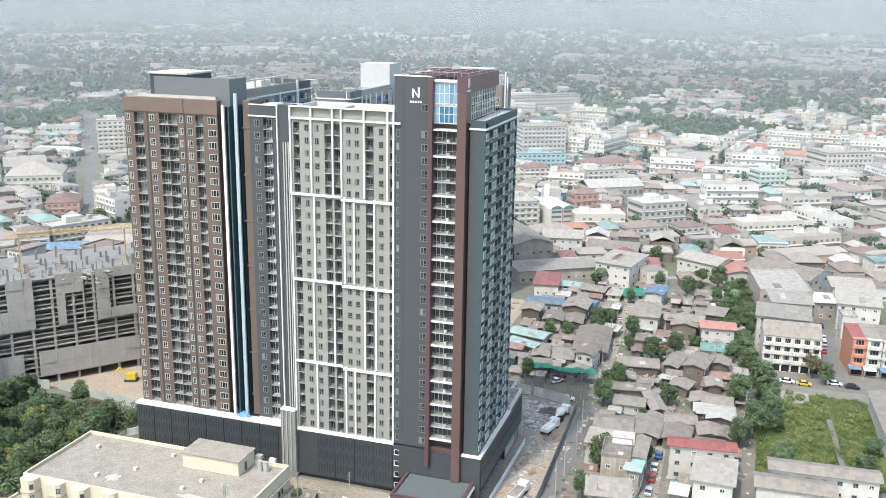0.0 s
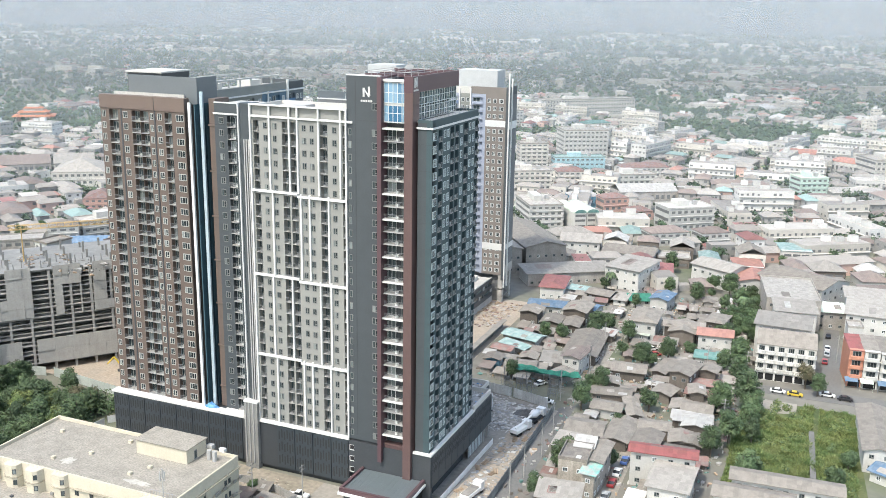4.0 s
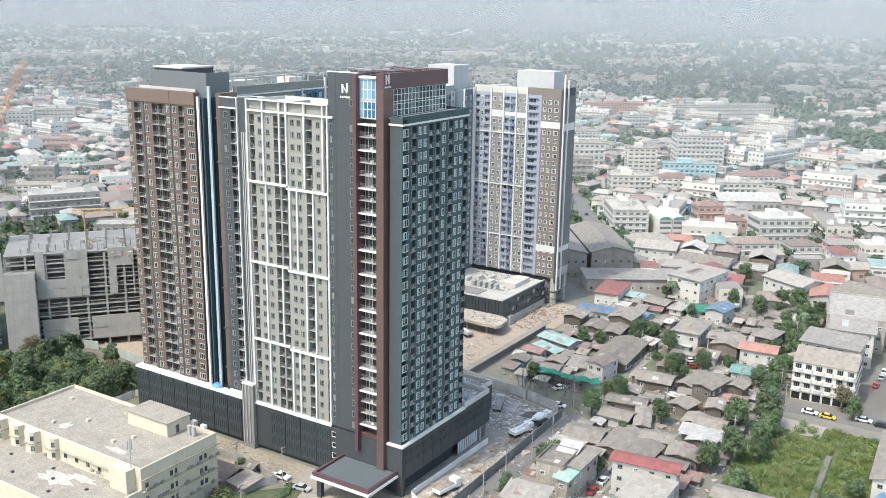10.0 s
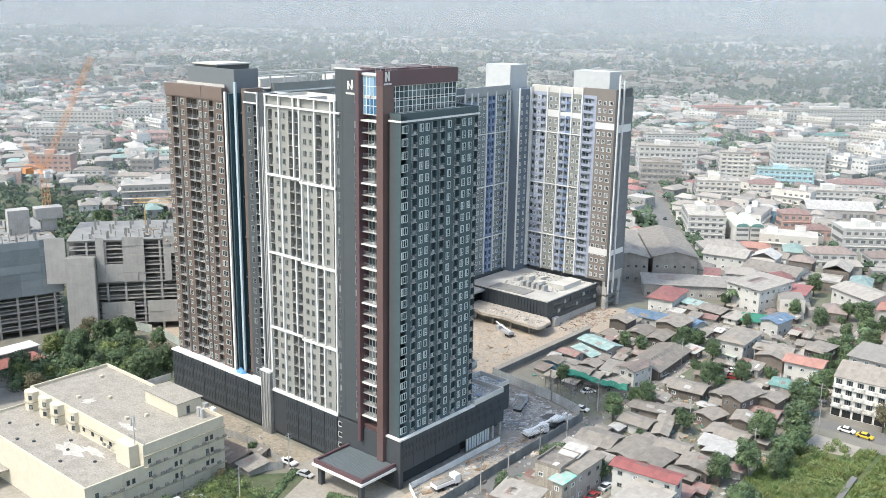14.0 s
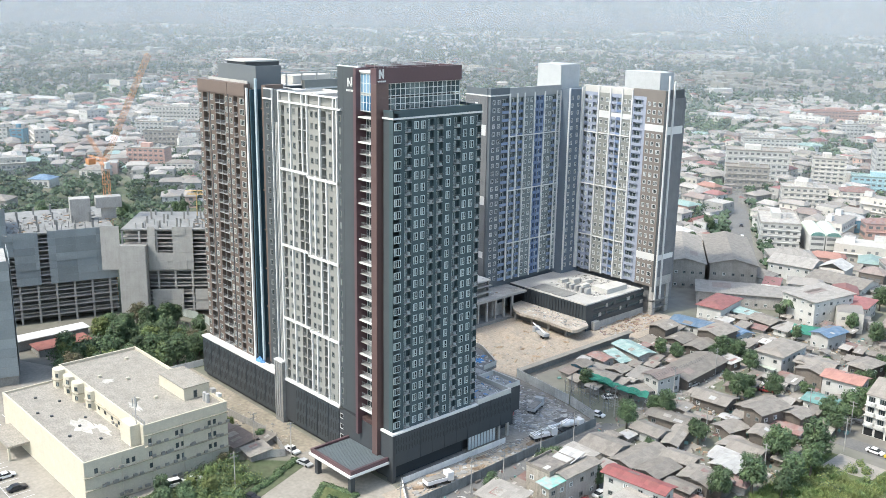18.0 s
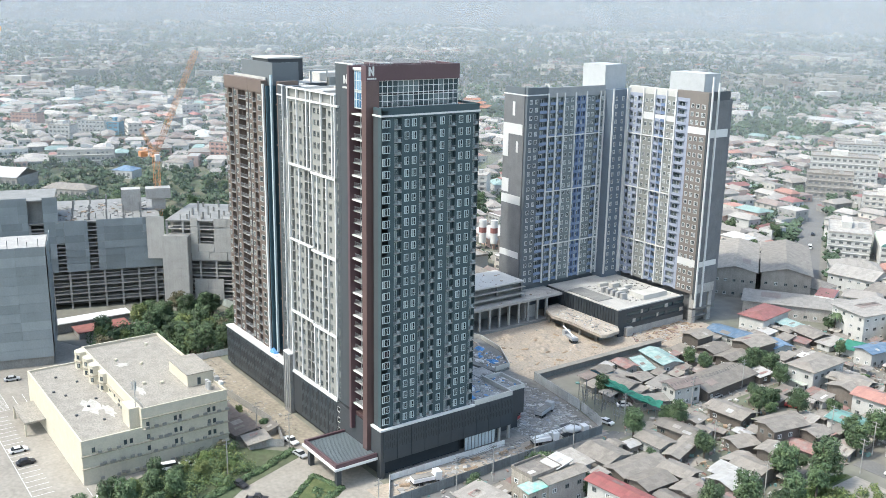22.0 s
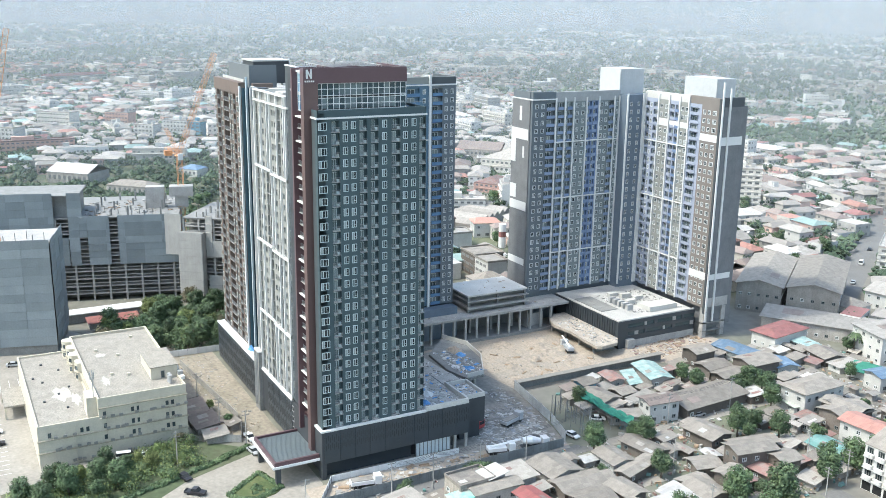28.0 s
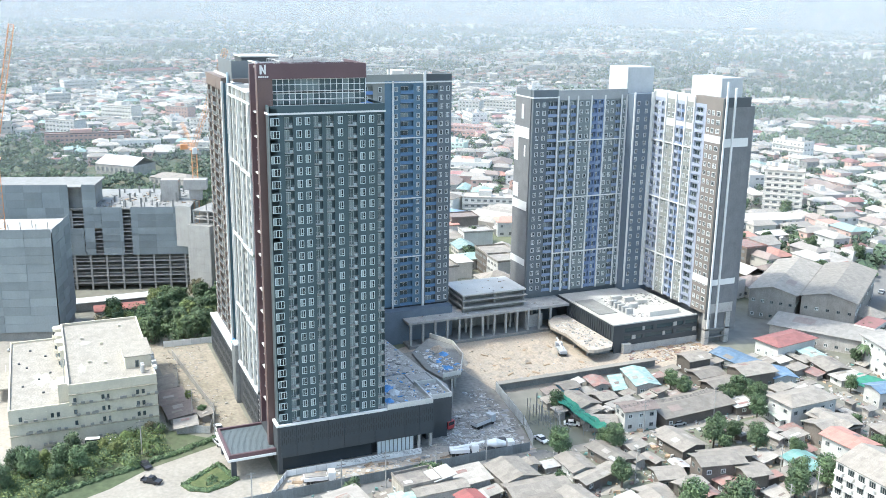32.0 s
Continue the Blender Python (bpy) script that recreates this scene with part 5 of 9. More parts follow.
WORDS = {"asbestos_sheet_roof": "grey fibre-cement", "pale_sheet_roof": "pale grey sheet", "white_sheet_roof": "white sheet", "red_tile_roof": "red tiled", "dark_red_roof": "dark red sheet",
         "salmon_tile_roof": "salmon tiled", "rusty_sheet_roof": "rusty sheet", "brown_sheet_roof": "brown sheet", "blue_metal_roof": "blue metal", "mint_metal_roof": "mint green metal",
         "teal_metal_roof": "teal metal", "patched_teal_roof": "patched teal and grey", "green_awning_roof": "green awning", "pale_green_roof": "pale green", "concrete_flat_roof": "flat concrete",
         "mouldy_concrete_roof": "mouldy flat concrete", "white_house_wall": "white walls", "weathered_board_wall": "weathered board walls", "grey_block_wall": "grey block walls",
         "mouldy_wall": "mould-stained walls", "blue_painted_wall": "blue walls", "pink_painted_wall": "pink walls", "orange_painted_wall": "orange walls"}


def roof_shape(bm, a, b, h, kind, rise):
    """A roof of half sizes a, b with its eaves at height h; the ridge runs along the longer side."""
    t = 0.16
    if kind == "flat":
        box(bm, -a, a, -b, b, h, h + 0.15)
        for r in ((-a, a, -b, -b + 0.25), (-a, a, b - 0.25, b), (-a, -a + 0.25, -b + 0.25, b - 0.25), (a - 0.25, a, -b + 0.25, b - 0.25)):
            box(bm, *r, h + 0.15, h + 0.8)
        return
    if kind == "shed":
        lo = [(-a, -b, h - 0.25), (a, -b, h - 0.25), (a, b, h + 0.45), (-a, b, h + 0.45)]
        v = [bm.verts.new(p) for p in lo] + [bm.verts.new((x, y, z + t)) for x, y, z in lo]
        for q in ((0, 3, 2, 1), (4, 5, 6, 7), (0, 1, 5, 4), (1, 2, 6, 5), (2, 3, 7, 6), (3, 0, 4, 7)):
            bm.faces.new([v[i] for i in q])
        return
    swap = b > a
    if swap:
        a, b = b, a
    e = b * 0.9 if kind == "hip" else 0.0
    pts = [(-a, -b, h), (a, -b, h), (a, b, h), (-a, b, h), (-a + e, 0, h + rise), (a - e, 0, h + rise)]
    if swap:
        pts = [(-y, x, z) for x, y, z in pts]
    lo, hi = [bm.verts.new(p) for p in pts], [bm.verts.new((x, y, z + t)) for x, y, z in pts]
    for q in ((0, 1, 5, 4), (2, 3, 4, 5), (1, 2, 5), (3, 0, 4)):
        if kind == "gable" and len(q) == 3:
            continue
        bm.faces.new([hi[i] for i in q])
        bm.faces.new([lo[i] for i in q[::-1]])
    rim = (0, 1, 2, 3) if kind == "hip" else (0, 1, 5, 2, 3, 4)
    for i, j in zip(rim, rim[1:] + rim[:1]):
        bm.faces.new((lo[i], lo[j], hi[j], hi[i]))


hrng = random.Random(5)


PLOTS = []


def house(x, y, w, d, rot, h, kind, roof_m, wall_m, storeys=0):
    PLOTS.append((x, y, w / 2, d / 2))
    words = WORDS[roof_m.name] + (" roof" if "roof" not in WORDS[roof_m.name] else "")
    th = thing("house", "small town house with %s and %s" % (words, WORDS[wall_m.name]), "house", m=pose(x, y, 0, 0, 0, rot))
    if h < 5:
        h *= 0.7
    a, b = max(w, 3) / 2 * 1.09, max(d, 3) / 2 * 1.09
    over = 0.12 if kind == "flat" else 0.75
    rise = min(a, b) * 0.24
    bm = bmesh.new()
    ia, ib = a - over, b - over
    if kind == "gable":
        if a >= b:
            prof = [(-ib, 0), (ib, 0), (ib, h), (0, h + rise * ib / b * 0.97), (-ib, h)]
            r = [[bm.verts.new((sx * ia, py, pz)) for py, pz in prof] for sx in (-1, 1)]
        else:
            prof = [(-ia, 0), (ia, 0), (ia, h), (0, h + rise * ia / a * 0.97), (-ia, h)]
            r = [[bm.verts.new((-px, sy * ib, pz)) for px, pz in prof] for sy in (-1, 1)]
        bm.faces.new(r[1])
        bm.faces.new(r[0][::-1])
        for i in range(5):
            bm.faces.new((r[0][i], r[0][(i + 1) % 5], r[1][(i + 1) % 5], r[1][i]))
    else:
        box(bm, -ia, ia, -ib, ib, 0, h - (0.3 if kind == "shed" else 0.0))
    bmesh.ops.recalc_face_normals(bm, faces=bm.faces)
    part("wall", bm, wall_m, th)
    bm = bmesh.new()
    roof_shape(bm, a, b, h, kind, rise)
    bmesh.ops.recalc_face_normals(bm, faces=bm.faces)
    part("roof", bm, roof_m, th)
    for q in range(hrng.choice((0, 1, 1, 2)) if kind != "hip" else 0):
        # a few odd roofing sheets laid over the old ones
        u, v0 = hrng.uniform(-0.75, 0.35), hrng.uniform(0.1, 0.45)
        u2, v1 = u + hrng.uniform(0.2, 0.5), v0 + hrng.uniform(0.3, 0.5)
        bm = bmesh.new()
        if kind == "flat":
            box(bm, u * ia, u2 * ia, -v1 * ib, -v0 * ib, h + 0.15, h + 0.25)
        else:
            la, lb = (a, b) if (a >= b or kind == "shed") else (b, a)
            side = -1 if kind == "shed" else hrng.choice((-1, 1))
            if kind == "shed":
                f = lambda t: ((2 * t - 1) * lb, h - 0.25 + 0.7 * t + 0.20)
            else:
                f = lambda t: (side * lb * (1 - t), h + rise * t + 0.20)
            (y0, z0), (y1, z1) = f(v0), f(v1)
            c = [(u * la, y0, z0), (u2 * la, y0, z0), (u2 * la, y1, z1), (u * la, y1, z1)]
            if a < b and kind != "shed":
                c = [(-y, x, z) for x, y, z in c]
            lo, hi = [bm.verts.new((x, y, z - 0.05)) for x, y, z in c], [bm.verts.new(p) for p in c]
            bm.faces.new(hi), bm.faces.new(lo[::-1])
            for i in range(4):
                bm.faces.new((lo[i], lo[(i + 1) % 4], hi[(i + 1) % 4], hi[i]))
            bmesh.ops.recalc_face_normals(bm, faces=bm.faces)
        part("roof_sheet", bm, hrng.choice((R_PALE, R_GREY, R_BROWN, R_RUST, R_WHITE, R_PALE)), th)
    fl = max(0, storeys) if storeys else max(1, int(h / 2.9))
    for k in range(fl):
        z = 1.5 + k * (h / fl)
        if z > h - 0.8:
            continue
        for sx, n, half, rr in ((ib, max(1, int(w / 3.2)), ia, 0), (ia, max(1, int(d / 3.2)), ib, 90)):
            for i in range(n):
                u = -half + (i + 0.5) * 2 * half / n
                m = pose(u, -sx, z) if rr == 0 else pose(sx, u, z, 0, 0, 90)
                if i and h < 5 and wall_m in (W_WOOD, W_CONC):
                    continue
                part("window", window_mesh(1.2, 1.1, 2, FRAMED if hrng.random() < 0.5 else FRAME, GLASS), None, th, m=m)
    return th


def rowblock(x, y, w, d, rot, h, storeys, wall_m, roof_m, label, bays=0, kind="flat", name="shophouse_row", balconies=False):
    """A block of flats or shophouses with bays, floor bands, balconies and a roof."""
    th = thing(name, label, "building", m=pose(x, y, 0, 0, 0, rot))
    boxes("wall", th, [wall_m], (-w / 2, w / 2, -d / 2, d / 2, 0, h))
    bm = bmesh.new()
    roof_shape(bm, w / 2 + 0.2, d / 2 + 0.2, h, kind, min(w, d) * 0.18)
    part("roof", bm, roof_m, th)
    f = h / storeys
    for k in range(1, storeys):
        boxes("band", th, [wall_m], (-w / 2 - 0.1, w / 2 + 0.1, -d / 2 - 0.5, -d / 2, k * f - 0.12, k * f + 0.12), (w / 2, w / 2 + 0.25, -d / 2, d / 2, k * f - 0.1, k * f + 0.1))
    for ln, dist, turn in ((w, d / 2, 0), (d, w / 2, 90)):
        n = bays if bays and turn == 0 else max(2, int(ln / 3.6))
        for k in range(storeys):
            for i in range(n):
                u = -ln / 2 + (i + 0.5) * ln / n
                z = k * f + f * 0.55
                m = pose(u, -dist, z) if turn == 0 else pose(dist, u, z, 0, 0, 90)
                if balconies and turn == 0:
                    bw = ln / n * 0.40
                    if k == 0:
                        # dark panel that paints the shade inside the open shop
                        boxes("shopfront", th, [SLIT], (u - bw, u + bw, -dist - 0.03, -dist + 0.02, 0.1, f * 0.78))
                        continue
                    bm = bmesh.new()
                    lo = k * f + 0.12
                    prism(bm, [(u - bw, -dist), (u - bw, -dist - 0.7), (u - bw * 0.7, -dist - 1.0), (u + bw * 0.7, -dist - 1.0), (u + bw, -dist - 0.7), (u + bw, -dist)], lo, lo + 0.95)
                    part("balcony", bm, wall_m, th)
                    part("door", window_mesh(bw * 1.5, f * 0.66, 3, FRAMED, GLASS), None, th, m=pose(u, -dist, k * f + f * 0.56))
                    continue
                part("window", window_mesh(min(2.4, ln / n * 0.6), min(1.5, f * 0.5), 3 if ln / n > 3 else 2, FRAMED, GLASS), None, th, m=m)
    return th


house(-20.9, 176.1, 9.9, 18.0, 8, 5, "hip", R_RED, W_WHITE)
house(-11.4, 178.3, 8.2, 5.3, -8, 4, "shed", R_CYAN, W_WHITE)
house(-16.6, 152.2, 13.7, 8.7, 7, 4.5, "gable", R_BLUE, W_WHITE)
house(-1.5, 156.4, 8.4, 7.6, -15, 4, "gable", R_BLUE, W_WHITE)
house(-1.5, 176.4, 10.2, 8.5, -11, 4, "gable", R_GREY, W_WOOD)
house(6.7, 175.3, 5.7, 8.9, -1, 3.5, "shed", R_PALE, W_WHITE)
house(13.5, 177.2, 8.9, 7.9, 20, 3.5, "shed", R_GREEN, W_WHITE)
house(22.7, 174.5, 7.4, 11.1, -7, 5, "gable", R_BLUE, W_WHITE)
house(15.2, 213.4, 9.2, 14.6, 9, 6, "hip", R_RED, W_WHITE)
house(-3.3, 146.7, 9.0, 11.8, -1, 5, "gable", R_GREY, W_WOOD)
house(-18.3, 136.7, 7.2, 8.6, 2, 5, "gable", R_GREY, W_WOOD)
house(-9.6, 134.6, 7.2, 9.5, 3, 4.5, "gable", R_GREY, W_WOOD)
house(-2.0, 134.2, 6.3, 10.6, 5, 4.5, "gable", R_GREY, W_WOOD)
house(-13.7, 113.7, 13.1, 7.4, -14, 4.5, "gable", R_CYAN, W_CONC)
house(-14.3, 106.0, 10.9, 3.9, -23, 3.2, "shed", R_CYAN, W_CONC)
house(7.8, 114.8, 11.0, 23.4, 4, 4.5, "gable", R_GREY, W_WOOD)
house(9.2, 96.6, 6.4, 10.2, -6, 6, "gable", R_BROWN, W_WHITE)
house(0.8, 98.7, 6.8, 8.5, 9, 3.8, "shed", R_PALE, W_CONC)
house(-6.1, 96.1, 5.8, 5.9, 5, 4, "gable", R_GREY, W_WOOD)
house(-6.2, 87.7, 9.6, 8.0, 10, 4, "gable", R_GREY, W_CONC)
house(-16.0, 89.7, 5.6, 5.9, 6, 4.5, "gable", R_GREY, W_BLUE)
house(-16.3, 100.1, 7.3, 5.3, -6, 4, "gable", R_RUST, W_CONC)
house(22.7, 142.2, 9.2, 16.4, 2, 7, "hip", R_GREY, W_WHITE)
house(21.5, 137.9, 9.0, 9.2, -9, 4, "shed", R_PALEG, W_WHITE)
house(23.7, 99.5, 10.2, 5.6, 1, 4, "gable", R_GREY, W_WOOD)
house(11.7, 130.0, 6.0, 5.6, -8, 4, "shed", R_WHITE, W_WOOD)
house(6.6, 86.5, 5.8, 9.3, -28, 3.5, "shed", R_PALE, W_CONC)
house(31.1, 141.1, 4.9, 5.7, 3, 5.5, "gable", R_GREY, W_WHITE)
house(33.8, 129.5, 4.2, 5.9, 4, 4, "shed", R_PALE, W_WHITE)
house(35.9, 105.3, 5.1, 13.0, -10, 4, "gable", R_GREY, W_WOOD)
house(47.4, 134.6, 11.3, 8.3, 6, 6.5, "gable", R_SALM, W_WHITE)
house(47.5, 120.8, 8.9, 7.8, 3, 4.5, "gable", R_TEAL, W_WHITE)
house(46.4, 150.7, 6.7, 10.8, -7, 6.5, "hip", R_GREY, W_WOOD)
house(36.1, 140.2, 8.8, 12.3, 2, 5, "gable", R_GREY, W_WOOD)
house(68.6, 140.7, 16.8, 13.3, -1, 12, "shed", R_PALE, W_WHITE)
house(70.9, 159.4, 13.7, 13.7, 8, 12, "shed", R_PALE, W_WHITE)
house(67.9, 184.5, 17.5, 28.2, 9, 11, "flat", R_CONC, W_CONC)
house(82.5, 180.1, 10.3, 10.5, 10, 7, "shed", R_PALEG, W_CONC)
house(95.4, 175.7, 14.5, 19.6, -2, 10, "shed", R_PALE, W_WHITE)
house(95.0, 198.1, 15.3, 13.0, 4, 9, "shed", R_PALE, W_WHITE)
house(72.0, 210.7, 27.2, 19.2, -30, 9, "gable", R_GREY, W_WHITE)
house(52.5, 212.2, 11.2, 16.9, 9, 7, "gable", R_SALM, W_WHITE)
house(38.7, 220.1, 18.8, 14.2, -29, 8, "gable", R_PALE, W_WHITE)
house(90.8, 159.0, 4.6, 6.7, 7, 8, "flat", R_CONC, W_WHITE)
house(24.2, 50.9, 9.9, 9.4, 4, 4, "gable", R_GREY, W_CONC)
house(23.1, 40.2, 8.3, 8.0, -1, 4.5, "shed", R_PALE, W_CONC)
house(28.5, 24.5, 6.5, 8.8, 3, 8, "flat", R_STAIN, W_STAIN)
house(29.3, 29.9, 5.0, 5.4, 6, 8.5, "shed", R_WHITE, W_CONC)
house(33.4, 28.1, 4.4, 11.9, -0, 7.5, "gable", R_GREY, W_CONC)
house(33.4, 19.9, 4.1, 6.4, -4, 7, "shed", R_TEALP, W_STAIN)
house(33.3, 52.8, 7.0, 14.5, -1, 4, "gable", R_GREY, W_WOOD)
house(41.1, 49.7, 7.1, 9.4, -1, 4.5, "gable", R_GREY, W_WOOD)
house(48.9, 54.2, 6.2, 7.7, 9, 4.5, "gable", R_GREY, W_WOOD)
house(48.0, 32.0, 15.3, 5.4, 6, 9, "gable", R_RED2, W_WHITE)
house(51.6, 23.2, 9.5, 12.0, -1, 7, "shed", R_PALE, W_WHITE)
house(28.9, 8.3, 9.8, 7.8, 8, 6, "shed", R_PALE, W_CONC)
house(26.4, 67.3, 8.6, 6.8, 1, 4, "gable", R_GREY, W_WHITE)
house(33.1, 69.3, 4.5, 12.4, 18, 4, "gable", R_GREY, W_WOOD)
house(41.2, 59.4, 8.3, 6.3, 7, 4.2, "gable", R_GREY, W_WOOD)
house(45.4, 76.6, 5.7, 7.2, 2, 4, "gable", R_GREY, W_WOOD)
house(47.1, 69.5, 6.1, 4.6, 4, 4, "shed", R_WHITE, W_WOOD)
house(49.6, 47.3, 7.2, 4.7, 1, 4, "gable", R_GREY, W_WOOD)
house(39.3, 85.4, 6.4, 7.2, -13, 4, "gable", R_GREY, W_WOOD)
house(25.0, 78.2, 11.2, 6.2, 10, 4, "gable", R_GREY, W_WOOD)
house(76.3, 34.0, 23.6, 6.5, 3, 6, "gable", R_GREY, W_WHITE)
house(69.7, 26.2, 17.0, 7.4, 2, 5, "gable", R_GREY, W_WHITE)
house(96.0, 75.0, 7.8, 28.7, 3, 6, "gable", R_GREY, W_WHITE)
house(103.0, 71.3, 5.9, 19.2, 6, 6, "gable", R_GREY, W_WHITE)
house(100.4, 56.6, 9.3, 7.7, -28, 4, "gable", R_BLUE, W_WHITE)
house(51.5, 65.2, 7.2, 7.3, 0, 4.5, "gable", R_WHITE, W_WOOD)
house(52.7, 53.8, 5.1, 6.8, -7, 4.5, "gable", R_GREY, W_WOOD)
house(50.2, 75.8, 8.4, 7.6, 2, 4.5, "gable", R_GREY, W_WOOD)
house(49.3, 87.5, 8.0, 5.8, -2, 4.5, "gable", R_RUST, W_WOOD)
house(25.9, 99.1, 10.3, 8.3, 6, 4.2, "gable", R_GREY, W_WOOD)
house(23.3, 86.3, 4.7, 5.8, 12, 4, "gable", R_GREY, W_WOOD)
house(43.4, 96.5, 6.8, 11.4, -11, 6.5, "gable", R_GREY, W_WOOD)
house(49.6, 101.7, 6.3, 6.5, -4, 5.5, "gable", R_GREY, W_WOOD)
house(48.6, 84.5, 4.9, 7.1, 10, 5, "gable", R_GREY, W_WOOD)
house(50.1, 68.4, 10.2, 5.1, 6, 4.2, "shed", R_WHITE, W_WOOD)
house(51.6, 55.2, 10.5, 5.9, 2, 4.2, "gable", R_GREY, W_WOOD)
house(34.9, 141.6, 11.4, 7.3, 8, 5.5, "gable", R_GREY, W_WOOD)
house(49.8, 97.0, 8.5, 6.6, 6, 4, "gable", R_RUST, W_WOOD)

rowblock(70.6, 122.5, 17.4, 15.5, 3, 11.6, 4, mat("stained_white_wall", (0.58, 0.57, 0.54), 0.85, var=0.2, streak=0.9), R_GREY, "white four-storey apartment block with a grey roof", 6, "gable", "apartment_block", True)
rowblock(90.2, 127, 4.2, 14, 8, 12, 4, W_ORANGE, R_RED2, "orange four-storey shophouse with a red roof", 1, "shed", balconies=True)
rowblock(94.6, 127.5, 4.4, 15, 8, 12, 4, W_WHITE, R_GREY, "pale pink and white shophouse with a green awning", 1, "shed", balconies=True)
rowblock(101.5, 129, 9.0, 16, 8, 11.6, 4, W_WHITE, R_GREY, "white four-storey shophouse pair with blue awnings", 2, "shed", balconies=True)
for x, m in ((90.2, R_BLUE), (94.6, R_PALEG), (99.5, R_BLUE), (103.5, R_SALM)):
    bm = bmesh.new()
    v = [bm.verts.new(p) for p in ((-1.9, -2.4, 2.6), (1.9, -2.4, 2.6), (1.9, 0, 3.3), (-1.9, 0, 3.3), (-1.9, -2.4, 2.7), (1.9, -2.4, 2.7), (1.9, 0, 3.4), (-1.9, 0, 3.4))]
    for q in ((0, 3, 2, 1), (4, 5, 6, 7), (0, 1, 5, 4), (1, 2, 6, 5), (2, 3, 7, 6), (3, 0, 4, 7)):
        bm.faces.new([v[i] for i in q])
    for sx in (-1.85, 1.8):
        box(bm, sx, sx + 0.05, -2.35, -2.3, 0, 2.6)
    tagged(part("awning", bm, m, None, m=pose(x, 119.6, 0, 0, 0, 8)), "sloping sheet awning before a shophouse", "awning", "shop awnings")

# ---- landmarks in the middle distance ----
W_MINT = mat("mint_painted_wall", (0.47, 0.57, 0.51), 0.75, var=0.1, streak=0.3)
W_CYAN = mat("cyan_painted_wall", (0.36, 0.52, 0.56), 0.75, var=0.1, streak=0.3)
house(-64.0, 215.2, 16.4, 46.5, 36, 10.6, "gable", R_GREY, W_CONC, 2)
house(-48.7, 227.0, 18.2, 47.5, 36, 11.2, "gable", R_GREY, W_CONC, 2)
house(-22, 197, 36, 14, 34, 5.5, "shed", R_PALE, W_CONC)
house(5.5, 200, 15, 20, -14, 10, "shed", R_PALE, W_WHITE, 3)
house(-29, 249, 18, 17, 10, 6.5, "gable", R_PALE, W_WHITE)
house(-3, 238, 22, 16, 0, 6, "gable", R_GREY, W_WHITE)
W_CREAM = mat("cream_house_wall", (0.57, 0.545, 0.50), 0.8, var=0.16, streak=0.45, rand=0.12)
W_ROSE = mat("faded_rose_wall", (0.47, 0.31, 0.265), 0.8, var=0.12, streak=0.3)
TOWNGLASS = mat("dusty_window_band", (0.15, 0.155, 0.155), 0.35, var=0.15, s1=0.4)
WORDS["cream_house_wall"] = "cream walls"


def farblock(x0, y0, w, d, rot, h, storeys, wall_m, roof_m, label, kind="flat", name="town_block"):
    """A town block whose front begins at (x0, y0) and runs w metres along rot: storeys with ledges and bands of windows between piers."""
    c, s = math.cos(radians(rot)), math.sin(radians(rot))
    cx, cy = x0 + c * w / 2 - s * d / 2, y0 + s * w / 2 + c * d / 2
    q = (abs(c) * w + abs(s) * d) / 2 * 0.92, (abs(s) * w + abs(c) * d) / 2 * 0.92
    PLOTS.append((cx, cy, *q))
    th = thing(name, label, "building", m=pose(cx, cy, 0, 0, 0, rot))
    boxes("wall", th, [wall_m], (-w / 2, w / 2, -d / 2, d / 2, 0, h))
    bm = bmesh.new()
    roof_shape(bm, w / 2 + 0.3, d / 2 + 0.3, h, kind, min(w, d) * 0.2)
    bmesh.ops.recalc_face_normals(bm, faces=bm.faces)
    part("roof", bm, roof_m, th)
    f = h / storeys
    for k in range(storeys):
        z = k * f
        bm = bmesh.new()
        box(bm, -w / 2 + 0.6, w / 2 - 0.6, -d / 2 - 0.05, -d / 2 + 0.1, z + f * 0.38, z + f * 0.72)
        for i in range(int(w / 3.4) + 1):
            u = -w / 2 + 0.4 + i * (w - 0.8) / max(1, int(w / 3.4))
            box(bm, u - 0.75, u + 0.75, -d / 2 - 0.3, -d / 2, z + f * 0.3, z + f * 0.8, 1)
        part("window", bm, (TOWNGLASS, wall_m), th)
        bm = bmesh.new()
        box(bm, -w / 2 - 0.06, -w / 2 + 0.1, -d / 2 + 0.8, d / 2 - 0.8, z + f * 0.34, z + f * 0.74)
        part("window", bm, TOWNGLASS, th)
        if k:
            boxes("ledge", th, [wall_m], (-w / 2 - 0.3, w / 2 + 0.3, -d / 2 - 0.6, -d / 2, z - 0.15, z + 0.15))
    if kind == "flat" and h > 8:
        boxes("roof_house", th, [wall_m], (-w * 0.2, w * 0.05, -d * 0.1, d * 0.35, h + 0.15, h + 3.0))
        boxes("water_tank", th, [SLAB], (w * 0.2, w * 0.2 + 2.2, 0, 2.2, h + 0.15, h + 2.4))


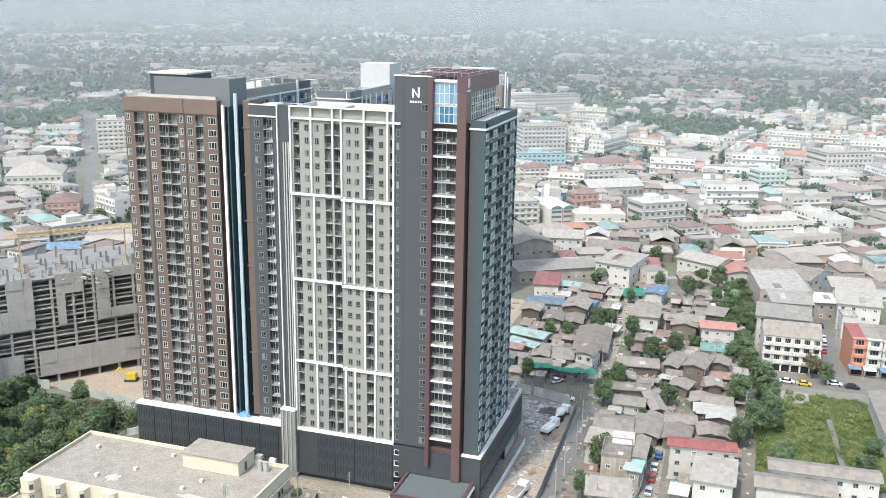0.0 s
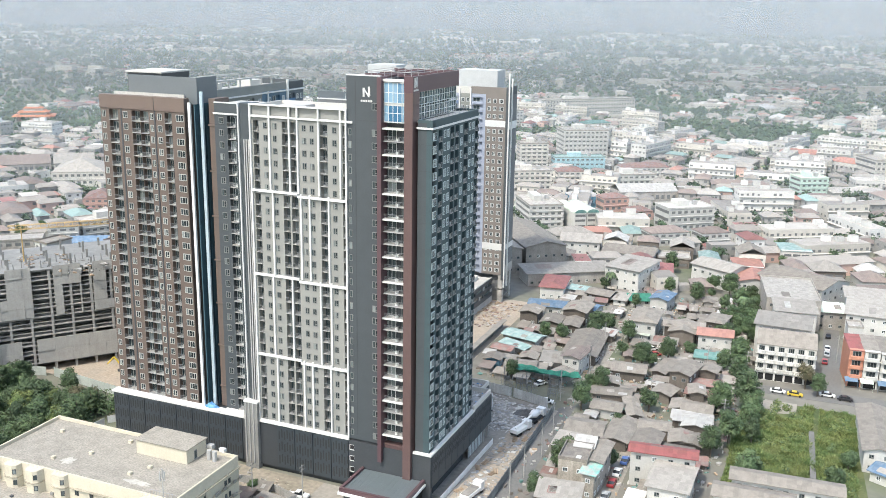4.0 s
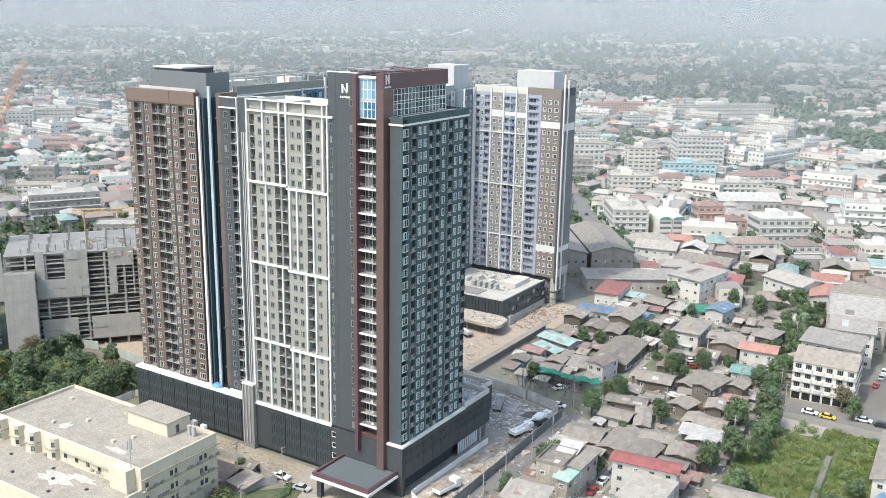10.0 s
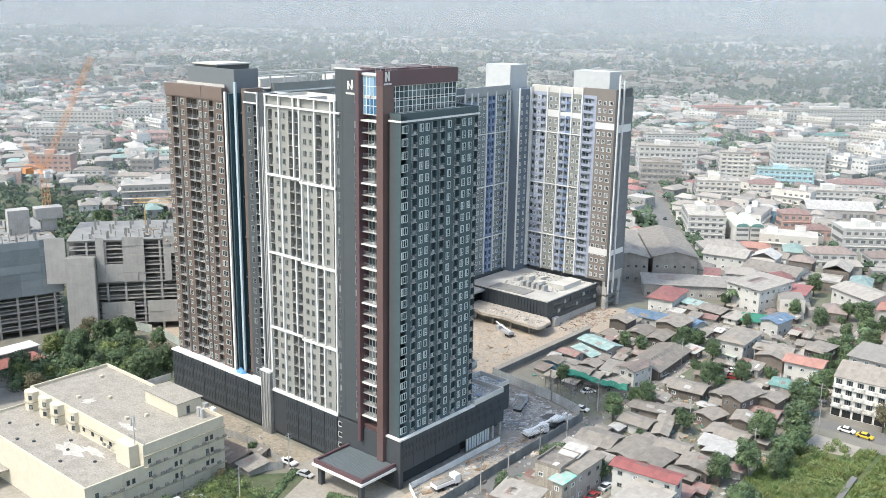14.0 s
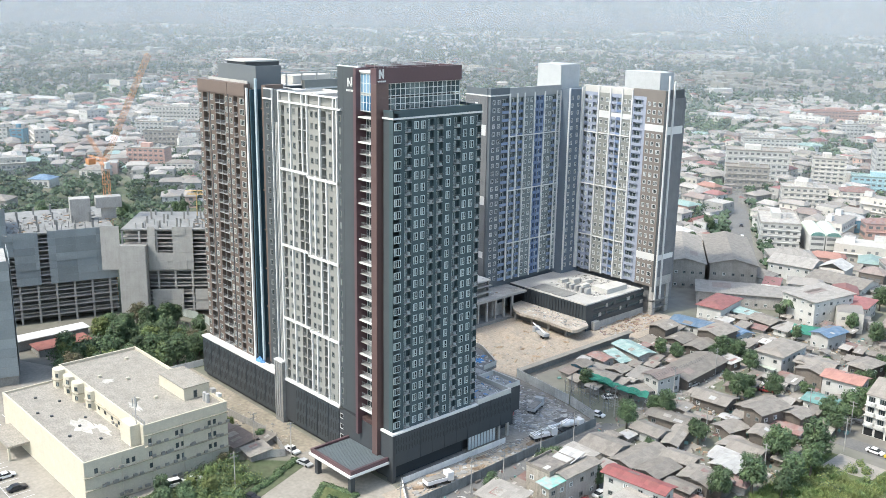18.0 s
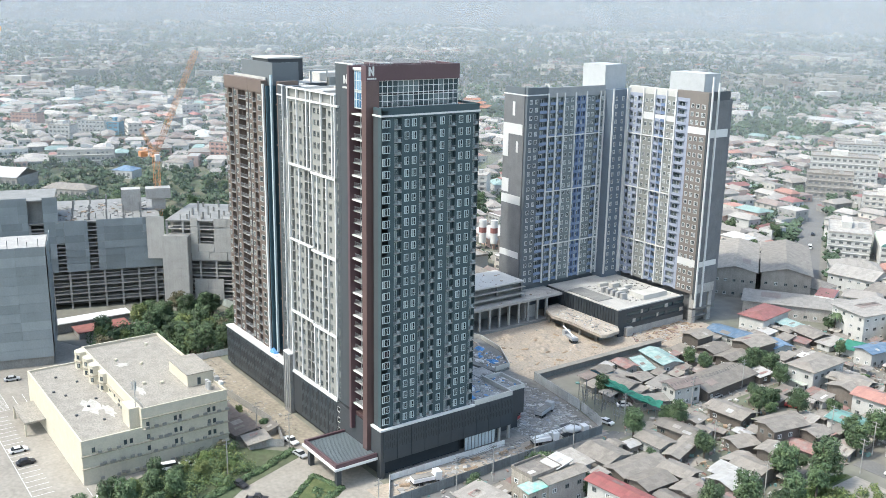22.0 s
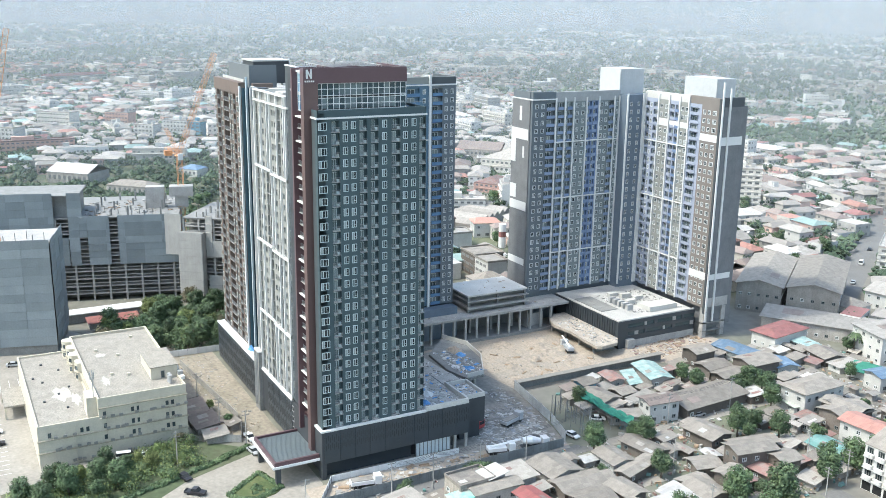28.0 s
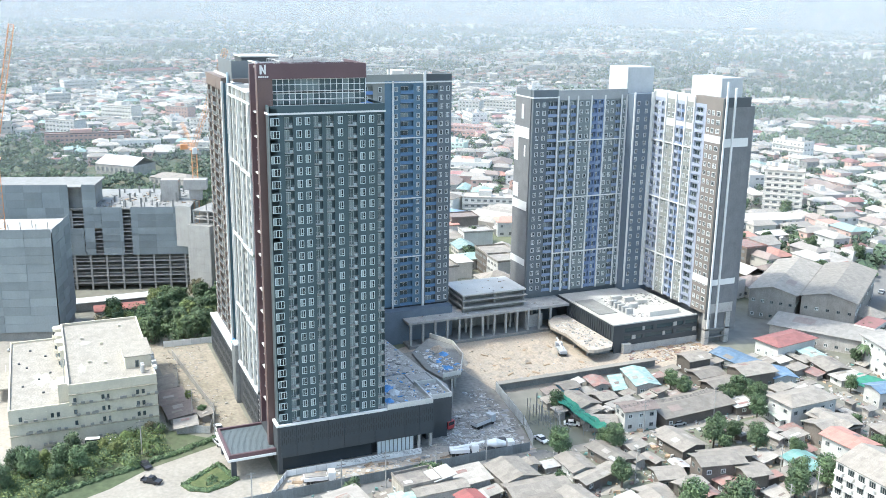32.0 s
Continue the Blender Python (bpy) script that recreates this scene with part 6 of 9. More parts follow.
for b in ((-128, 456, 20, 14, 30, 19, 7, W_CREAM, R_CONC, "cream seven-storey block with banded floors"),
          (-112, 512, 34, 24, 30, 23, 7, W_WHITE, R_CONC, "white seven-storey hospital block with grid windows"),
          (-104, 462, 36, 12, 30, 10, 3, W_CYAN, R_CYAN, "cyan-painted three-storey block before the hospital"),
          (-180, 438, 40, 18, 34, 20, 5, W_WHITE, R_PALE, "long white five-storey block with banded floors"),
          (-158, 402, 26, 14, 34, 15, 4, W_CONC, R_GREY, "grey four-storey block with open galleries"),
          (-108, 381, 25, 14, 33, 12, 4, W_CREAM, R_CONC, "cream four-storey block beside the avenue"),
          (-66, 284, 18, 30, 33, 12, 4, W_WHITE, R_CONC, "white four-storey house row with roof terraces"),
          (2, 308, 26, 16, 38, 12, 3, W_WHITE, R_WHITE, "plain white three-storey block with a flat white roof"),
          (-52, 411, 30, 13, 33, 9.5, 3, W_WHITE, R_CONC, "white three-storey block with gridded front"),
          (-222, 803, 120, 18, 44, 16, 4, W_CREAM, R_CONC, "very long cream four-storey block"),
          (-322, 820, 80, 14, 46, 10, 3, W_ROSE, R_SALM, "long rose-painted three-storey school block"),
          (-228, 706, 22, 14, 45, 13, 4, W_WHITE, R_CONC, "white four-storey block among trees"),
          (-248, 576, 46, 16, 40, 9, 3, W_WHITE, R_PALE, "low white three-storey block among trees"),
          (-466, 146, 27, 12, 40, 13, 4, W_ROSE, R_CONC, "rose and teal four-storey shophouse block"),
          (-548, 197, 47, 12, 46, 12, 3, W_CONC, R_PALE, "long grey-blue three-storey block"),
          (-682, 351, 22, 14, 46, 14, 4, W_WHITE, R_CONC, "white four-storey block on the canal road"),
          (-686, 380, 36, 14, 46, 13.5, 4, W_CREAM, R_CONC, "cream four-storey block on the canal road"),
          (-690, 272, 62, 12, 45, 14, 4, W_CREAM, R_CONC, "row of faded four-storey shophouses"),
          (-449, 234, 17, 10, 44, 9, 3, W_MINT, R_PALEG, "mint green three-storey block"),
          (-414, 188, 15, 14, 43, 11.5, 3, W_CONC, R_CONC, "bare grey three-storey cube of a house"),
          (-600, 215, 30, 14, 45, 13, 4, W_WHITE, R_PALE, "white four-storey block with a pale roof"),
          (-194, 317, 20, 14, 45, 25, 8, W_CREAM, R_CONC, "ivory eight-storey apartment block"),
          (-272, 219, 20, 15, 42, 13, 4, W_WHITE, R_CONC, "white four-storey block on the side street"), (-407, 397, 26, 16, 38, 25, 8, W_CREAM, R_CONC, "tall cream eight-storey block on the side street"),
          (-252, 162, 28, 12, 62, 9, 3, W_WHITE, R_CONC, "white three-storey block beside the factory"), (-613, 118, 10, 9, 45, 13, 4, W_BLUE, R_CONC, "blue-painted four-storey house among pale blocks"),
          (104, 520, 36, 26, 30, 15, 4, W_CREAM, R_CONC, "sand-coloured four-storey office block"),
          (60, 440, 18, 14, 30, 12, 4, W_MINT, R_PALEG, "mint green four-storey apartment block"),
          (-640, -40, 30, 14, 45, 13, 4, W_WHITE, R_CONC, "white four-storey town block"),
          (-730, 10, 34, 14, 45, 14, 4, W_CREAM, R_CONC, "cream four-storey town block")):
    farblock(*b)
farblock(-572, -42, 62, 10, 88, 9, 3, W_ROSE, R_RUST, "long rose-brown three-storey row behind the gardens")
farblock(-262, 118, 20, 12, 40, 8, 2, W_CONC, R_CONC, "bare grey two-storey block behind the parking structure")
farblock(-612, 72, 18, 12, 45, 13, 4, W_WHITE, R_CONC, "pale four-storey apartment block with balconies")
farblock(-634, 100, 24, 12, 45, 13, 4, W_WHITE, R_CONC, "white four-storey apartment block with arched front")
farblock(-714, 66, 24, 12, 45, 13, 4, W_ROSE, R_CONC, "rose four-storey apartment block")
temple = thing("pagoda_temple", "pagoda-like temple with three tiers of orange roofs", "temple", m=pose(-622, 498, 0, 0, 0, 40))
boxes("wall", temple, [W_ROSE], (-14, 14, -9, 9, 0, 7))
for k, (a, b, z) in enumerate(((19, 13, 7), (14, 9, 10.5), (9, 6, 14))):
    bm = bmesh.new()
    roof_shape(bm, a, b, z, "hip", 3.0)
    bmesh.ops.recalc_face_normals(bm, faces=bm.faces)
    part("roof", bm, mat("orange_tile_roof", (0.46, 0.19, 0.10), 0.7, var=0.15), temple)
    boxes("storey", temple, [W_CREAM], (-a * 0.6, a * 0.6, -b * 0.6, b * 0.6, z + 1.0, z + 3.5))
for b in ((-562, 275, 46, 9, 45, 7, 2, W_ROSE, R_RUST, "terrace of small houses with maroon roofs"), (-530, 275, 30, 9, 45, 5.5, 2, W_ROSE, R_RUST, "terrace of small houses with maroon roofs"),
          (-40, 341, 15, 11, 38, 8, 2, W_ROSE, R_RUST, "rose two-storey house with a maroon roof"), (-87, 411, 19, 12, 33, 9, 3, W_CREAM, R_RUST, "cream three-storey house with a maroon roof"),
          (-55, 459, 34, 13, 33, 7, 2, W_WHITE, R_RUST, "white two-storey hall with a maroon roof"), (-37, 369, 36, 18, 33, 7, 1, W_CONC, R_WHITE, "wide market hall with a white sheet roof"),
          (-60, 345, 17, 13, 33, 6.5, 1, W_BLUE, R_WHITE, "open shed with a white roof and blue gable"), (-139, 680, 28, 12, 45, 9, 3, W_CREAM, R_TEAL, "cream block with a green roof"),
          (23, 281, 15, 11, 38, 7, 2, W_WHITE, R_BROWN, "white two-storey house with a brown roof"), (0, 272, 20, 12, 38, 6.5, 2, W_WHITE, R_BROWN, "white two-storey house with a hipped brown roof"),
          (-432, 276, 34, 24, 45, 6, 1, W_CONC, R_BROWN, "wide brown-roofed warehouse among trees"), (-405, 300, 26, 24, 45, 6, 1, W_CONC, R_PALE, "wide pale-roofed warehouse among trees"), (-258, 146, 13, 12, 40, 9, 3, W_WHITE, R_GREY, "white three-storey house with a grey roof"), (-430, 66, 14, 12, 40, 5, 1, W_WHITE, R_BLUE, "house with a blue tiled roof among trees"), (-444, 104, 16, 12, 40, 5, 1, W_CREAM, R_GREY, "house with a steep dark roof among trees"), (-390, 14, 28, 13, 45, 5, 1, W_CONC, R_GREY, "long grey-roofed shed behind the parking structure"), (-440, -14, 30, 22, 45, 7, 1, W_CONC, R_WHITE, "pale-roofed warehouse behind the parking structure"), (-22, 325, 14, 11, 38, 5, 1, W_ROSE, R_RUST, "low house with a wide maroon roof"), (-430, 156, 20, 10, 43, 6, 2, W_CREAM, R_GREY, "grey-roofed two-storey house row"), (-395, 193, 19, 9, 43, 5.3, 2, W_CREAM, R_BROWN, "brown-roofed two-storey house row"),
          (-396, 166, 23, 9, 43, 5.3, 2, W_CREAM, R_GREY, "grey-roofed two-storey house row"), (-377, 136, 12, 10, 43, 4.5, 1, W_CREAM, R_GREY, "house with a hipped slate-grey roof"), (-41, 249, 20, 14, 40, 6, 2, W_WHITE, R_PALE, "pale-roofed house beside the avenue"),
          (38, 576, 32, 14, 0, 9, 1, W_WHITE, R_SALM, "temple hall with a red tiled roof"), (72, 552, 32, 14, -30, 9, 1, W_WHITE, R_SALM, "temple hall with a red tiled roof"), (-1215, 70, 90, 16, 110, 9, 2, W_WHITE, R_RED2, "long low school block with a red roof")):
    farblock(*b, "hip" if b[3] < 15 else "gable", "house" if b[2] < 25 else "town_block")
farblock(-368, 260, 32, 34, 34, 9, 2, W_CREAM, R_PALE, "wide assembly hall with a pale hipped roof", "hip", "town_hall")
farblock(-243, 142, 20, 11, 30, 4, 1, W_CONC, R_BLUE, "low workshop with a blue sheet roof", "gable", "workshop")
farblock(-303, 217, 17, 22, 33, 6, 2, W_ROSE, R_RUST, "two-storey house with a maroon roof", "hip", "house")
works = thing("factory_hall", "low factory hall under a row of pale saw-tooth roofs", "factory", m=pose(-226, 149, 0, 0, 0, 32))
PLOTS.append((-229, 172, 18, 24))
boxes("wall", works, [W_CONC], (0, 22, 0, 42, 0, 4.5))
for k in range(7):
    bm = bmesh.new()
    v = [bm.verts.new((x, y, z)) for x in (-0.3, 22.3) for y, z in ((6 * k, 4.5), (6 * k + 4.6, 6.6), (6 * k + 5.9, 4.5))]
    for q in ((0, 3, 4, 1), (1, 4, 5, 2), (0, 1, 2), (3, 5, 4), (0, 2, 5, 3)):
        bm.faces.new([v[i] for i in q])
    bmesh.ops.recalc_face_normals(bm, faces=bm.faces)
    part("roof", bm, R_PALE, works)
# shophouses under green arched roofs
for k in range(2):
    th = thing("arched_shophouse", "white shophouse under a pale green barrel roof", "building", "arched shophouses", m=pose(-41 + k * 5.6, 292 + k * 4.2, 0, 0, 0, 37))
    PLOTS.append((-45 + k * 5.6, 300 + k * 4.2, 9, 14))
    boxes("wall", th, [W_WHITE], (-3.3, 3.3, 0, 26, 0, 9))
    bm = bmesh.new()
    arc = [(3.5 * math.cos(i * math.pi / 8), 9 + 2.0 * math.sin(i * math.pi / 8)) for i in range(9)]
    a, b = [bm.verts.new((x, -0.3, z)) for x, z in arc], [bm.verts.new((x, 26.3, z)) for x, z in arc]
    bm.faces.new(a[::-1]), bm.faces.new(b), bm.faces.new((a[0], a[-1], b[-1], b[0]))
    for i in range(8):
        bm.faces.new((a[i], a[i + 1], b[i + 1], b[i]))
    bmesh.ops.recalc_face_normals(bm, faces=bm.faces)
    part("roof", bm, R_PALEG, th)
    bm = bmesh.new()
    arc = [(3.2 * math.cos(i * math.pi / 8), 9.1 + 1.75 * math.sin(i * math.pi / 8)) for i in range(9)]
    bm.faces.new([bm.verts.new((x, -0.34, z)) for x, z in arc])
    part("gable_glass", bm, R_TEAL, th)
    for z in (2, 5, 7.6):
        boxes("window", th, [TOWNGLASS], (-2.8, 2.8, -0.05, 0.1, z - 0.6, z + 0.6))
# batching silos seen between the two towers
silo = thing("cement_silo", "white cement silo with red and green bands", "silo", "cement silos", m=pose(-163, 157, 0))
bm = bmesh.new()
rod(bm, (0, 0, 3), (0, 0, 14), 1.7, 14)
part("drum", bm, WHITE, silo)
bm = bmesh.new()
rod(bm, (0, 0, 8), (0, 0, 10.5), 1.74, 14)
part("band", bm, R_RED, silo)
bm = bmesh.new()
for i in range(4):
    rod(bm, (1.3 * math.cos(i * 1.57), 1.3 * math.sin(i * 1.57), 0), (1.3 * math.cos(i * 1.57), 1.3 * math.sin(i * 1.57), 3.2), 0.12, 6)
part("leg", bm, RAIL, silo)
copy_thing(silo, pose(-159, 160.5, 0))
copy_thing(silo, pose(-167, 153.5, 0))
for (x0, y0), (x1, y1) in (((-178, 128), (-140, 150)), ((-140, 150), (-112, 172))):
    d = Vector((x1 - x0, y1 - y0, 0))
    boxes("site_hoarding", None, [PARA], (0, d.length, 0, 0.2, 0, 4.0), m=pose(x0, y0, 0, 0, 0, math.degrees(math.atan2(d.y, d.x))))
for o in [o for o in scene.objects if o.name.startswith("site_hoarding")]:
    tagged(o, "tall pale hoarding round the building site", "fence", "site hoardings")

# lean-tos and small houses that fill the gaps between the plots
frng = random.Random(17)
LANES = ((11.5, 18.4, -40, 170), (34.8, 39.6, -5, 76), (60, 112, 36, 112), (80, 89, 100, 200))
made = 0
for k in range(9000):
    x, y = frng.uniform(-22, 62), frng.uniform(4, 190)
    if x < 12 and y < 79 or x < -20 + 0 * y or y < 100 and x > 58 or x < -4 and y > 182:
        continue
    a, b = frng.uniform(1.3, 2.8), frng.uniform(1.3, 3.0)
    if any(l[0] - a < x < l[1] + a and l[2] - b < y < l[3] + b for l in LANES):
        continue
    if any(abs(x - q[0]) < (a + q[2]) * 0.9 and abs(y - q[1]) < (b + q[3]) * 0.9 for q in PLOTS):
        continue
    if made >= 120:
        break
    if frng.random() < 0.12:
        PLOTS.append((x, y, 1.5, 1.5))
        continue
    house(x, y, 2 * a, 2 * b, frng.uniform(-4, 9), frng.choice((2.4, 2.8, 3.2, 3.4)), frng.choice(("shed", "shed", "gable")), frng.choice((R_GREY, R_GREY, R_GREY, R_PALE, R_PALE, R_RUST, R_BROWN, R_WHITE)), frng.choice((W_WOOD, W_CONC, W_CONC)), -1)
    made += 1

# ---- trees ----
LEAF = mat("tree_leaves", (0.068, 0.113, 0.052), 0.65, var=0.35, s1=0.5, s2=2.5, rand=0.25, tint=(0.098, 0.145, 0.064), island=0.3)
LEAFY = mat("yellow_green_leaves", (0.19, 0.225, 0.075), 0.7, var=0.3, s1=0.25, s2=2.5, rand=0.15, tint=(0.125, 0.175, 0.058), island=0.4)
LEAFB = mat("bare_brown_twigs", (0.16, 0.14, 0.085), 0.85, var=0.3, s1=0.6, s2=2.5, tint=(0.10, 0.10, 0.055))
BARK = mat("tree_bark", (0.12, 0.10, 0.08), 0.9, var=0.25)


def leaf_cloud(name, mats, lobes, count, size, seed, flat=0.75):
    """Leaves as small bent cards strewn over and through overlapping lobes (x, y, z, radius)."""
    r = np.random.RandomState(seed)
    L = np.array(lobes)
    k = r.choice(len(L), count, p=L[:, 3] ** 2 / (L[:, 3] ** 2).sum())
    d = r.normal(size=(count, 3))
    d /= np.linalg.norm(d, axis=1)[:, None]
    rad = L[k, 3] * (0.5 + 0.62 * r.rand(count) ** 0.7) * (1 + 0.18 * np.sin(7 * d[:, 0] + 5 * d[:, 1] + k))
    c = L[k, :3] + d * rad[:, None] * np.array((1, 1, flat))
    n = d + 0.4 * r.normal(size=(count, 3)) + np.array((0, 0, 0.35))
    n /= np.linalg.norm(n, axis=1)[:, None]
    u = np.cross(n, r.normal(size=(count, 3)))
    u /= np.linalg.norm(u, axis=1)[:, None]
    v = np.cross(n, u)
    s = size * (0.6 + 0.8 * r.rand(count))[:, None]
    vs = np.stack((c - u * s, c + u * s * 0.8 - v * s * 0.7, c + u * s * 0.6 + v * s * 0.9), 1).reshape(-1, 3)
    me = bpy.data.meshes.new(name)
    tri = np.arange(count)[:, None] * 3 + (0, 1, 2)
    me.from_pydata(vs.tolist(), [], tri.tolist())
    for m in mats:
        me.materials.append(m)
    return me


def trunk_mesh(h, spread, seed):
    r = random.Random(seed)
    bm = bmesh.new()
    rod(bm, (0, 0, 0), (0, 0, h * 0.5), 0.24, 7, 0, 0.16)
    for i in range(5):
        a = i * 1.26 + r.random()
        rod(bm, (0, 0, h * (0.35 + 0.04 * i)), (spread * math.cos(a), spread * math.sin(a), h * (0.6 + 0.25 * r.random())), 0.11, 5, 0, 0.04)
    return done("trunk", bm, [BARK])


KINDS = []
for k, (h, w, m) in enumerate(((8, 3.4, LEAF), (9, 3.0, LEAF), (6.5, 3.0, LEAF), (7, 3.2, LEAFY), (7.5, 3.2, LEAFB))):
    r = random.Random(40 + k)
    lobes = [(w * 0.55 * math.cos(i * 0.9) * (0.4 + 0.6 * r.random()), w * 0.55 * math.sin(i * 0.9) * (0.4 + 0.6 * r.random()), h * (0.36 + 0.48 * r.random()), w * (0.18 + 0.2 * r.random())) for i in range(22)]
    lobes.append((0, 0, h * 0.56, w * 0.66))
    KINDS.append((leaf_cloud("crown", [m], lobes, 4300 if k < 4 else 2100, 0.18, 60 + k), trunk_mesh(h, w * 0.5, 80 + k), h, w))
NAMES = ("broad dark green tree with a rounded uneven crown", "tall dark green tree with a loose crown", "low bushy green tree between houses", "yellow-green leafy young tree", "half-bare brown twiggy tree")


def tree(x, y, k=0, s=1.0):
    th = thing("tree", NAMES[k], "tree", m=pose(x, y, 0, 0, 0, (x * 37 + y * 91) % 360) @ Matrix.Diagonal((s, s, s, 1)))
    part("trunk", KINDS[k][1], None, th)
    part("crown", KINDS[k][0], None, th)


for x, y, k, s in ((18.8, 67, 0, 1.1), (36.8, 74, 2, 1.1), (19, 130, 0, 1.0), (62, 87.4, 0, 1.5), (60.5, 60, 1, 1.3), (57, 52, 0, 1.1), (66.8, 40, 1, 1.1), (77.5, 111.5, 4, 1.1), (81.2, 107, 0, 0.9), (7, 129, 2, 1.0),
                   (10.4, 138.1, 0, 0.9), (48.1, 143, 2, 1.0), (57.2, 150, 0, 1.1), (57, 160, 1, 1.1), (56, 172, 0, 1.2), (50, 185, 1, 1.1), (45, 200, 0, 1.3), (38, 205, 2, 1.2), (17, 228, 0, 1.2), (-8.4, 121, 0, 0.8),
                   (-2, 121, 2, 1.0), (56, 80, 0, 1.3), (28, 108, 0, 1.1), (35, 116, 0, 1.1), (27, 115, 2, 1.0), (41, 124, 2, 0.9), (56, 128, 0, 1.0), (57, 118, 0, 1.2), (58, 108, 0, 1.1), (34, 186, 0, 1.1), (65, 80, 1, 1.1), (64.5, 71, 0, 1.1), (66, 64, 1, 0.9), (90, 58, 2, 0.9), (87, 46, 2, 1.0), (68, 45, 2, 1.0), (53, 113, 1, 1.0), (50, 165, 0, 1.0), (54, 194, 1, 1.0)):
    tree(x, y, k, s * 1.1)
for x, y, k, s in ((-23, -36, 3, 0.8), (-27, -46, 0, 0.9), (-20, -49, 0, 1.0), (-17, -56, 0, 1.2), (-23, -53, 3, 0.8), (-28, -33, 3, 0.7), (-33, -27, 4, 0.6), (-17, -45, 0, 1.0), (-24, -42, 2, 0.9), (-12, -62, 0, 1.1), (-52, -14, 3, 0.5), (-40, -12, 2, 0.6),
                   (-16, -66, 0, 1.1), (-20, -59, 1, 1.1), (-14, -50, 2, 0.9), (-22, -29, 3, 0.5), (-27, -39, 3, 0.6)):
    tree(x, y, k, s)
for i in range(64):
    r = random.Random(300 + i)
    x, y = -145 + 45 * r.random(), -33 + 48 * r.random()
    if x < -135 and y < -13 or x < -126 and y < -38 or x > -102 and y < -16:
        continue
    tree(x, y, (0, 1, 0, 2, 3, 0)[i % 6] if i % 9 else 4, 0.95 + 0.45 * r.random())
for i in range(60):
    r = random.Random(500 + i)
    a, d = radians(20 + 75 * r.random()), 190 + 130 * r.random()
    x, y = -d * math.sin(a) * 1.1, d * math.cos(a) + 60
    if x < -185 or y > 175:
        tree(x, y, (0, 1, 2)[i % 3], 0.9 + 0.5 * r.random())
for i, (x, y) in enumerate(((-1.5, 190), (52, 178), (-196, 30), (-205, 20), (-190, 48), (-212, 35), (-200, -10))):
    th = thing("palm_tree", "tall palm with a crown of drooping fronds", "palm", "palm trees", m=pose(x, y, 0, 0, 0, i * 50))
    bm = bmesh.new()
    rod(bm, (0, 0, 0), (0.3, 0, 7.5), 0.22, 7, 0, 0.14)
    part("trunk", bm, BARK, th)
    bm = bmesh.new()
    for f in range(14):
        a, el = f * 0.45, 0.5 * ((f * 7) % 5) / 5
        d = Vector((math.cos(a), math.sin(a), 0))
        s = Vector((-d.y, d.x, 0))
        prev = None
        for j in range(6):
            p = Vector((0.3, 0, 7.5)) + d * (j * 0.62) + Vector((0, 0, j * 0.45 * (0.4 + el) - 0.14 * j * j))
            w = 0.42 * math.sin(0.5 + j * 0.48) + 0.05
            row = (bm.verts.new(p + s * w - Vector((0, 0, w * 0.5))), bm.verts.new(p), bm.verts.new(p - s * w - Vector((0, 0, w * 0.5))))
            if prev:
                bm.faces.new((prev[0], prev[1], row[1], row[0]))
                bm.faces.new((prev[1], prev[2], row[2], row[1]))
            prev = row
    part("fronds", bm, LEAF, th)

for i in range(60):
    r = random.Random(1300 + i)
    x, y = (46 + 13 * r.random(), 104 + 100 * r.random()) if i < 24 else (-10 + 66 * r.random(), 8 + 190 * r.random())
    if not (x < 18 and y < 80) and all(abs(x - q[0]) > q[2] - 0.5 or abs(y - q[1]) > q[3] - 0.5 for q in PLOTS):
        tree(x, y, (0, 2, 1, 2)[i % 4], 0.7 + 0.5 * r.random())
for x, y, w, d, r, rm in ((-33.0, -17.5, 6, 6, -6, R_PALE), (-42, -18, 9, 7, 3, R_BROWN), (-52, -18.6, 10, 6.5, -3, R_BROWN), (-63, -19, 10, 6, 2, R_GREY), (-38, -11.8, 5, 3.6, 10, R_GREY)):
    house(x, y, w, d, r, 2.8, "shed", rm, W_CONC, -1)
# overgrown plot, hedges
patch("ground_plot", "overgrown grassy plot between houses", LAWN, 0.05, (61, 37), (95, 40), (91, 97), (62, 97))
r = np.random.RandomState(3)
lob = [(62 + 29 * r.rand(), 42 + 54 * r.rand(), 0.4 + 0.4 * r.rand(), 0.7 + 1.1 * r.rand()) for _ in range(90)]
lob = [b for b in lob if abs(b[0] - 81.5) > 1.8 + b[3] * 0.5]
gr_n = 110000
gp = np.stack((r.uniform(61.5, 92, gr_n), r.uniform(39, 96, gr_n)), 1)
gp = gp[(np.abs(gp[:, 0] - 81.5) > 0.9) & ~((gp[:, 0] > 63) & (gp[:, 0] < 77) & (gp[:, 1] > 86))]
gh = np.array([0.7 + 0.9 * noise.noise(Vector((x / 5, y / 5, 0.3))) + 0.6 * noise.noise(Vector((x / 1.6, y / 1.6, 4.0))) for x, y in gp]).clip(0.2, 2.6) * (0.6 + 0.6 * r.rand(len(gp)))
ga = r.rand(len(gp)) * 6.2832
gu = np.stack((np.cos(ga), np.sin(ga), 0 * ga), 1) * 0.16
gl = np.stack((r.normal(size=len(gp)) * 0.55, r.normal(size=len(gp)) * 0.55, np.ones(len(gp))), 1) * gh[:, None]
g0 = np.concatenate((gp, np.zeros((len(gp), 1))), 1) + gl * 0.25
me = bpy.data.meshes.new("tall_grass")
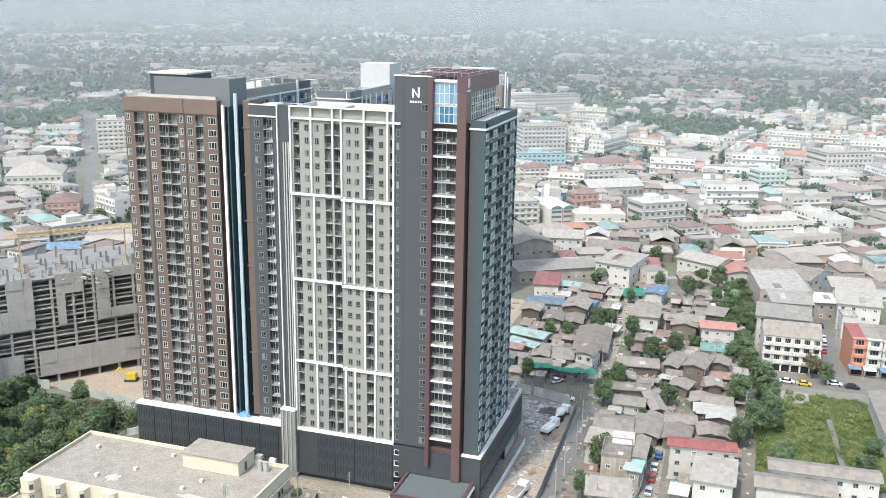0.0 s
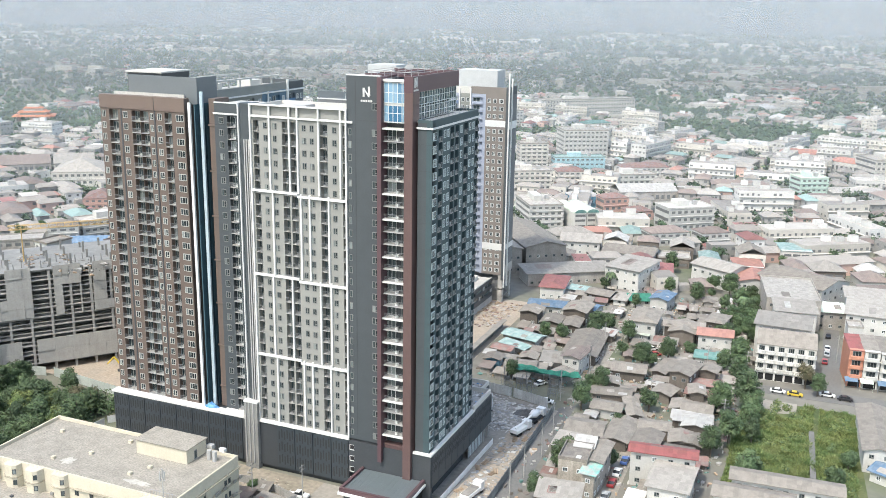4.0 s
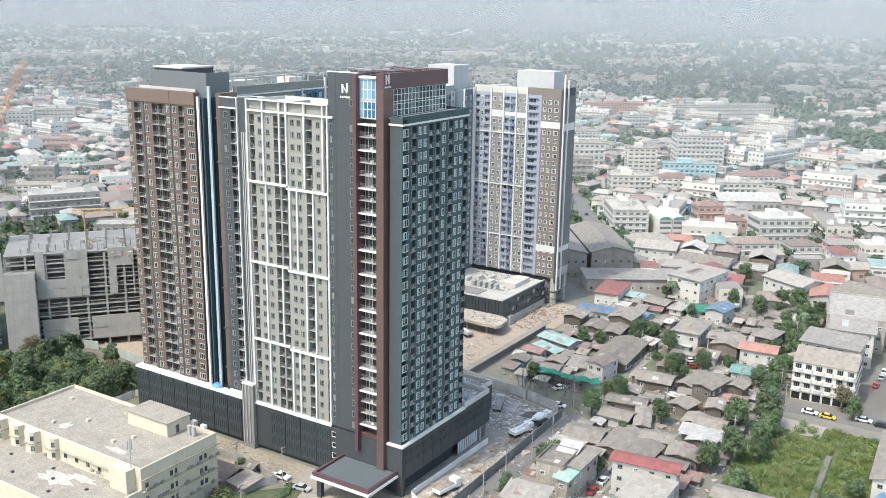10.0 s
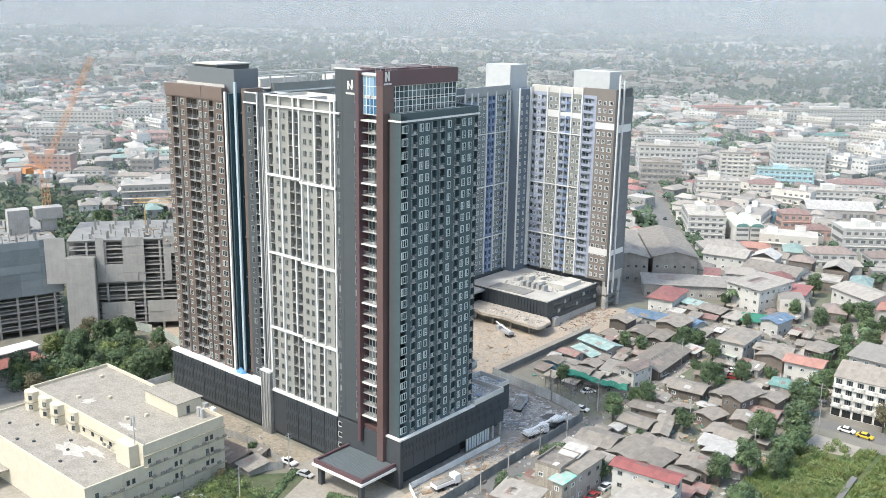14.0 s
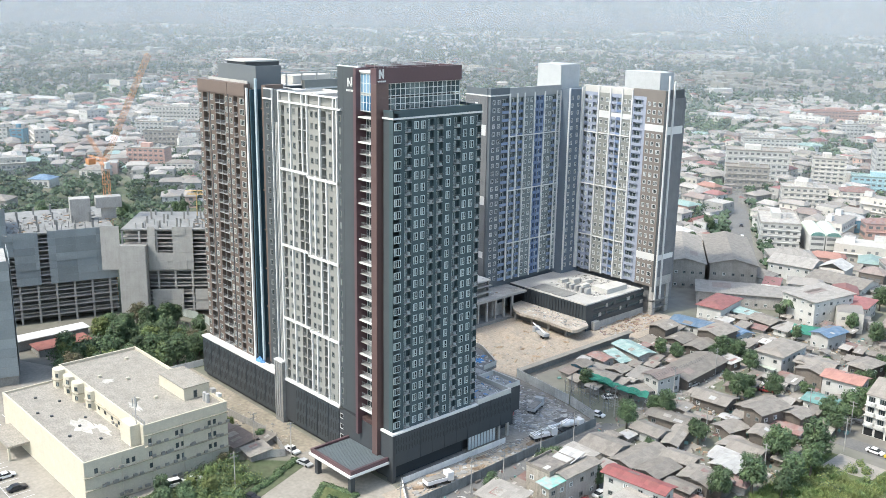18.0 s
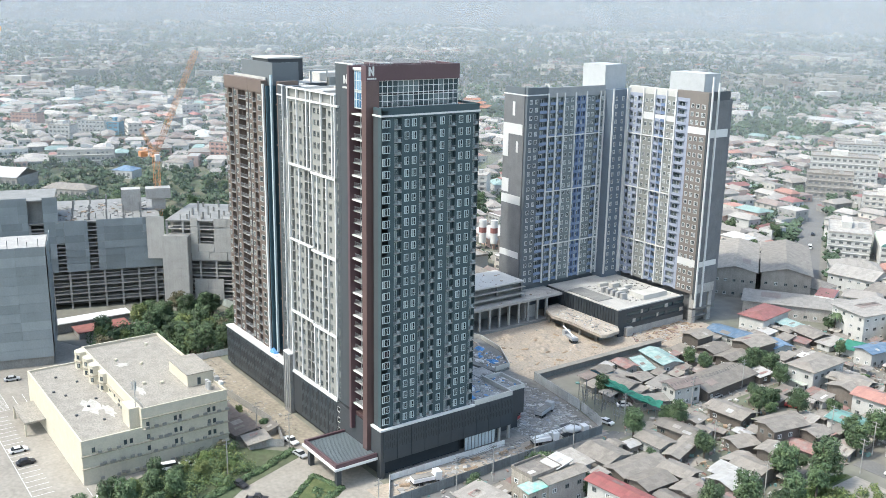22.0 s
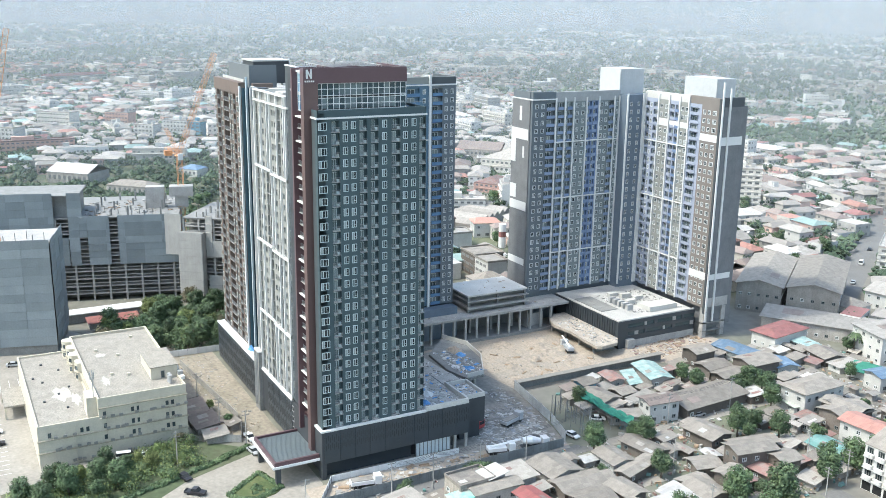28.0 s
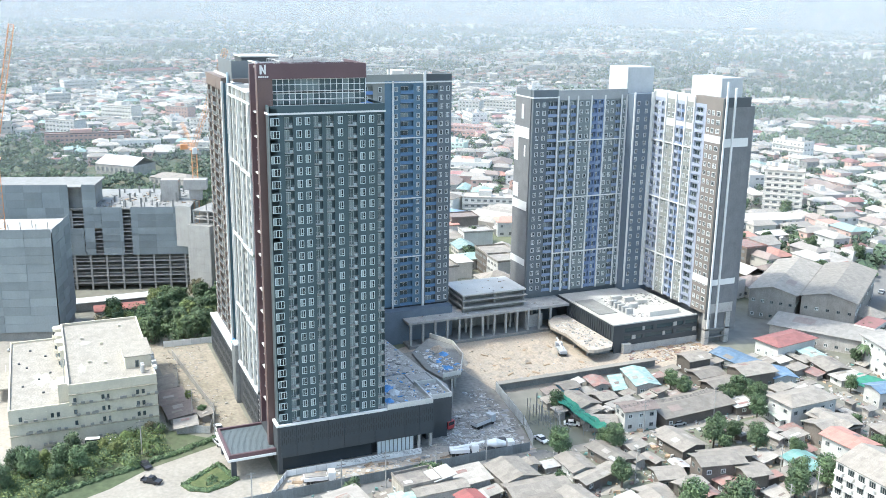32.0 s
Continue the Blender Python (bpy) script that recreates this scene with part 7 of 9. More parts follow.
me.from_pydata(np.stack((g0 - gu, g0 + gu, g0 + gl), 1).reshape(-1, 3).tolist(), [], np.arange(3 * len(gp)).reshape(-1, 3).tolist())
me.materials.append(LEAFY)
me.materials.append(mat("fresh_green_blades", (0.11, 0.185, 0.06), 0.7, var=0.3, s1=0.2, s2=2.0, tint=(0.16, 0.19, 0.075)))
me.polygons.foreach_set("material_index", np.array([int(noise.noise(Vector((x / 9, y / 9, 8.0))) + 0.3 * q > 0.05) for (x, y), q in zip(gp, r.normal(size=len(gp)))], dtype=np.int32))
tagged(part("tall_grass", me, None, None), "tall yellow-green grass and weeds filling the plot", "grass", kind="stuff")
tagged(part("undergrowth", leaf_cloud("undergrowth", [LEAFY, LEAF], lob, 16000, 0.22, 9, 0.8), None, None), "tangled yellow-green undergrowth of the plot", "undergrowth", kind="stuff")
_me = scene.objects["undergrowth"].data
_me.polygons.foreach_set("material_index", (np.arange(len(_me.polygons)) % 3 == 0).astype(np.int32))
tagged(boxes("path_slab", None, [ASPH], (-0.7, 0.7, -17, 17, 0, 0.9), m=pose(81.5, 61, 0, 0, 0, 3)), "narrow concrete path slab in the overgrown plot", "path", kind="structure")
patch("pavement_yard", "pale concrete yard beside the plot", PAVE, 0.07, (64, 87), (76, 90), (76, 98), (64, 98))
patch("road_street", "asphalt street between shophouses", ASPH, 0.06, (60, 103), (110, 104), (110, 112), (88, 112), (86, 200), (81, 200), (82, 110.5), (60, 109))
patch("road_lane_east", "narrow lane between the houses", PAVE, 0.07, (35, -5), (39.5, -5), (38.4, 74), (35.2, 74))
patch("road_lane_north", "narrow lane past the long shed", PAVE, 0.07, (13.4, 72), (17.2, 72), (15.4, 170), (11.6, 170))
patch("road_avenue", "grey avenue running off between town blocks", ASPH, 0.05, (-36, 232), (-46, 226), (-262, 560), (-248, 566))
patch("road_side_street", "grey side street running off through the suburb", ASPH, 0.05, (-264, 203), (-272, 207), (-590, 622), (-582, 628))
patch("ground_lawn", "clipped lawn strip along the forecourt", scene.objects["ground_garden"].data.materials[0], 0.09, (-34, -22), (-23.9, -11.2), (-20.6, -11.4), (-13.7, -29.4), (-6.8, -38.9), (-1, -52), (-6, -66), (-26, -70), (-33, -44), (-35.5, -23))
bm = bmesh.new()
prism(bm, [(-10.0, -13.4), (-6.6, -18.2), (-2.3, -23.4), (1.0, -22.0), (3.4, -17.9), (1.8, -12.6), (-0.1, -10.3)], 0, 0.25)
tagged(part("planter_bed", bm, LAWN, None), "kerbed planting bed on the forecourt", "planter")
edge = [(-9.4, -13.5), (-2.2, -22.8), (0.8, -21.6), (2.9, -17.9), (-0.2, -10.9), (-9.4, -13.5)]
lob = [(a[0] + (b[0] - a[0]) * f - 0.2, a[1] + (b[1] - a[1]) * f + 0.3, 0.35, 0.7) for a, b in zip(edge, edge[1:]) for f in np.linspace(0, 1, 16)] + [(-4 + 5 * r.rand(), -18 + 4 * r.rand(), 0.3, 0.6) for _ in range(10)]
tagged(part("shrubs", leaf_cloud("shrubs", [LEAF], lob, 8000, 0.25, 19, 0.6), None, None), "low dark shrubs in the kerbed bed", "shrubs", kind="stuff")
edge = [(-7.5, -52), (-12.6, -39.2), (-17.7, -23.8), (-23.7, -11.2)]
lob = [(a[0] + (b[0] - a[0]) * f - 0.8 + 0.4 * r.randn(), a[1] + (b[1] - a[1]) * f + 0.4 * r.randn(), 0.4, 0.8) for a, b in zip(edge, edge[1:]) for f in np.linspace(0, 1, 32)]
tagged(part("hedge", leaf_cloud("hedge", [LEAF], lob, 9000, 0.26, 21, 0.7), None, None), "clipped green hedge along the forecourt drive", "hedge", kind="stuff")

# ---- fences and walls round the site ----
SHEET = mat("grey_fence_sheet", (0.20, 0.22, 0.225), 0.6, 0.2, var=0.15, streak=0.5, rand=0.12)
SHEETW = mat("white_fence_sheet", (0.66, 0.67, 0.66), 0.6, var=0.1, streak=0.4, rand=0.08)


def fence(name, label, pts, h, m, step=2.5, posts=True, cat="fence"):
    th = thing(name, label, cat)
    pm = bmesh.new()
    line = [(0.0, -0.04)]
    for i in range(5):
        u = 0.1 + i * step / 5
        line += [(u, -0.04), (u + 0.02, -0.08), (u + 0.1, -0.08), (u + 0.12, -0.04)]
    prism(pm, line + [(step - 0.06, -0.04), (step - 0.06, 0.04), (0.0, 0.04)], 0.1, h)
    pm = done("panel", pm, [m])
    qm = bmesh.new()
    box(qm, -0.08, 0.06, 0.04, 0.2, 0, h + 0.15)
    qm = done("post", qm, [RAIL])
    for (ax, ay), (bx, by) in zip(pts, pts[1:]):
        ln = math.hypot(bx - ax, by - ay)
        ang = math.degrees(math.atan2(by - ay, bx - ax))
        n = int(ln / step)
        for i in range(n):
            f = i * step / ln
            mm = pose(ax + (bx - ax) * f, ay + (by - ay) * f, 0, 0, 0, ang)
            part("panel", pm, None, th, m=mm)
            if posts:
                part("post", qm, None, th, m=mm)
    return th


fence("site_fence", "grey corrugated steel fence along the lane", [(13.4, -30), (12.9, 10), (11.9, 64)], 2.6, SHEET)
fence("white_fence", "low white sheet fence beside the podium", [(2.4, 1.0), (3.0, 36)], 1.7, SHEETW)
fence("white_fence", "low white sheet fence before the forecourt", [(2.4, 1.0), (16, -8)], 1.6, SHEETW)
fence("site_wall", "stained concrete panel wall of the building site", [(-26.4, 71.5), (-2, 68), (11.9, 64)], 3.0, mat("panel_wall", (0.42, 0.44, 0.45), 0.85, var=0.2, streak=0.6, rand=0.12), 3.0)
fence("striped_fence", "pale panel fence behind the cream building", [(-98.4, -15), (-97.5, 4), (-94, 9)], 2.2, SHEETW, 3.0)
fence("site_hoarding", "pale green-grey panel hoarding beyond the trees", [(-150, 20), (-136, 24), (-104, 19.5), (-96, 12)], 3.0, mat("pale_green_panel", (0.40, 0.44, 0.41), 0.7, var=0.15, streak=0.4, rand=0.1), 3.0)
fence("boundary_wall", "grey boundary wall along the cream building's plot", [(-90, -13.5), (-40, -8.5), (-28, -12), (-34, -22)], 2.2, mat("boundary_wall", (0.34, 0.33, 0.31), 0.9, var=0.2, streak=0.5), 4.0, False)
shed = thing("wall_shed", "long narrow lean-to roof along the courtyard wall", "shed")
boxes("wall", shed, [CONCD], (-26.6, -26.2, 71.5, 128, 0, 2.6))
boxes("roof", shed, [R_PALE], (-26.8, -24.6, 71.5, 128, 2.6, 2.8))
net = thing("green_netting", "sagging green shade netting on thin poles", "netting")
bm = bmesh.new()
nr = random.Random(8)
g = [[bm.verts.new((-7.0 + 22 * i / 16 + 0.3 * nr.random() - 0.5 * j, 80.2 + 0.9 * j + 0.05 * i, 3.7 + 0.9 * nr.random() - 0.6 * (j % 2))) for j in range(5)] for i in range(17)]
for i in range(16):
    for j in range(4):
        bm.faces.new((g[i][j], g[i + 1][j], g[i + 1][j + 1], g[i][j + 1]))
o = part("net", bm, mat("green_net", (0.03, 0.19, 0.135), 0.8, var=0.25, s1=0.8, s2=3), net)
for i in range(0, 17, 4):
    for y in (80.2, 83.7):
        boxes("pole", net, [RAIL], (-7.6 + 22 * i / 16, -7.5 + 22 * i / 16, y, y + 0.1, 0, 3.9))
yard = thing("scaffold_store", "stacked steel props and scaffold frames beside the wall", "scaffold")
for i in range(26):
    r0 = random.Random(70 + i)
    x, y = -9 + 21 * r0.random(), 70.5 + 7 * r0.random()
    boxes("frame", yard, [RAIL], (x, x + 0.12, y, y + 0.12, 0, 3.5 + 3 * r0.random()), (x, x + 1.8, y, y + 0.1, 2.0, 2.1), (x, x + 1.8, y, y + 0.1, 3.4, 3.5))

# ---- poles, lamps and wires ----
pole_m = bmesh.new()
rod(pole_m, (0, 0, 0), (0, 0, 9.5), 0.16, 7, 0, 0.11)
pole_m = done("shaft", pole_m, [CONC])
arm_m = bmesh.new()
for z in (8.0, 9.0):
    box(arm_m, -1.0, 1.0, -0.06, 0.06, z, z + 0.12)
    for x in (-0.9, -0.3, 0.3, 0.9):
        box(arm_m, x - 0.05, x + 0.05, -0.05, 0.05, z + 0.12, z + 0.3)
arm_m = done("crossarm", arm_m, [CONCD])
POLES = [(16.3, 10.6), (16.3, 21.5), (17, 34), (16.0, 48), (11.4, 71.2), (14, 96), (13, 120), (36.5, 78), (48, 112), (-38, -15), (-27, -11), (-58, -16), (-22, -30), (58, 70), (64, 100), (86, 140), (15, -10), (60, 112)]
for x, y in POLES:
    th = thing("utility_pole", "concrete utility pole with two crossarms", "pole", "utility poles", m=pose(x, y, 0, 0, 0, 90 if x < 30 else 0))
    part("shaft", pole_m, None, th)
    part("crossarm", arm_m, None, th)
th = thing("overhead_wires", "sagging black overhead wires between the poles", "wires")
for (ax, ay), (bx, by) in zip(POLES[:6], POLES[1:7]):
    for k in range(3):
        bm = bmesh.new()
        last = None
        for i in range(7):
            f = i / 6
            x, y, z = ax + (bx - ax) * f - 0.9 + k * 0.6, ay + (by - ay) * f, 9.2 - 1.0 * 4 * f * (1 - f)
            loop = [bm.verts.new((x + dx, y, z + dz)) for dx, dz in ((-0.03, -0.02), (0.03, -0.02), (0.0, 0.035))]
            if last:
                for j in range(3):
                    bm.faces.new((last[j], last[(j + 1) % 3], loop[(j + 1) % 3], loop[j]))
            last = loop
        part("wire", bm, DARK2, th)

# ---- vehicles ----
TYRE = mat("tyre_rubber", (0.02, 0.02, 0.02), 0.8, var=0.05)
CARGLASS = mat("car_glass", (0.03, 0.035, 0.04), 0.1, var=0.0)
PAINTS = {n: mat("car_paint_" + n, c, 0.3, 0.1, var=0.02) for n, c in (("white", (0.75, 0.75, 0.74)), ("silver", (0.42, 0.43, 0.44)), ("black", (0.03, 0.03, 0.035)), ("red", (0.35, 0.05, 0.05)), ("blue", (0.07, 0.13, 0.32)), ("yellow", (0.6, 0.45, 0.06)))}
CAR_MESH = {}


def extrude_profile(bm, prof, w, mi=0):
    a, b = [bm.verts.new((x, -w / 2, z)) for x, z in prof], [bm.verts.new((x, w / 2, z)) for x, z in prof]
    n = len(prof)
    bm.faces.new(a).material_index = mi
    bm.faces.new(b[::-1]).material_index = mi
    for i in range(n):
        bm.faces.new((a[(i + 1) % n], a[i], b[i], b[(i + 1) % n])).material_index = mi


def car(x, y, rot, paint, kind="saloon"):
    key = (paint, kind)
    if key not in CAR_MESH:
        bm = bmesh.new()
        if kind == "pickup":
            extrude_profile(bm, [(-2.5, 0.4), (2.5, 0.4), (2.55, 0.85), (1.2, 1.0), (-0.9, 1.0), (-0.9, 0.75), (-2.4, 0.75), (-2.4, 1.05), (-2.5, 1.05)], 1.75)
            cab = [(1.2, 1.0), (0.6, 1.65), (-0.6, 1.65), (-0.9, 1.0)]
        elif kind == "van":
            extrude_profile(bm, [(-2.4, 0.35), (2.3, 0.35), (2.45, 0.9), (1.9, 1.15), (-2.4, 1.15)], 1.8)
            cab = [(1.9, 1.15), (1.2, 1.95), (-2.3, 1.95), (-2.4, 1.15)]
        else:
            extrude_profile(bm, [(-2.2, 0.35), (2.2, 0.35), (2.25, 0.7), (1.3, 0.9), (-1.7, 0.95), (-2.25, 0.85)], 1.72)
            cab = [(1.2, 0.9), (0.5, 1.42), (-1.0, 1.42), (-1.7, 0.95)]
        bmesh.ops.recalc_face_normals(bm, faces=bm.faces)
        body = done("body", bm, [PAINTS[paint]])
        bm = bmesh.new()
        extrude_profile(bm, cab, 1.5)
        bmesh.ops.recalc_face_normals(bm, faces=bm.faces)
        glass = done("cabin_glass", bm, [CARGLASS])
        bm = bmesh.new()
        xs = [p[0] for p in cab]
        box(bm, sorted(xs)[1] + 0.02, sorted(xs)[2] - 0.02, -0.76, 0.76, cab[1][1] - 0.03, cab[1][1] + 0.05)
        roof = done("roof_panel", bm, [PAINTS[paint]])
        CAR_MESH[key] = (body, glass, roof)
    if "wheel" not in CAR_MESH:
        bm = bmesh.new()
        rod(bm, (0, -0.1, 0), (0, 0.1, 0), 0.33, 12)
        CAR_MESH["wheel"] = done("wheel", bm, [TYRE])
    th = thing("car" if kind != "van" else "van", "parked %s %s on the ground" % (paint, {"saloon": "saloon car", "pickup": "pickup truck", "van": "van"}[kind]), "car", m=pose(x, y, 0.07, 0, 0, rot))
    body, glass, roof = CAR_MESH[key]
    part("body", body, None, th)
    part("cabin_glass", glass, None, th)
    part("roof_panel", roof, None, th)
    for wx in (-1.4, 1.4):
        for wy in (-0.8, 0.8):
            part("wheel", CAR_MESH["wheel"], None, th, m=pose(wx, wy, 0.33))
    return th


for x, y, r, p, k in ((-6.4, -29.5, 50, "black", "pickup"), (-32, -40.5, 80, "white", "van"), (-24.5, -58, 75, "white", "van"), (-15, -30, 20, "black", "saloon"), (-30.2, -27, 80, "black", "pickup"), (-21, -11, 10, "silver", "saloon"), (-29, -9.5, 5, "white", "pickup"), (13, 108, 90, "silver", "saloon"), (10.5, 116, 0, "white", "saloon"), (10.5, 119, 0, "silver", "saloon"),
                      (10.5, 122, 0, "black", "saloon"), (37, 20, 90, "silver", "saloon"), (37, 27, 90, "red", "saloon"), (37, 33, 90, "white", "saloon"), (37.4, 40, 90, "blue", "saloon"), (70, 105, 0, "white", "saloon"), (75, 104.5, 0, "yellow", "saloon"),
                      (84, 108, 0, "white", "saloon"), (89, 107, 0, "black", "saloon"), (82.5, 138, 90, "red", "saloon"), (83, 146, 90, "silver", "saloon"), (83, 152, 90, "white", "saloon"), (83, 166, 90, "black", "saloon"), (2.5, 80.5, 60, "white", "saloon"),
                      (8, 68, 10, "white", "saloon"), (-96, -52.3, 0, "silver", "saloon"), (-62, -69, 90, "white", "saloon"), (-54.2, -69, 90, "black", "saloon"), (-31, -36, 82, "white", "saloon"), (-100, -72, 80, "white", "saloon"), (-112, -60, 80, "silver", "saloon"), (-118, -74, 80, "white", "saloon"), (28, 126, 40, "white", "saloon"), (30, 121, 30, "red", "saloon"), (-48, 240, 122, "white", "saloon"), (-60, 262, 122, "silver", "saloon"), (-80, 292, 122, "white", "van"), (-96, 318, 122, "black", "saloon")):
    car(x, y, r, p, k)


def truck(x, y, rot, paint, load, label):
    th = thing("truck", label, "truck", m=pose(x, y, 0.07, 0, 0, rot))
    boxes("chassis", th, [DARK2], (-3.6, 3.6, -1.0, 1.0, 0.7, 1.0))
    boxes("cab", th, [PAINTS[paint]], (2.2, 3.9, -1.15, 1.15, 0.7, 2.8))
    boxes("windscreen", th, [CARGLASS], (3.9, 3.94, -1.0, 1.0, 1.7, 2.6))
    if load == "mixer":
        bm = bmesh.new()
        rod(bm, (-3.3, 0, 2.6), (-1.0, 0, 2.4), 0.7, 12, 0, 1.25)
        rod(bm, (-1.0, 0, 2.4), (1.7, 0, 1.9), 1.25, 12, 0, 0.7)
        part("drum", bm, PAINTS["white"], th)
    elif load == "crane":
        bm = bmesh.new()
        rod(bm, (-2.5, 0, 2.0), (5.5, 0, 3.4), 0.35, 6, 0, 0.25)
        part("boom", bm, PAINTS["white"], th)
        boxes("body", th, [PAINTS[paint]], (-3.4, 1.6, -1.2, 1.2, 1.0, 1.9))
    else:
        boxes("bed", th, [PAINTS[paint], MUD], (-3.6, 2.0, -1.2, 1.2, 1.0, 1.9, 0), (-3.4, 1.8, -1.0, 1.0, 1.9, 2.1, 1))
    for wx in (-2.6, -1.5, 2.8):
        for wy in (-1.0, 1.0):
            part("wheel", CAR_MESH["wheel"], None, th, m=pose(wx, wy, 0.45) @ Matrix.Scale(1.35, 4))


truck(7.6, 45.5, 75, "white", "crane", "white mobile crane truck parked on the site strip")
truck(9.0, 55, 80, "white", "mixer", "white concrete mixer truck on the site strip")
truck(8.0, 7.5, 80, "white", "flat", "white flatbed truck beside the white fence")
truck(-6.1, 57.6, 110, "silver", "flat", "grey flatbed truck laden with boards on the site")
truck(-47, 105.5, 165, "silver", "crane", "grey mobile crane truck on the sandy courtyard")
truck(-10, 47, 20, "red", "flat", "small red dumper on the site soil")
dig = thing("excavator", "yellow excavator on the site floor behind trees", "excavator", m=pose(-120, 37, 0, 0, 0, 200))
boxes("track", dig, [DARK2], (-1.8, 1.8, -1.4, -0.8, 0, 0.8))
boxes("track", dig, [DARK2], (-1.8, 1.8, 0.8, 1.4, 0, 0.8))
boxes("cab", dig, [PAINTS["yellow"]], (-1.6, 1.2, -1.2, 1.2, 0.8, 2.6))
bm = bmesh.new()
rod(bm, (1.0, 0, 1.6), (3.2, 0, 4.4), 0.3, 6)
rod(bm, (3.2, 0, 4.4), (5.4, 0, 2.0), 0.25, 6)
part("boom", bm, PAINTS["yellow"], dig)

# ---- heaps and building material ----
TARP = mat("blue_tarpaulin", (0.10, 0.28, 0.55), 0.5, var=0.2, s1=0.8, s2=4)
BOARD = mat("shuttering_board", (0.34, 0.25, 0.17), 0.85, var=0.25, rand=0.3)
PLANKG = mat("grey_scaffold_board", (0.30, 0.29, 0.27), 0.85, var=0.2, rand=0.3)
GRAV = mat("dark_gravel", (0.11, 0.11, 0.11), 0.95, var=0.3, s1=1.0, s2=5.0)


def heap(name, label, x, y, w, d, h, m, seed, z=0.0):
    rr = random.Random(seed)
    bm = bmesh.new()
    n, rings = 16, 5
    last = [bm.verts.new((0, 0, h))]
    for k in range(1, rings + 1):
        f = k / rings
        ring = [bm.verts.new((w * f * math.cos(i * 6.2832 / n) * (0.85 + 0.3 * rr.random()), d * f * math.sin(i * 6.2832 / n) * (0.85 + 0.3 * rr.random()), max(0.0, h * (1 - f) ** 1.3 * (0.75 + 0.5 * rr.random())) if k < rings else -0.1)) for i in range(n)]
        for i in range(n):
            if len(last) == 1:
                bm.faces.new((last[0], ring[i], ring[(i + 1) % n]))
            else:
                bm.faces.new((last[i], ring[i], ring[(i + 1) % n], last[(i + 1) % n]))
        last = ring
    return tagged(part(name, bm, m, None, m=pose(x, y, z)), label, "heap")


heap("gravel_heap", "low heap of dark gravel on the site", 5.5, 58, 4.5, 3.5, 1.6, GRAV, 1)
heap("sand_heap", "heap of ochre sand on the podium deck", -43, 60, 4, 2.6, 1.6, SAND, 2, 8.7)
heap("soil_heap", "low heap of brown soil on the site", -52, 71, 5, 3, 1.2, MUD, 3)
for i in range(9):
    rr = random.Random(200 + i)
    heap("earth_mound", "low trampled heap of sandy earth", -62 + 34 * rr.random(), 82 + 26 * rr.random(), 2 + 3 * rr.random(), 1.5 + 2 * rr.random(), 0.4 + 0.5 * rr.random(), SAND, 210 + i)
for i in range(10):
    rr = random.Random(400 + i)
    x, y, z = (-16 + 14 * rr.random(), 29 + 9 * rr.random(), 12.46) if i < 5 else (-40 + 14 * rr.random(), 53 + 7 * rr.random(), 8.7)
    heap("tarpaulin", "crumpled blue and white plastic sheet on the deck", x, y, 1.0 + 1.6 * rr.random(), 0.8 + 1.2 * rr.random(), 0.5 + 0.5 * rr.random(), TARP if i % 3 != 1 else WHITE, 410 + i, z)
heap("tarpaulin", "crumpled blue plastic sheet on the podium roof", -60.5, 1.2, 2.2, 1.0, 1.4, TARP, 77, 12.95)
for i in range(54):
    rr = random.Random(600 + i)
    k = i % 6
    if k < 2:
        x, y, a, m = -60 + 32 * rr.random(), 80 + 28 * rr.random(), rr.random() * 180, BOARD
    elif k < 4:
        x, y, a, m = -16 + 24 * rr.random(), 44 + 20 * rr.random(), 60 + rr.random() * 50, PLANKG
    elif k == 4:
        x, y, a, m = -40 + 8 * rr.random(), 128 + 26 * rr.random(), 60 + rr.random() * 60, BOARD
    else:
        x, y, a, m = 4 + 7 * rr.random(), 2 + 40 * rr.random(), 60 + rr.random() * 60, BOARD
    th = thing("board_stack", "loose stack of builder's boards lying on the soil", "board stack", "board stacks", m=pose(x, y, 0.06, 0, 0, a))
    for j in range(2 + i % 3):
        boxes("board", th, [m], (-1.3, 1.3, -0.3 + j * 0.28, -0.08 + j * 0.28, 0.03 * j, 0.18 + 0.06 * j))


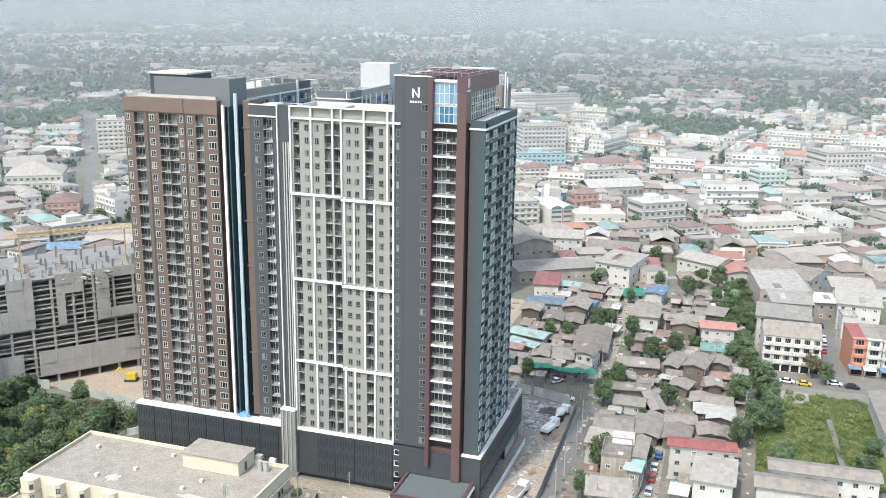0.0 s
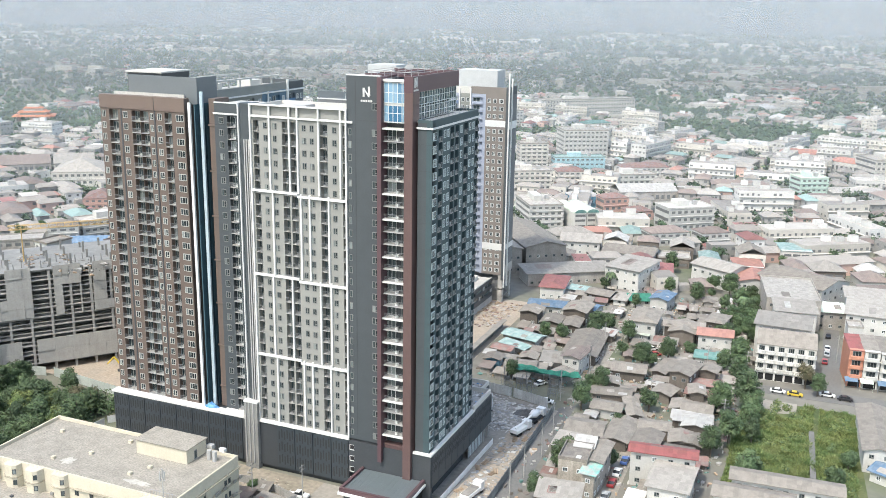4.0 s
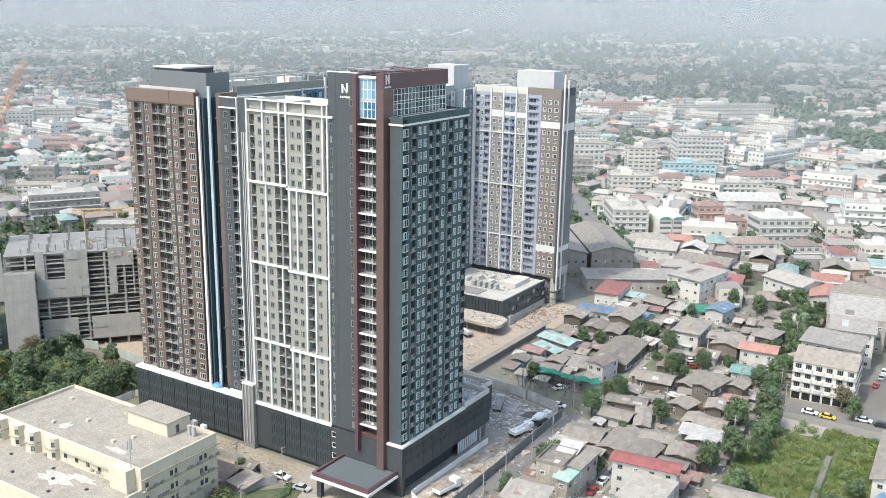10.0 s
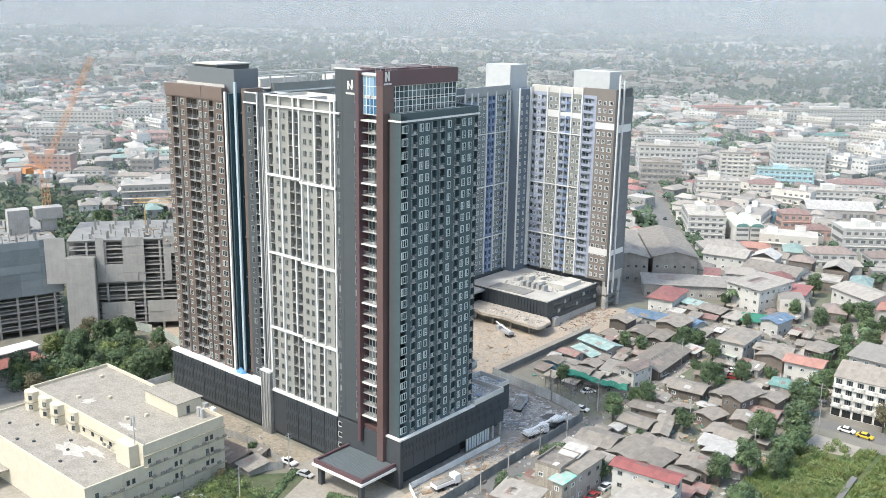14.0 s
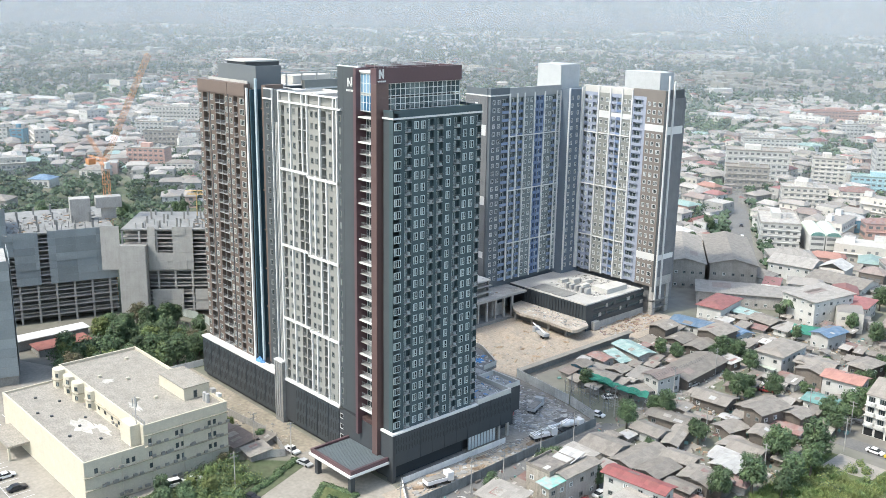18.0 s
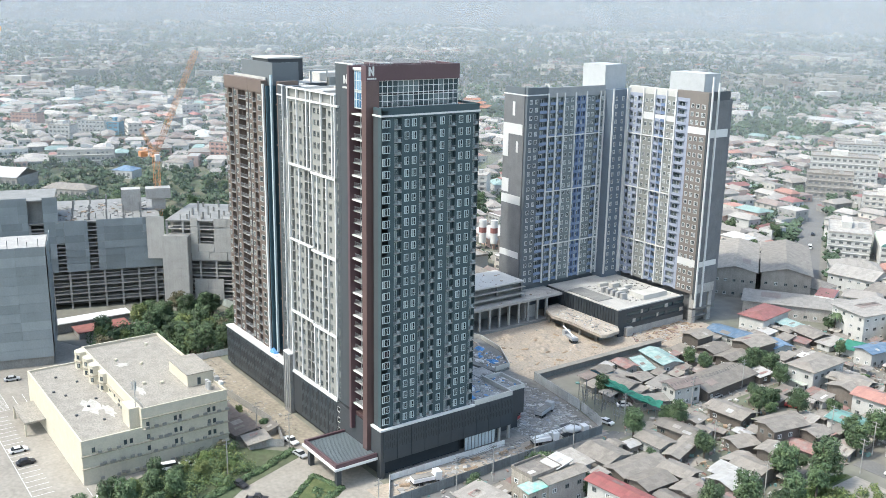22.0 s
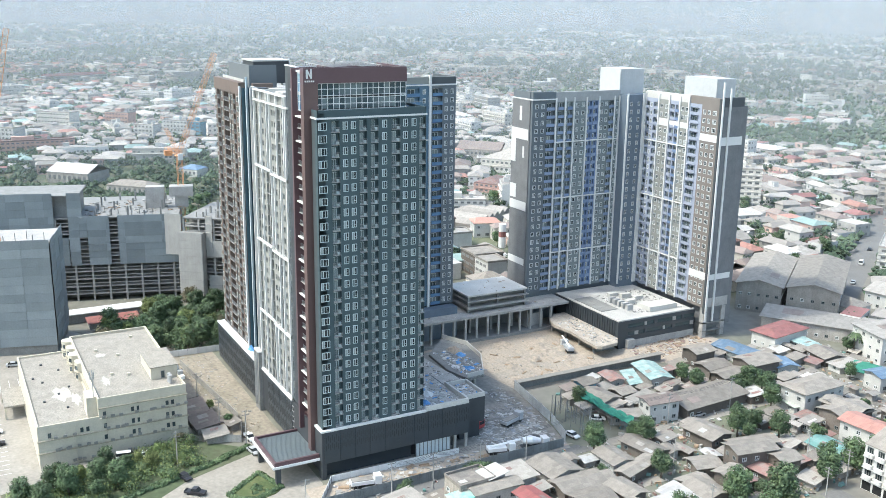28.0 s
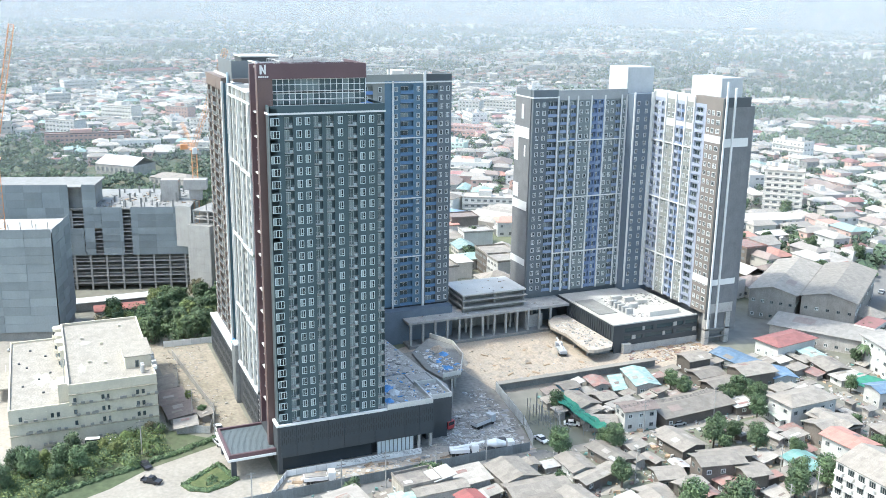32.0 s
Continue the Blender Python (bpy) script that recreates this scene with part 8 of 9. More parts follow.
def litter(name, label, spots, count, lo, hi, mats, seed, flat=0.35):
    """Many small slabs and lumps strewn over rectangles (x0, x1, y0, y1, z), joined."""
    r = np.random.RandomState(seed)
    area = np.array([(b - a) * (d - c) for a, b, c, d, z in spots])
    k = r.choice(len(spots), count, p=area / area.sum())
    S = np.array(spots)[k]
    c = np.stack((S[:, 0] + (S[:, 1] - S[:, 0]) * r.rand(count), S[:, 2] + (S[:, 3] - S[:, 2]) * r.rand(count), S[:, 4]), 1)
    h = np.stack((lo + (hi - lo) * r.rand(count) ** 2, lo + (hi - lo) * r.rand(count) ** 3, (lo + (hi - lo) * r.rand(count)) * flat), 1)
    cube = np.array([(-1, -1, 0), (1, -1, 0), (1, 1, 0), (-1, 1, 0), (-1, -1, 1), (1, -1, 1), (1, 1, 1), (-1, 1, 1)], float)
    v = cube[None] * h[:, None] * (0.75 + 0.5 * r.rand(count, 8, 1))
    a = r.rand(count) * 6.2832
    x = v[..., 0] * np.cos(a)[:, None] - v[..., 1] * np.sin(a)[:, None]
    y = v[..., 0] * np.sin(a)[:, None] + v[..., 1] * np.cos(a)[:, None]
    v = np.stack((x, y, v[..., 2]), 2) + c[:, None]
    f = np.array(((4, 5, 6, 7), (0, 1, 5, 4), (1, 2, 6, 5), (2, 3, 7, 6), (3, 0, 4, 7)))
    me = bpy.data.meshes.new(name)
    me.from_pydata(v.reshape(-1, 3).tolist(), [], (f[None] + (np.arange(count) * 8)[:, None, None]).reshape(-1, 4).tolist())
    for m in mats:
        me.materials.append(m)
    me.polygons.foreach_set("material_index", np.repeat(r.randint(0, len(mats), count), 5).astype(np.int32))
    return tagged(part(name, me, None, None), label, "rubble", kind="stuff")


def spoil(x0, x1, y0, y1, high, seed, label):
    """Uneven heaps of dug earth, fading out to the ground at their edge."""
    nx, ny = int((x1 - x0) / 0.6), int((y1 - y0) / 0.6)
    bm = bmesh.new()
    g = []
    for i in range(nx + 1):
        for j in range(ny + 1):
            x, y = x0 + (x1 - x0) * i / nx, y0 + (y1 - y0) * j / ny
            e = min(1.0, 4.0 * min(i / nx, 1 - i / nx, j / ny, 1 - j / ny))
            q = noise.noise(Vector((x / 6, y / 6, seed))) + 0.55 * noise.noise(Vector((x / 2.2, y / 2.2, seed + 3.0))) + 0.2 * noise.noise(Vector((x / 0.8, y / 0.8, seed)))
            g.append(bm.verts.new((x, y, -0.05 + high * max(0.0, q + 0.12) * e)))
    for i in range(nx):
        for j in range(ny):
            k = i * (ny + 1) + j
            bm.faces.new((g[k], g[k + ny + 1], g[k + ny + 2], g[k + 1]))
    tagged(part("earth_heap", bm, SAND, None), label, "earth", kind="stuff")


spoil(-60, -34, 82, 112, 1.9, 2.0, "heaps of dug sandy earth in the courtyard")
spoil(-52, -30, 74, 84, 1.3, 7.0, "low heaps of dug sandy earth near the site wall")
litter("rubble", "broken concrete and boards strewn over the sandy courtyard", [(-62, -30, 82, 111, 0.02), (-45, -28, 74, 84, 0.02), (-60, -46, 72, 80, 0.02)], 520, 0.06, 0.34, [SAND, SAND, MUD, SAND, CONC], 31, 0.6)
litter("rubble", "boards and steel strewn over the grey site soil", [(-18, 10, 44, 64, 0.04), (-30, -2, 62, 68, 0.04), (4, 11, 0, 44, 0.07), (-14, 10, 46, 62, 0.05), (-14, 10, 46, 62, 0.05)], 1900, 0.1, 0.8, [PLANKG, CONC, MUD, PARA, RAIL], 32, 0.25)
litter("yard_clutter", "bins, crates, pots and scrap in the gaps between houses", [(13, 60, 4, 100, 0.02), (-20, 60, 80, 190, 0.02)], 2600, 0.12, 0.8, [PLANKG, R_RUST, W_CONC, R_WHITE, R_TEAL, BOARD, W_WOOD], 39, 0.9)
litter("rubble", "timber and rubble along the parking podium", [(-41, -28, 124, 156, 0.02)], 350, 0.12, 0.8, [BOARD, SAND, CONC, R_RUST], 33)
litter("deck_clutter", "white and blue sheets and boards strewn over the podium roof", [(-18, -0.5, 28, 39, 12.46), (-16, -3, 40.5, 46, 12.1), (-44, -24, 53, 61, 8.7), (-58, -22, 22, 48, 8.4)], 1900, 0.1, 0.75, [WHITE, PARA, TARP, PLANKG, CONC, PARA, CONCD, PLANKG, CONC], 34, 0.35)
litter("deck_clutter", "pipes and boxes strewn over the pale podium roof", [(-68, -45, 131, 153, 9.62), (-64, -38, 111.5, 120, 4.3)], 420, 0.1, 0.55, [PARA, CONC, SLAB, CONCD], 35, 0.6)
litter("deck_clutter", "boards and drums strewn over the link building slab", [(-74, -70, 62, 121, 9.0), (-86, -73, 83, 104, 15.3)], 60, 0.1, 0.5, [PARA, CONC, BOARD], 36, 0.5)
litter("rubble", "pallets and boards strewn along the dusty alley", [(-100, -34, -16, -4, 0.05)], 420, 0.08, 0.45, [CONC, PLANKG, SAND, SAND], 37, 0.5)
litter("deck_clutter", "boards and steel on the top slab of the parking structure", [(-200, -172, -30, 10, 32.6), (-158, -120, 28, 44, 32.6)], 300, 0.15, 0.9, [CONC, CONCD, BOARD, CONCD], 38, 0.5)
r = np.random.RandomState(77)
lob = [(x, y, 0.9 + 0.9 * r.rand(), 1.3 + 1.2 * r.rand()) for x, y in zip(r.uniform(-34, -4, 230), r.uniform(-68, -24, 230)) if -36 + 0.3 * (-24 - y) < x < -19.6 - 0.4 * (y + 24)]
tagged(part("shrubbery", leaf_cloud("shrubbery", [LEAF, LEAFY], lob, 40000, 0.2, 78, 0.75), None, None), "dense green shrubbery along the drive", "shrubs", kind="stuff")
_me = scene.objects["shrubbery"].data
_me.polygons.foreach_set("material_index", (np.arange(len(_me.polygons)) % 5 < 2).astype(np.int32))

lob = [(x, y, 1.0 + 2.0 * r.rand(), 1.6 + 1.6 * r.rand()) for x, y in zip(r.uniform(-144, -100, 230), r.uniform(-32, 14, 230)) if not (x < -135 and y < -13 or x > -103 and y < -14)]
tagged(part("thicket", leaf_cloud("thicket", [LEAF], lob, 30000, 0.34, 79, 0.8), None, None), "dense green thicket under the trees", "shrubs", kind="stuff")

# ---- the city around, out to the horizon ----
crng = np.random.RandomState(23)


def town_mat(name, rgb, var=0.12):
    return mat(name, rgb, 0.8, var=var, s1=0.15, s2=1.2, island=0.2)


CITY_MATS = [town_mat("town_grey_roof", (0.27, 0.25, 0.225)), town_mat("town_pale_roof", (0.36, 0.34, 0.31)), town_mat("town_white_roof", (0.46, 0.455, 0.44)), town_mat("town_salmon_roof", (0.36, 0.20, 0.16)),
             town_mat("town_brown_roof", (0.22, 0.18, 0.16)), town_mat("town_blue_roof", (0.13, 0.19, 0.26)), town_mat("town_mint_roof", (0.24, 0.33, 0.31)), town_mat("town_maroon_roof", (0.25, 0.125, 0.115)),
             town_mat("town_white_wall", (0.56, 0.555, 0.535), 0.08), town_mat("town_grey_wall", (0.30, 0.295, 0.28)), town_mat("town_cream_wall", (0.50, 0.475, 0.43), 0.08), town_mat("town_rose_wall", (0.52, 0.37, 0.32), 0.08),
             town_mat("town_stained_roof", (0.29, 0.27, 0.245), 0.2)]


def town_mesh(xs, ys, ws, ds, hs, rise, ang, roof_i, wall_i, hip=0.0, over=0.0):
    """Houses joined into one mesh: four walls, and a roof with its ridge along the longer side, hipped by the share hip."""
    n = len(xs)
    a, b = np.maximum(ws, ds) / 2, np.minimum(ws, ds) / 2
    ang = ang + np.where(ds > ws, math.pi / 2, 0.0)
    loc = np.zeros((n, 14, 3))
    sx, sy = np.array((-1, 1, 1, -1)), np.array((-1, -1, 1, 1))
    for i in range(4):
        loc[:, i, 0], loc[:, i, 1] = sx[i] * a, sy[i] * b
        loc[:, i + 4, 0], loc[:, i + 4, 1], loc[:, i + 4, 2] = sx[i] * a, sy[i] * b, hs
        loc[:, i + 8, 0], loc[:, i + 8, 1], loc[:, i + 8, 2] = sx[i] * (a + over), sy[i] * (b + over), hs - 0.3 * over
    loc[:, 12, 0], loc[:, 12, 2] = -a - over + hip * b, hs + rise
    loc[:, 13, 0], loc[:, 13, 2] = a + over - hip * b, hs + rise
    c, s = np.cos(ang)[:, None], np.sin(ang)[:, None]
    out = np.empty_like(loc)
    out[..., 0] = loc[..., 0] * c - loc[..., 1] * s + xs[:, None]
    out[..., 1] = loc[..., 0] * s + loc[..., 1] * c + ys[:, None]
    out[..., 2] = loc[..., 2] + np.array([land(x, y) for x, y in zip(xs, ys)])[:, None]
    faces, mi = [], []
    quads = ((0, 1, 5, 4), (1, 2, 6, 5), (2, 3, 7, 6), (3, 0, 4, 7), (8, 9, 13, 12), (10, 11, 12, 13), (9, 10, 13), (11, 8, 12))
    for k in range(n):
        o = k * 14
        for j, q in enumerate(quads):
            faces.append([o + i for i in q])
            mi.append(roof_i[k] if j > 3 else wall_i[k])
    me = bpy.data.meshes.new("town")
    me.from_pydata(out.reshape(-1, 3).tolist(), [], faces)
    for m in CITY_MATS:
        me.materials.append(m)
    me.polygons.foreach_set("material_index", np.array(mi, dtype=np.int32))
    return me


def field(x, y, s, o=0.0):
    return noise.noise(Vector((x / s + o, y / s - o, 3.7 + o)))


def green(x, y):
    g = 0.75 * field(x, y, 320.0) + 0.45 * field(x, y, 110.0, 5.0)
    d = math.hypot(x, y)
    if d < 900 and -0.95 * y < x < -0.3 * y:
        g += 0.12
    elif d < 650 and y > -0.9 * x:
        g -= 0.16
    elif x < -180 and y < 120 and d < 640:
        g += 0.42
    elif x < -180:
        g += 0.04 if d < 1000 else 0.1
    if d < 480 and x > -0.3 * y:
        g = min(g, 0.06)
    return g + 0.12 * min(1.0, max(0.0, (d - 1000) / 400))


def taken(x, y):
    """Ground that is built or kept open near the site."""
    if -110 < x < 112 and -120 < y < 196:
        return True
    if -190 < x < -95 and -90 < y < 75:
        return True
    if -176 < x < -146 and 140 < y < 172 or -100 < x < -60 and 60 < y < 180:
        return True
    if any(abs(x - q[0]) < q[2] + 5 and abs(y - q[1]) < q[3] + 5 for q in PLOTS):
        return True
    f = (y - 232) / (563 - 232)
    if 0 < f < 1 and abs(x - (-41 - 214 * f)) < 11:
        return True
    f = (y - 205) / (620 - 205)
    if 0 < f < 1 and abs(x - (-268 - 318 * f)) < 12:
        return True
    return False


def sector(rmin, rmax, step, jitter=0.35):
    """Points of a jittered grid in the quarter that the town fills, seen from the site."""
    k = int(rmax / step)
    gx, gy = np.meshgrid(np.arange(-k, k + 1) * step, np.arange(-k, k + 1) * step)
    gx, gy = gx.ravel() + crng.uniform(-jitter, jitter, gx.size) * step, gy.ravel() + crng.uniform(-jitter, jitter, gy.size) * step
    r = np.hypot(gx, gy + 60)
    az = np.degrees(np.arctan2(-gx, gy + 60))
    keep = (r > rmin) & (r < rmax) & (az > -22) & (az < 108)
    return gx[keep], gy[keep], r[keep]


# single houses and blocks near the site
KINDS_R = (R_GREY, R_GREY, R_GREY, R_PALE, R_PALE, R_PALE, R_GREY, R_WHITE, R_SALM, R_BROWN, R_CONC, R_BROWN, R_RUST, R_BROWN, R_CYAN)
gx, gy, gr = sector(150, 345, 16.0, 0.22)
count = 0
for x, y in zip(gx, gy):
    g = green(x, y)
    if taken(x, y) or count >= 95:
        continue
    if g > 0.22 or crng.rand() < 0.16:
        if crng.rand() < 0.45:
            continue
        PLOTS.append((x, y, 0.5, 0.5))
        tree(x, y, int(crng.randint(3)), 0.8 + 0.6 * crng.rand())
        continue
    PLOTS.append((x, y, 5.0, 5.0))
    rm = KINDS_R[crng.randint(len(KINDS_R))]
    wm = (W_WHITE, W_CREAM, W_CREAM, W_WOOD)[crng.randint(4)]
    h = (3.6, 4.5, 6.5, 6.8, 9.5)[crng.randint(5)]
    w, d = 9 + 6 * crng.rand(), 9 + 6 * crng.rand()
    th = thing("house", "town house with %s roof and %s" % (WORDS[rm.name], WORDS[wm.name]), "house", m=pose(x, y, 0, 0, 0, 8 + 24 * field(x, y, 260, 9)))
    kind = "flat" if rm is R_CONC or h > 9 else ("gable", "hip", "hip", "shed")[crng.randint(4)]
    boxes("wall", th, [wm], (-w / 2 + 0.4, w / 2 - 0.4, -d / 2 + 0.4, d / 2 - 0.4, 0, h))
    bm = bmesh.new()
    roof_shape(bm, w / 2, d / 2, h, kind, min(w, d) * 0.22)
    bmesh.ops.recalc_face_normals(bm, faces=bm.faces)
    part("roof", bm, rm, th)
    for k in range(int(h / 3)):
        bm = bmesh.new()
        box(bm, -w / 2 + 1.2, w / 2 - 1.2, -d / 2 + 0.32, -d / 2 + 0.45, 1.1 + 3 * k, 2.2 + 3 * k)
        for i in range(4):
            u = -w / 2 + 1.2 + i * (w - 2.4) / 3
            box(bm, u - 0.35, u + 0.35, -d / 2 + 0.25, -d / 2 + 0.45, 1.0 + 3 * k, 2.3 + 3 * k, 1)
        part("window", bm, (TOWNGLASS, wm), th)
    count += 1

# the nearer town, joined: shophouse rows, sheds and single houses that keep clear of one another
gx, gy, gr = sector(190, 1100, 10.5, 0.45)
spots = []
for x, y, r in zip(gx, gy, gr):
    if green(x, y) > 0.12 or taken(x, y):
        continue
    dense, u = x > -0.3 * y and y > 0 and r < 900, crng.rand()
    ang = 0.15 + 1.1 * field(x, y, 420, 9) + (math.pi / 2 if crng.rand() < 0.35 else 0.0)
    if u < (0.065 if dense else 0.02):
        spots.append((16 + 26 * crng.rand(), 10 + 5 * crng.rand(), 8.5 + 3.2 * int(3 * crng.rand() ** 1.5), 0.05, ang, x, y, 0))
    elif u < (0.11 if dense else 0.055):
        spots.append((18 + 18 * crng.rand(), 12 + 8 * crng.rand(), 4.5 + 2.5 * crng.rand(), 2.2, ang, x, y, 1))
    else:
        spots.append((8 + 7 * crng.rand(), 6 + 4.5 * crng.rand(), (3.4, 4.0, 6.2, 6.8)[crng.randint(4)] + crng.rand(), 1.7 if crng.rand() < 0.8 else 0.05, ang, x, y, 2))
spots.sort(key=lambda q: (q[7] == 2, -q[0]))
cells, town = collections.defaultdict(list), []
for q in spots:
    w, d, h, rise, ang, x, y, kind = q
    cx, cy, clear = int(x // 40), int(y // 40), True
    for i in (-1, 0, 1):
        for k in (-1, 0, 1):
            for o in cells[cx + i, cy + k]:
                c, s = math.cos(o[4]), math.sin(o[4])
                lx, ly = (x - o[5]) * c + (y - o[6]) * s, (y - o[6]) * c - (x - o[5]) * s
                if abs(lx) < o[0] / 2 + d * 0.55 and abs(ly) < o[1] / 2 + d * 0.55:
                    clear = False
    if clear:
        cells[cx, cy].append(q)
        town.append(q)
T = np.array(town)
n, kind, rnd = len(T), T[:, 7].astype(int), crng.rand(len(T))
roof_i = np.array((0, 0, 0, 1, 0, 4, 4, 12, 7, 12, 0, 3, 1, 12, 0, 6))[crng.randint(0, 16, n)]
roof_i = np.where(kind == 0, np.array((12, 1, 12, 1, 0))[crng.randint(0, 5, n)], np.where(kind == 1, np.array((1, 0, 1, 2, 4))[crng.randint(0, 5, n)], roof_i))
wall_i = np.array((8, 10, 10, 9, 8, 9, 10, 11))[crng.randint(0, 8, n)]
wall_i = np.where((kind == 0) & (rnd < 0.85), np.where(rnd < 0.5, 8, 10), wall_i)
tagged(part("near_town", town_mesh(T[:, 5], T[:, 6], T[:, 0], T[:, 1], T[:, 2], T[:, 3], T[:, 4], roof_i, wall_i, 0.6, np.where(T[:, 3] > 0.5, 0.7, 0.0)), None, None), "dense low suburb of grey, white and red roofs", "town", kind="stuff")
# their window openings, floor ledges and roof stairs
wv, wf, lv, lf, up = [], [], [], [], []
for w, d, h, rise, an, x, y, k in town:
    ca, sa = math.cos(an), math.sin(an)
    turn = lambda px, py, pz: (x + px * ca - py * sa, y + px * sa + py * ca, pz)
    fl = max(1, int(h / 3.0))
    for side in range(4):
        half, out = (w / 2, d / 2) if side % 2 == 0 else (d / 2, w / 2)
        sg = -1 if side < 2 else 1
        nx, ny = (sg * ca, sg * sa) if side % 2 else (-sg * sa, sg * ca)
        if 0.5 * nx - 0.85 * ny < -0.3:
            continue
        m = max(1, int(half * 2 / (3.0 if k == 0 else 3.8)))
        for f in range(fl):
            z = f * h / fl
            for i in range(m):
                if crng.rand() < 0.22:
                    continue
                u, hw, hh = (i + 0.5) * 2 * half / m - half, 0.55 + 0.45 * crng.rand(), 1.0 + 0.5 * crng.rand()
                for du, dz in ((-hw, 0), (hw, 0), (hw, hh), (-hw, hh)):
                    wv.append(turn(u + du, sg * (out + 0.06), z + 0.9 + dz) if side % 2 == 0 else turn(sg * (out + 0.06), u + du, z + 0.9 + dz))
                wf.append(range(len(wv) - 4, len(wv)))
            if k == 0 and f and side % 2 == 0:
                o = len(lv)
                for px, py, pz in ((-half, 0, 0), (half, 0, 0), (half, 1.0, 0), (-half, 1.0, 0), (-half, 0, 0.35), (half, 0, 0.35), (half, 1.0, 0.35), (-half, 1.0, 0.35)):
                    lv.append(turn(px, sg * (out + py), z + pz))
                lf += [[o + i for i in q] for q in ((0, 1, 2, 3), (4, 5, 6, 7), (2, 3, 7, 6), (0, 3, 7, 4), (1, 2, 6, 5))]
    if k == 0:
        for i in range(1 + int(w / 16)):
            px, py = (crng.rand() - 0.5) * (w - 5), (crng.rand() - 0.5) * (d - 5)
            up.append((*turn(px, py, 0)[:2], 3 + 2 * crng.rand(), 3.0, h + 2.0 + crng.rand(), an))
for name, label, v, f, m in (("town_windows", "dark window openings of the suburb's houses", wv, wf, TOWNGLASS), ("town_ledges", "pale floor ledges along the suburb's shophouse rows", lv, lf, W_CREAM)):
    me = bpy.data.meshes.new(name)
    me.from_pydata(v, [], f)
    me.materials.append(m)
    tagged(part(name, me, None, None), label, name.split("_")[1], kind="stuff")
U = np.array(up)
tagged(part("roof_stairs", town_mesh(U[:, 0], U[:, 1], U[:, 2], U[:, 3], U[:, 4], np.full(len(U), 0.05), U[:, 5], np.full(len(U), 1), np.full(len(U), 8)), None, None), "small stair houses on the shophouse roofs", "roof stairs", kind="stuff")
# lean-tos and porches between the houses
k = crng.randint(0, n, int(n * 1.3))
m = len(k)
tagged(part("town_sheds", town_mesh(T[k, 5] + crng.uniform(-8, 8, m), T[k, 6] + crng.uniform(-8, 8, m), 3 + 4 * crng.rand(m), 3 + 4 * crng.rand(m), 2.5 + 1.5 * crng.rand(m), 0.05 + 0.6 * crng.rand(m),
                                    T[k, 4], np.array((0, 1, 1, 2, 4, 7))[crng.randint(0, 6, m)], np.full(m, 9)), None, None), "small sheds and lean-tos among the suburb's houses", "sheds", kind="stuff")

# the town beyond, joined
for name, r0, r1, step, big in (("middle_town", 1100, 2300, 19.0, 0.05), ("far_town", 2300, 4650, 30.0, 0.05)):
    gx, gy, gr = sector(r0, r1, step, 0.48)
    ok = np.array([(green(x, y) < 0.14 or q < 0.1) and not taken(x, y) for x, y, q in zip(gx, gy, crng.rand(len(gx)))])
    gx, gy, gr = gx[ok], gy[ok], gr[ok]
    n = len(gx)
    ri = np.array((0, 0, 4, 1, 1, 1, 1, 2, 0, 4, 7, 0, 0, 1, 4, 2))[crng.randint(0, 16, n)]
    wi = np.array((8, 9, 10, 10, 10, 8, 9))[crng.randint(0, 7, n)]
    rosy = np.array([field(x, y, 240, 2.0) > 0.2 for x, y in zip(gx, gy)])
    ri = np.where(rosy & (crng.rand(n) < 0.45), 3, ri)
    isbig = crng.rand(n) < big
    ws, ds = step * (0.35 + 0.4 * crng.rand(n)), step * (0.35 + 0.3 * crng.rand(n))
    hs = np.where(crng.rand(n) < 0.5, 4.0, 7.0) + crng.rand(n) * 1.5
    rise = np.where(crng.rand(n) < 0.3, 0.05, 1.8)
    ws, ds, hs = np.where(isbig, ws * (1.6 + 2.4 * crng.rand(n)), ws), np.where(isbig, ds * 1.2, ds), np.where(isbig, 7 + 8 * crng.rand(n), hs)
    rise, ri = np.where(isbig, 0.05, rise), np.where(isbig, np.array((1, 2, 2))[crng.randint(0, 3, n)], ri)
    wi = np.where(isbig, np.array((8, 8, 10))[crng.randint(0, 3, n)], wi)
    ang = np.array([0.15 + 1.1 * field(x, y, 420, 9) for x, y in zip(gx, gy)]) + np.where(crng.rand(n) < 0.4, math.pi / 2, 0.0)
    tagged(part(name, town_mesh(gx, gy, ws, ds, hs, rise, ang, ri, wi, 0.6, np.where(rise > 0.5, 0.7, 0.0)), None, None), "dense low suburb of grey, white and red roofs", "town", kind="stuff")

# trees of the town and the woods, joined
OCT = np.array([(0, 0, -1), (0, 0, 1), (1, 0, 0), (-1, 0, 0), (0, 1, 0), (0, -1, 0)], float)
OCT_F = np.array([(1, 2, 4), (1, 4, 3), (1, 3, 5), (1, 5, 2), (0, 4, 2), (0, 3, 4), (0, 5, 3), (0, 2, 5)])


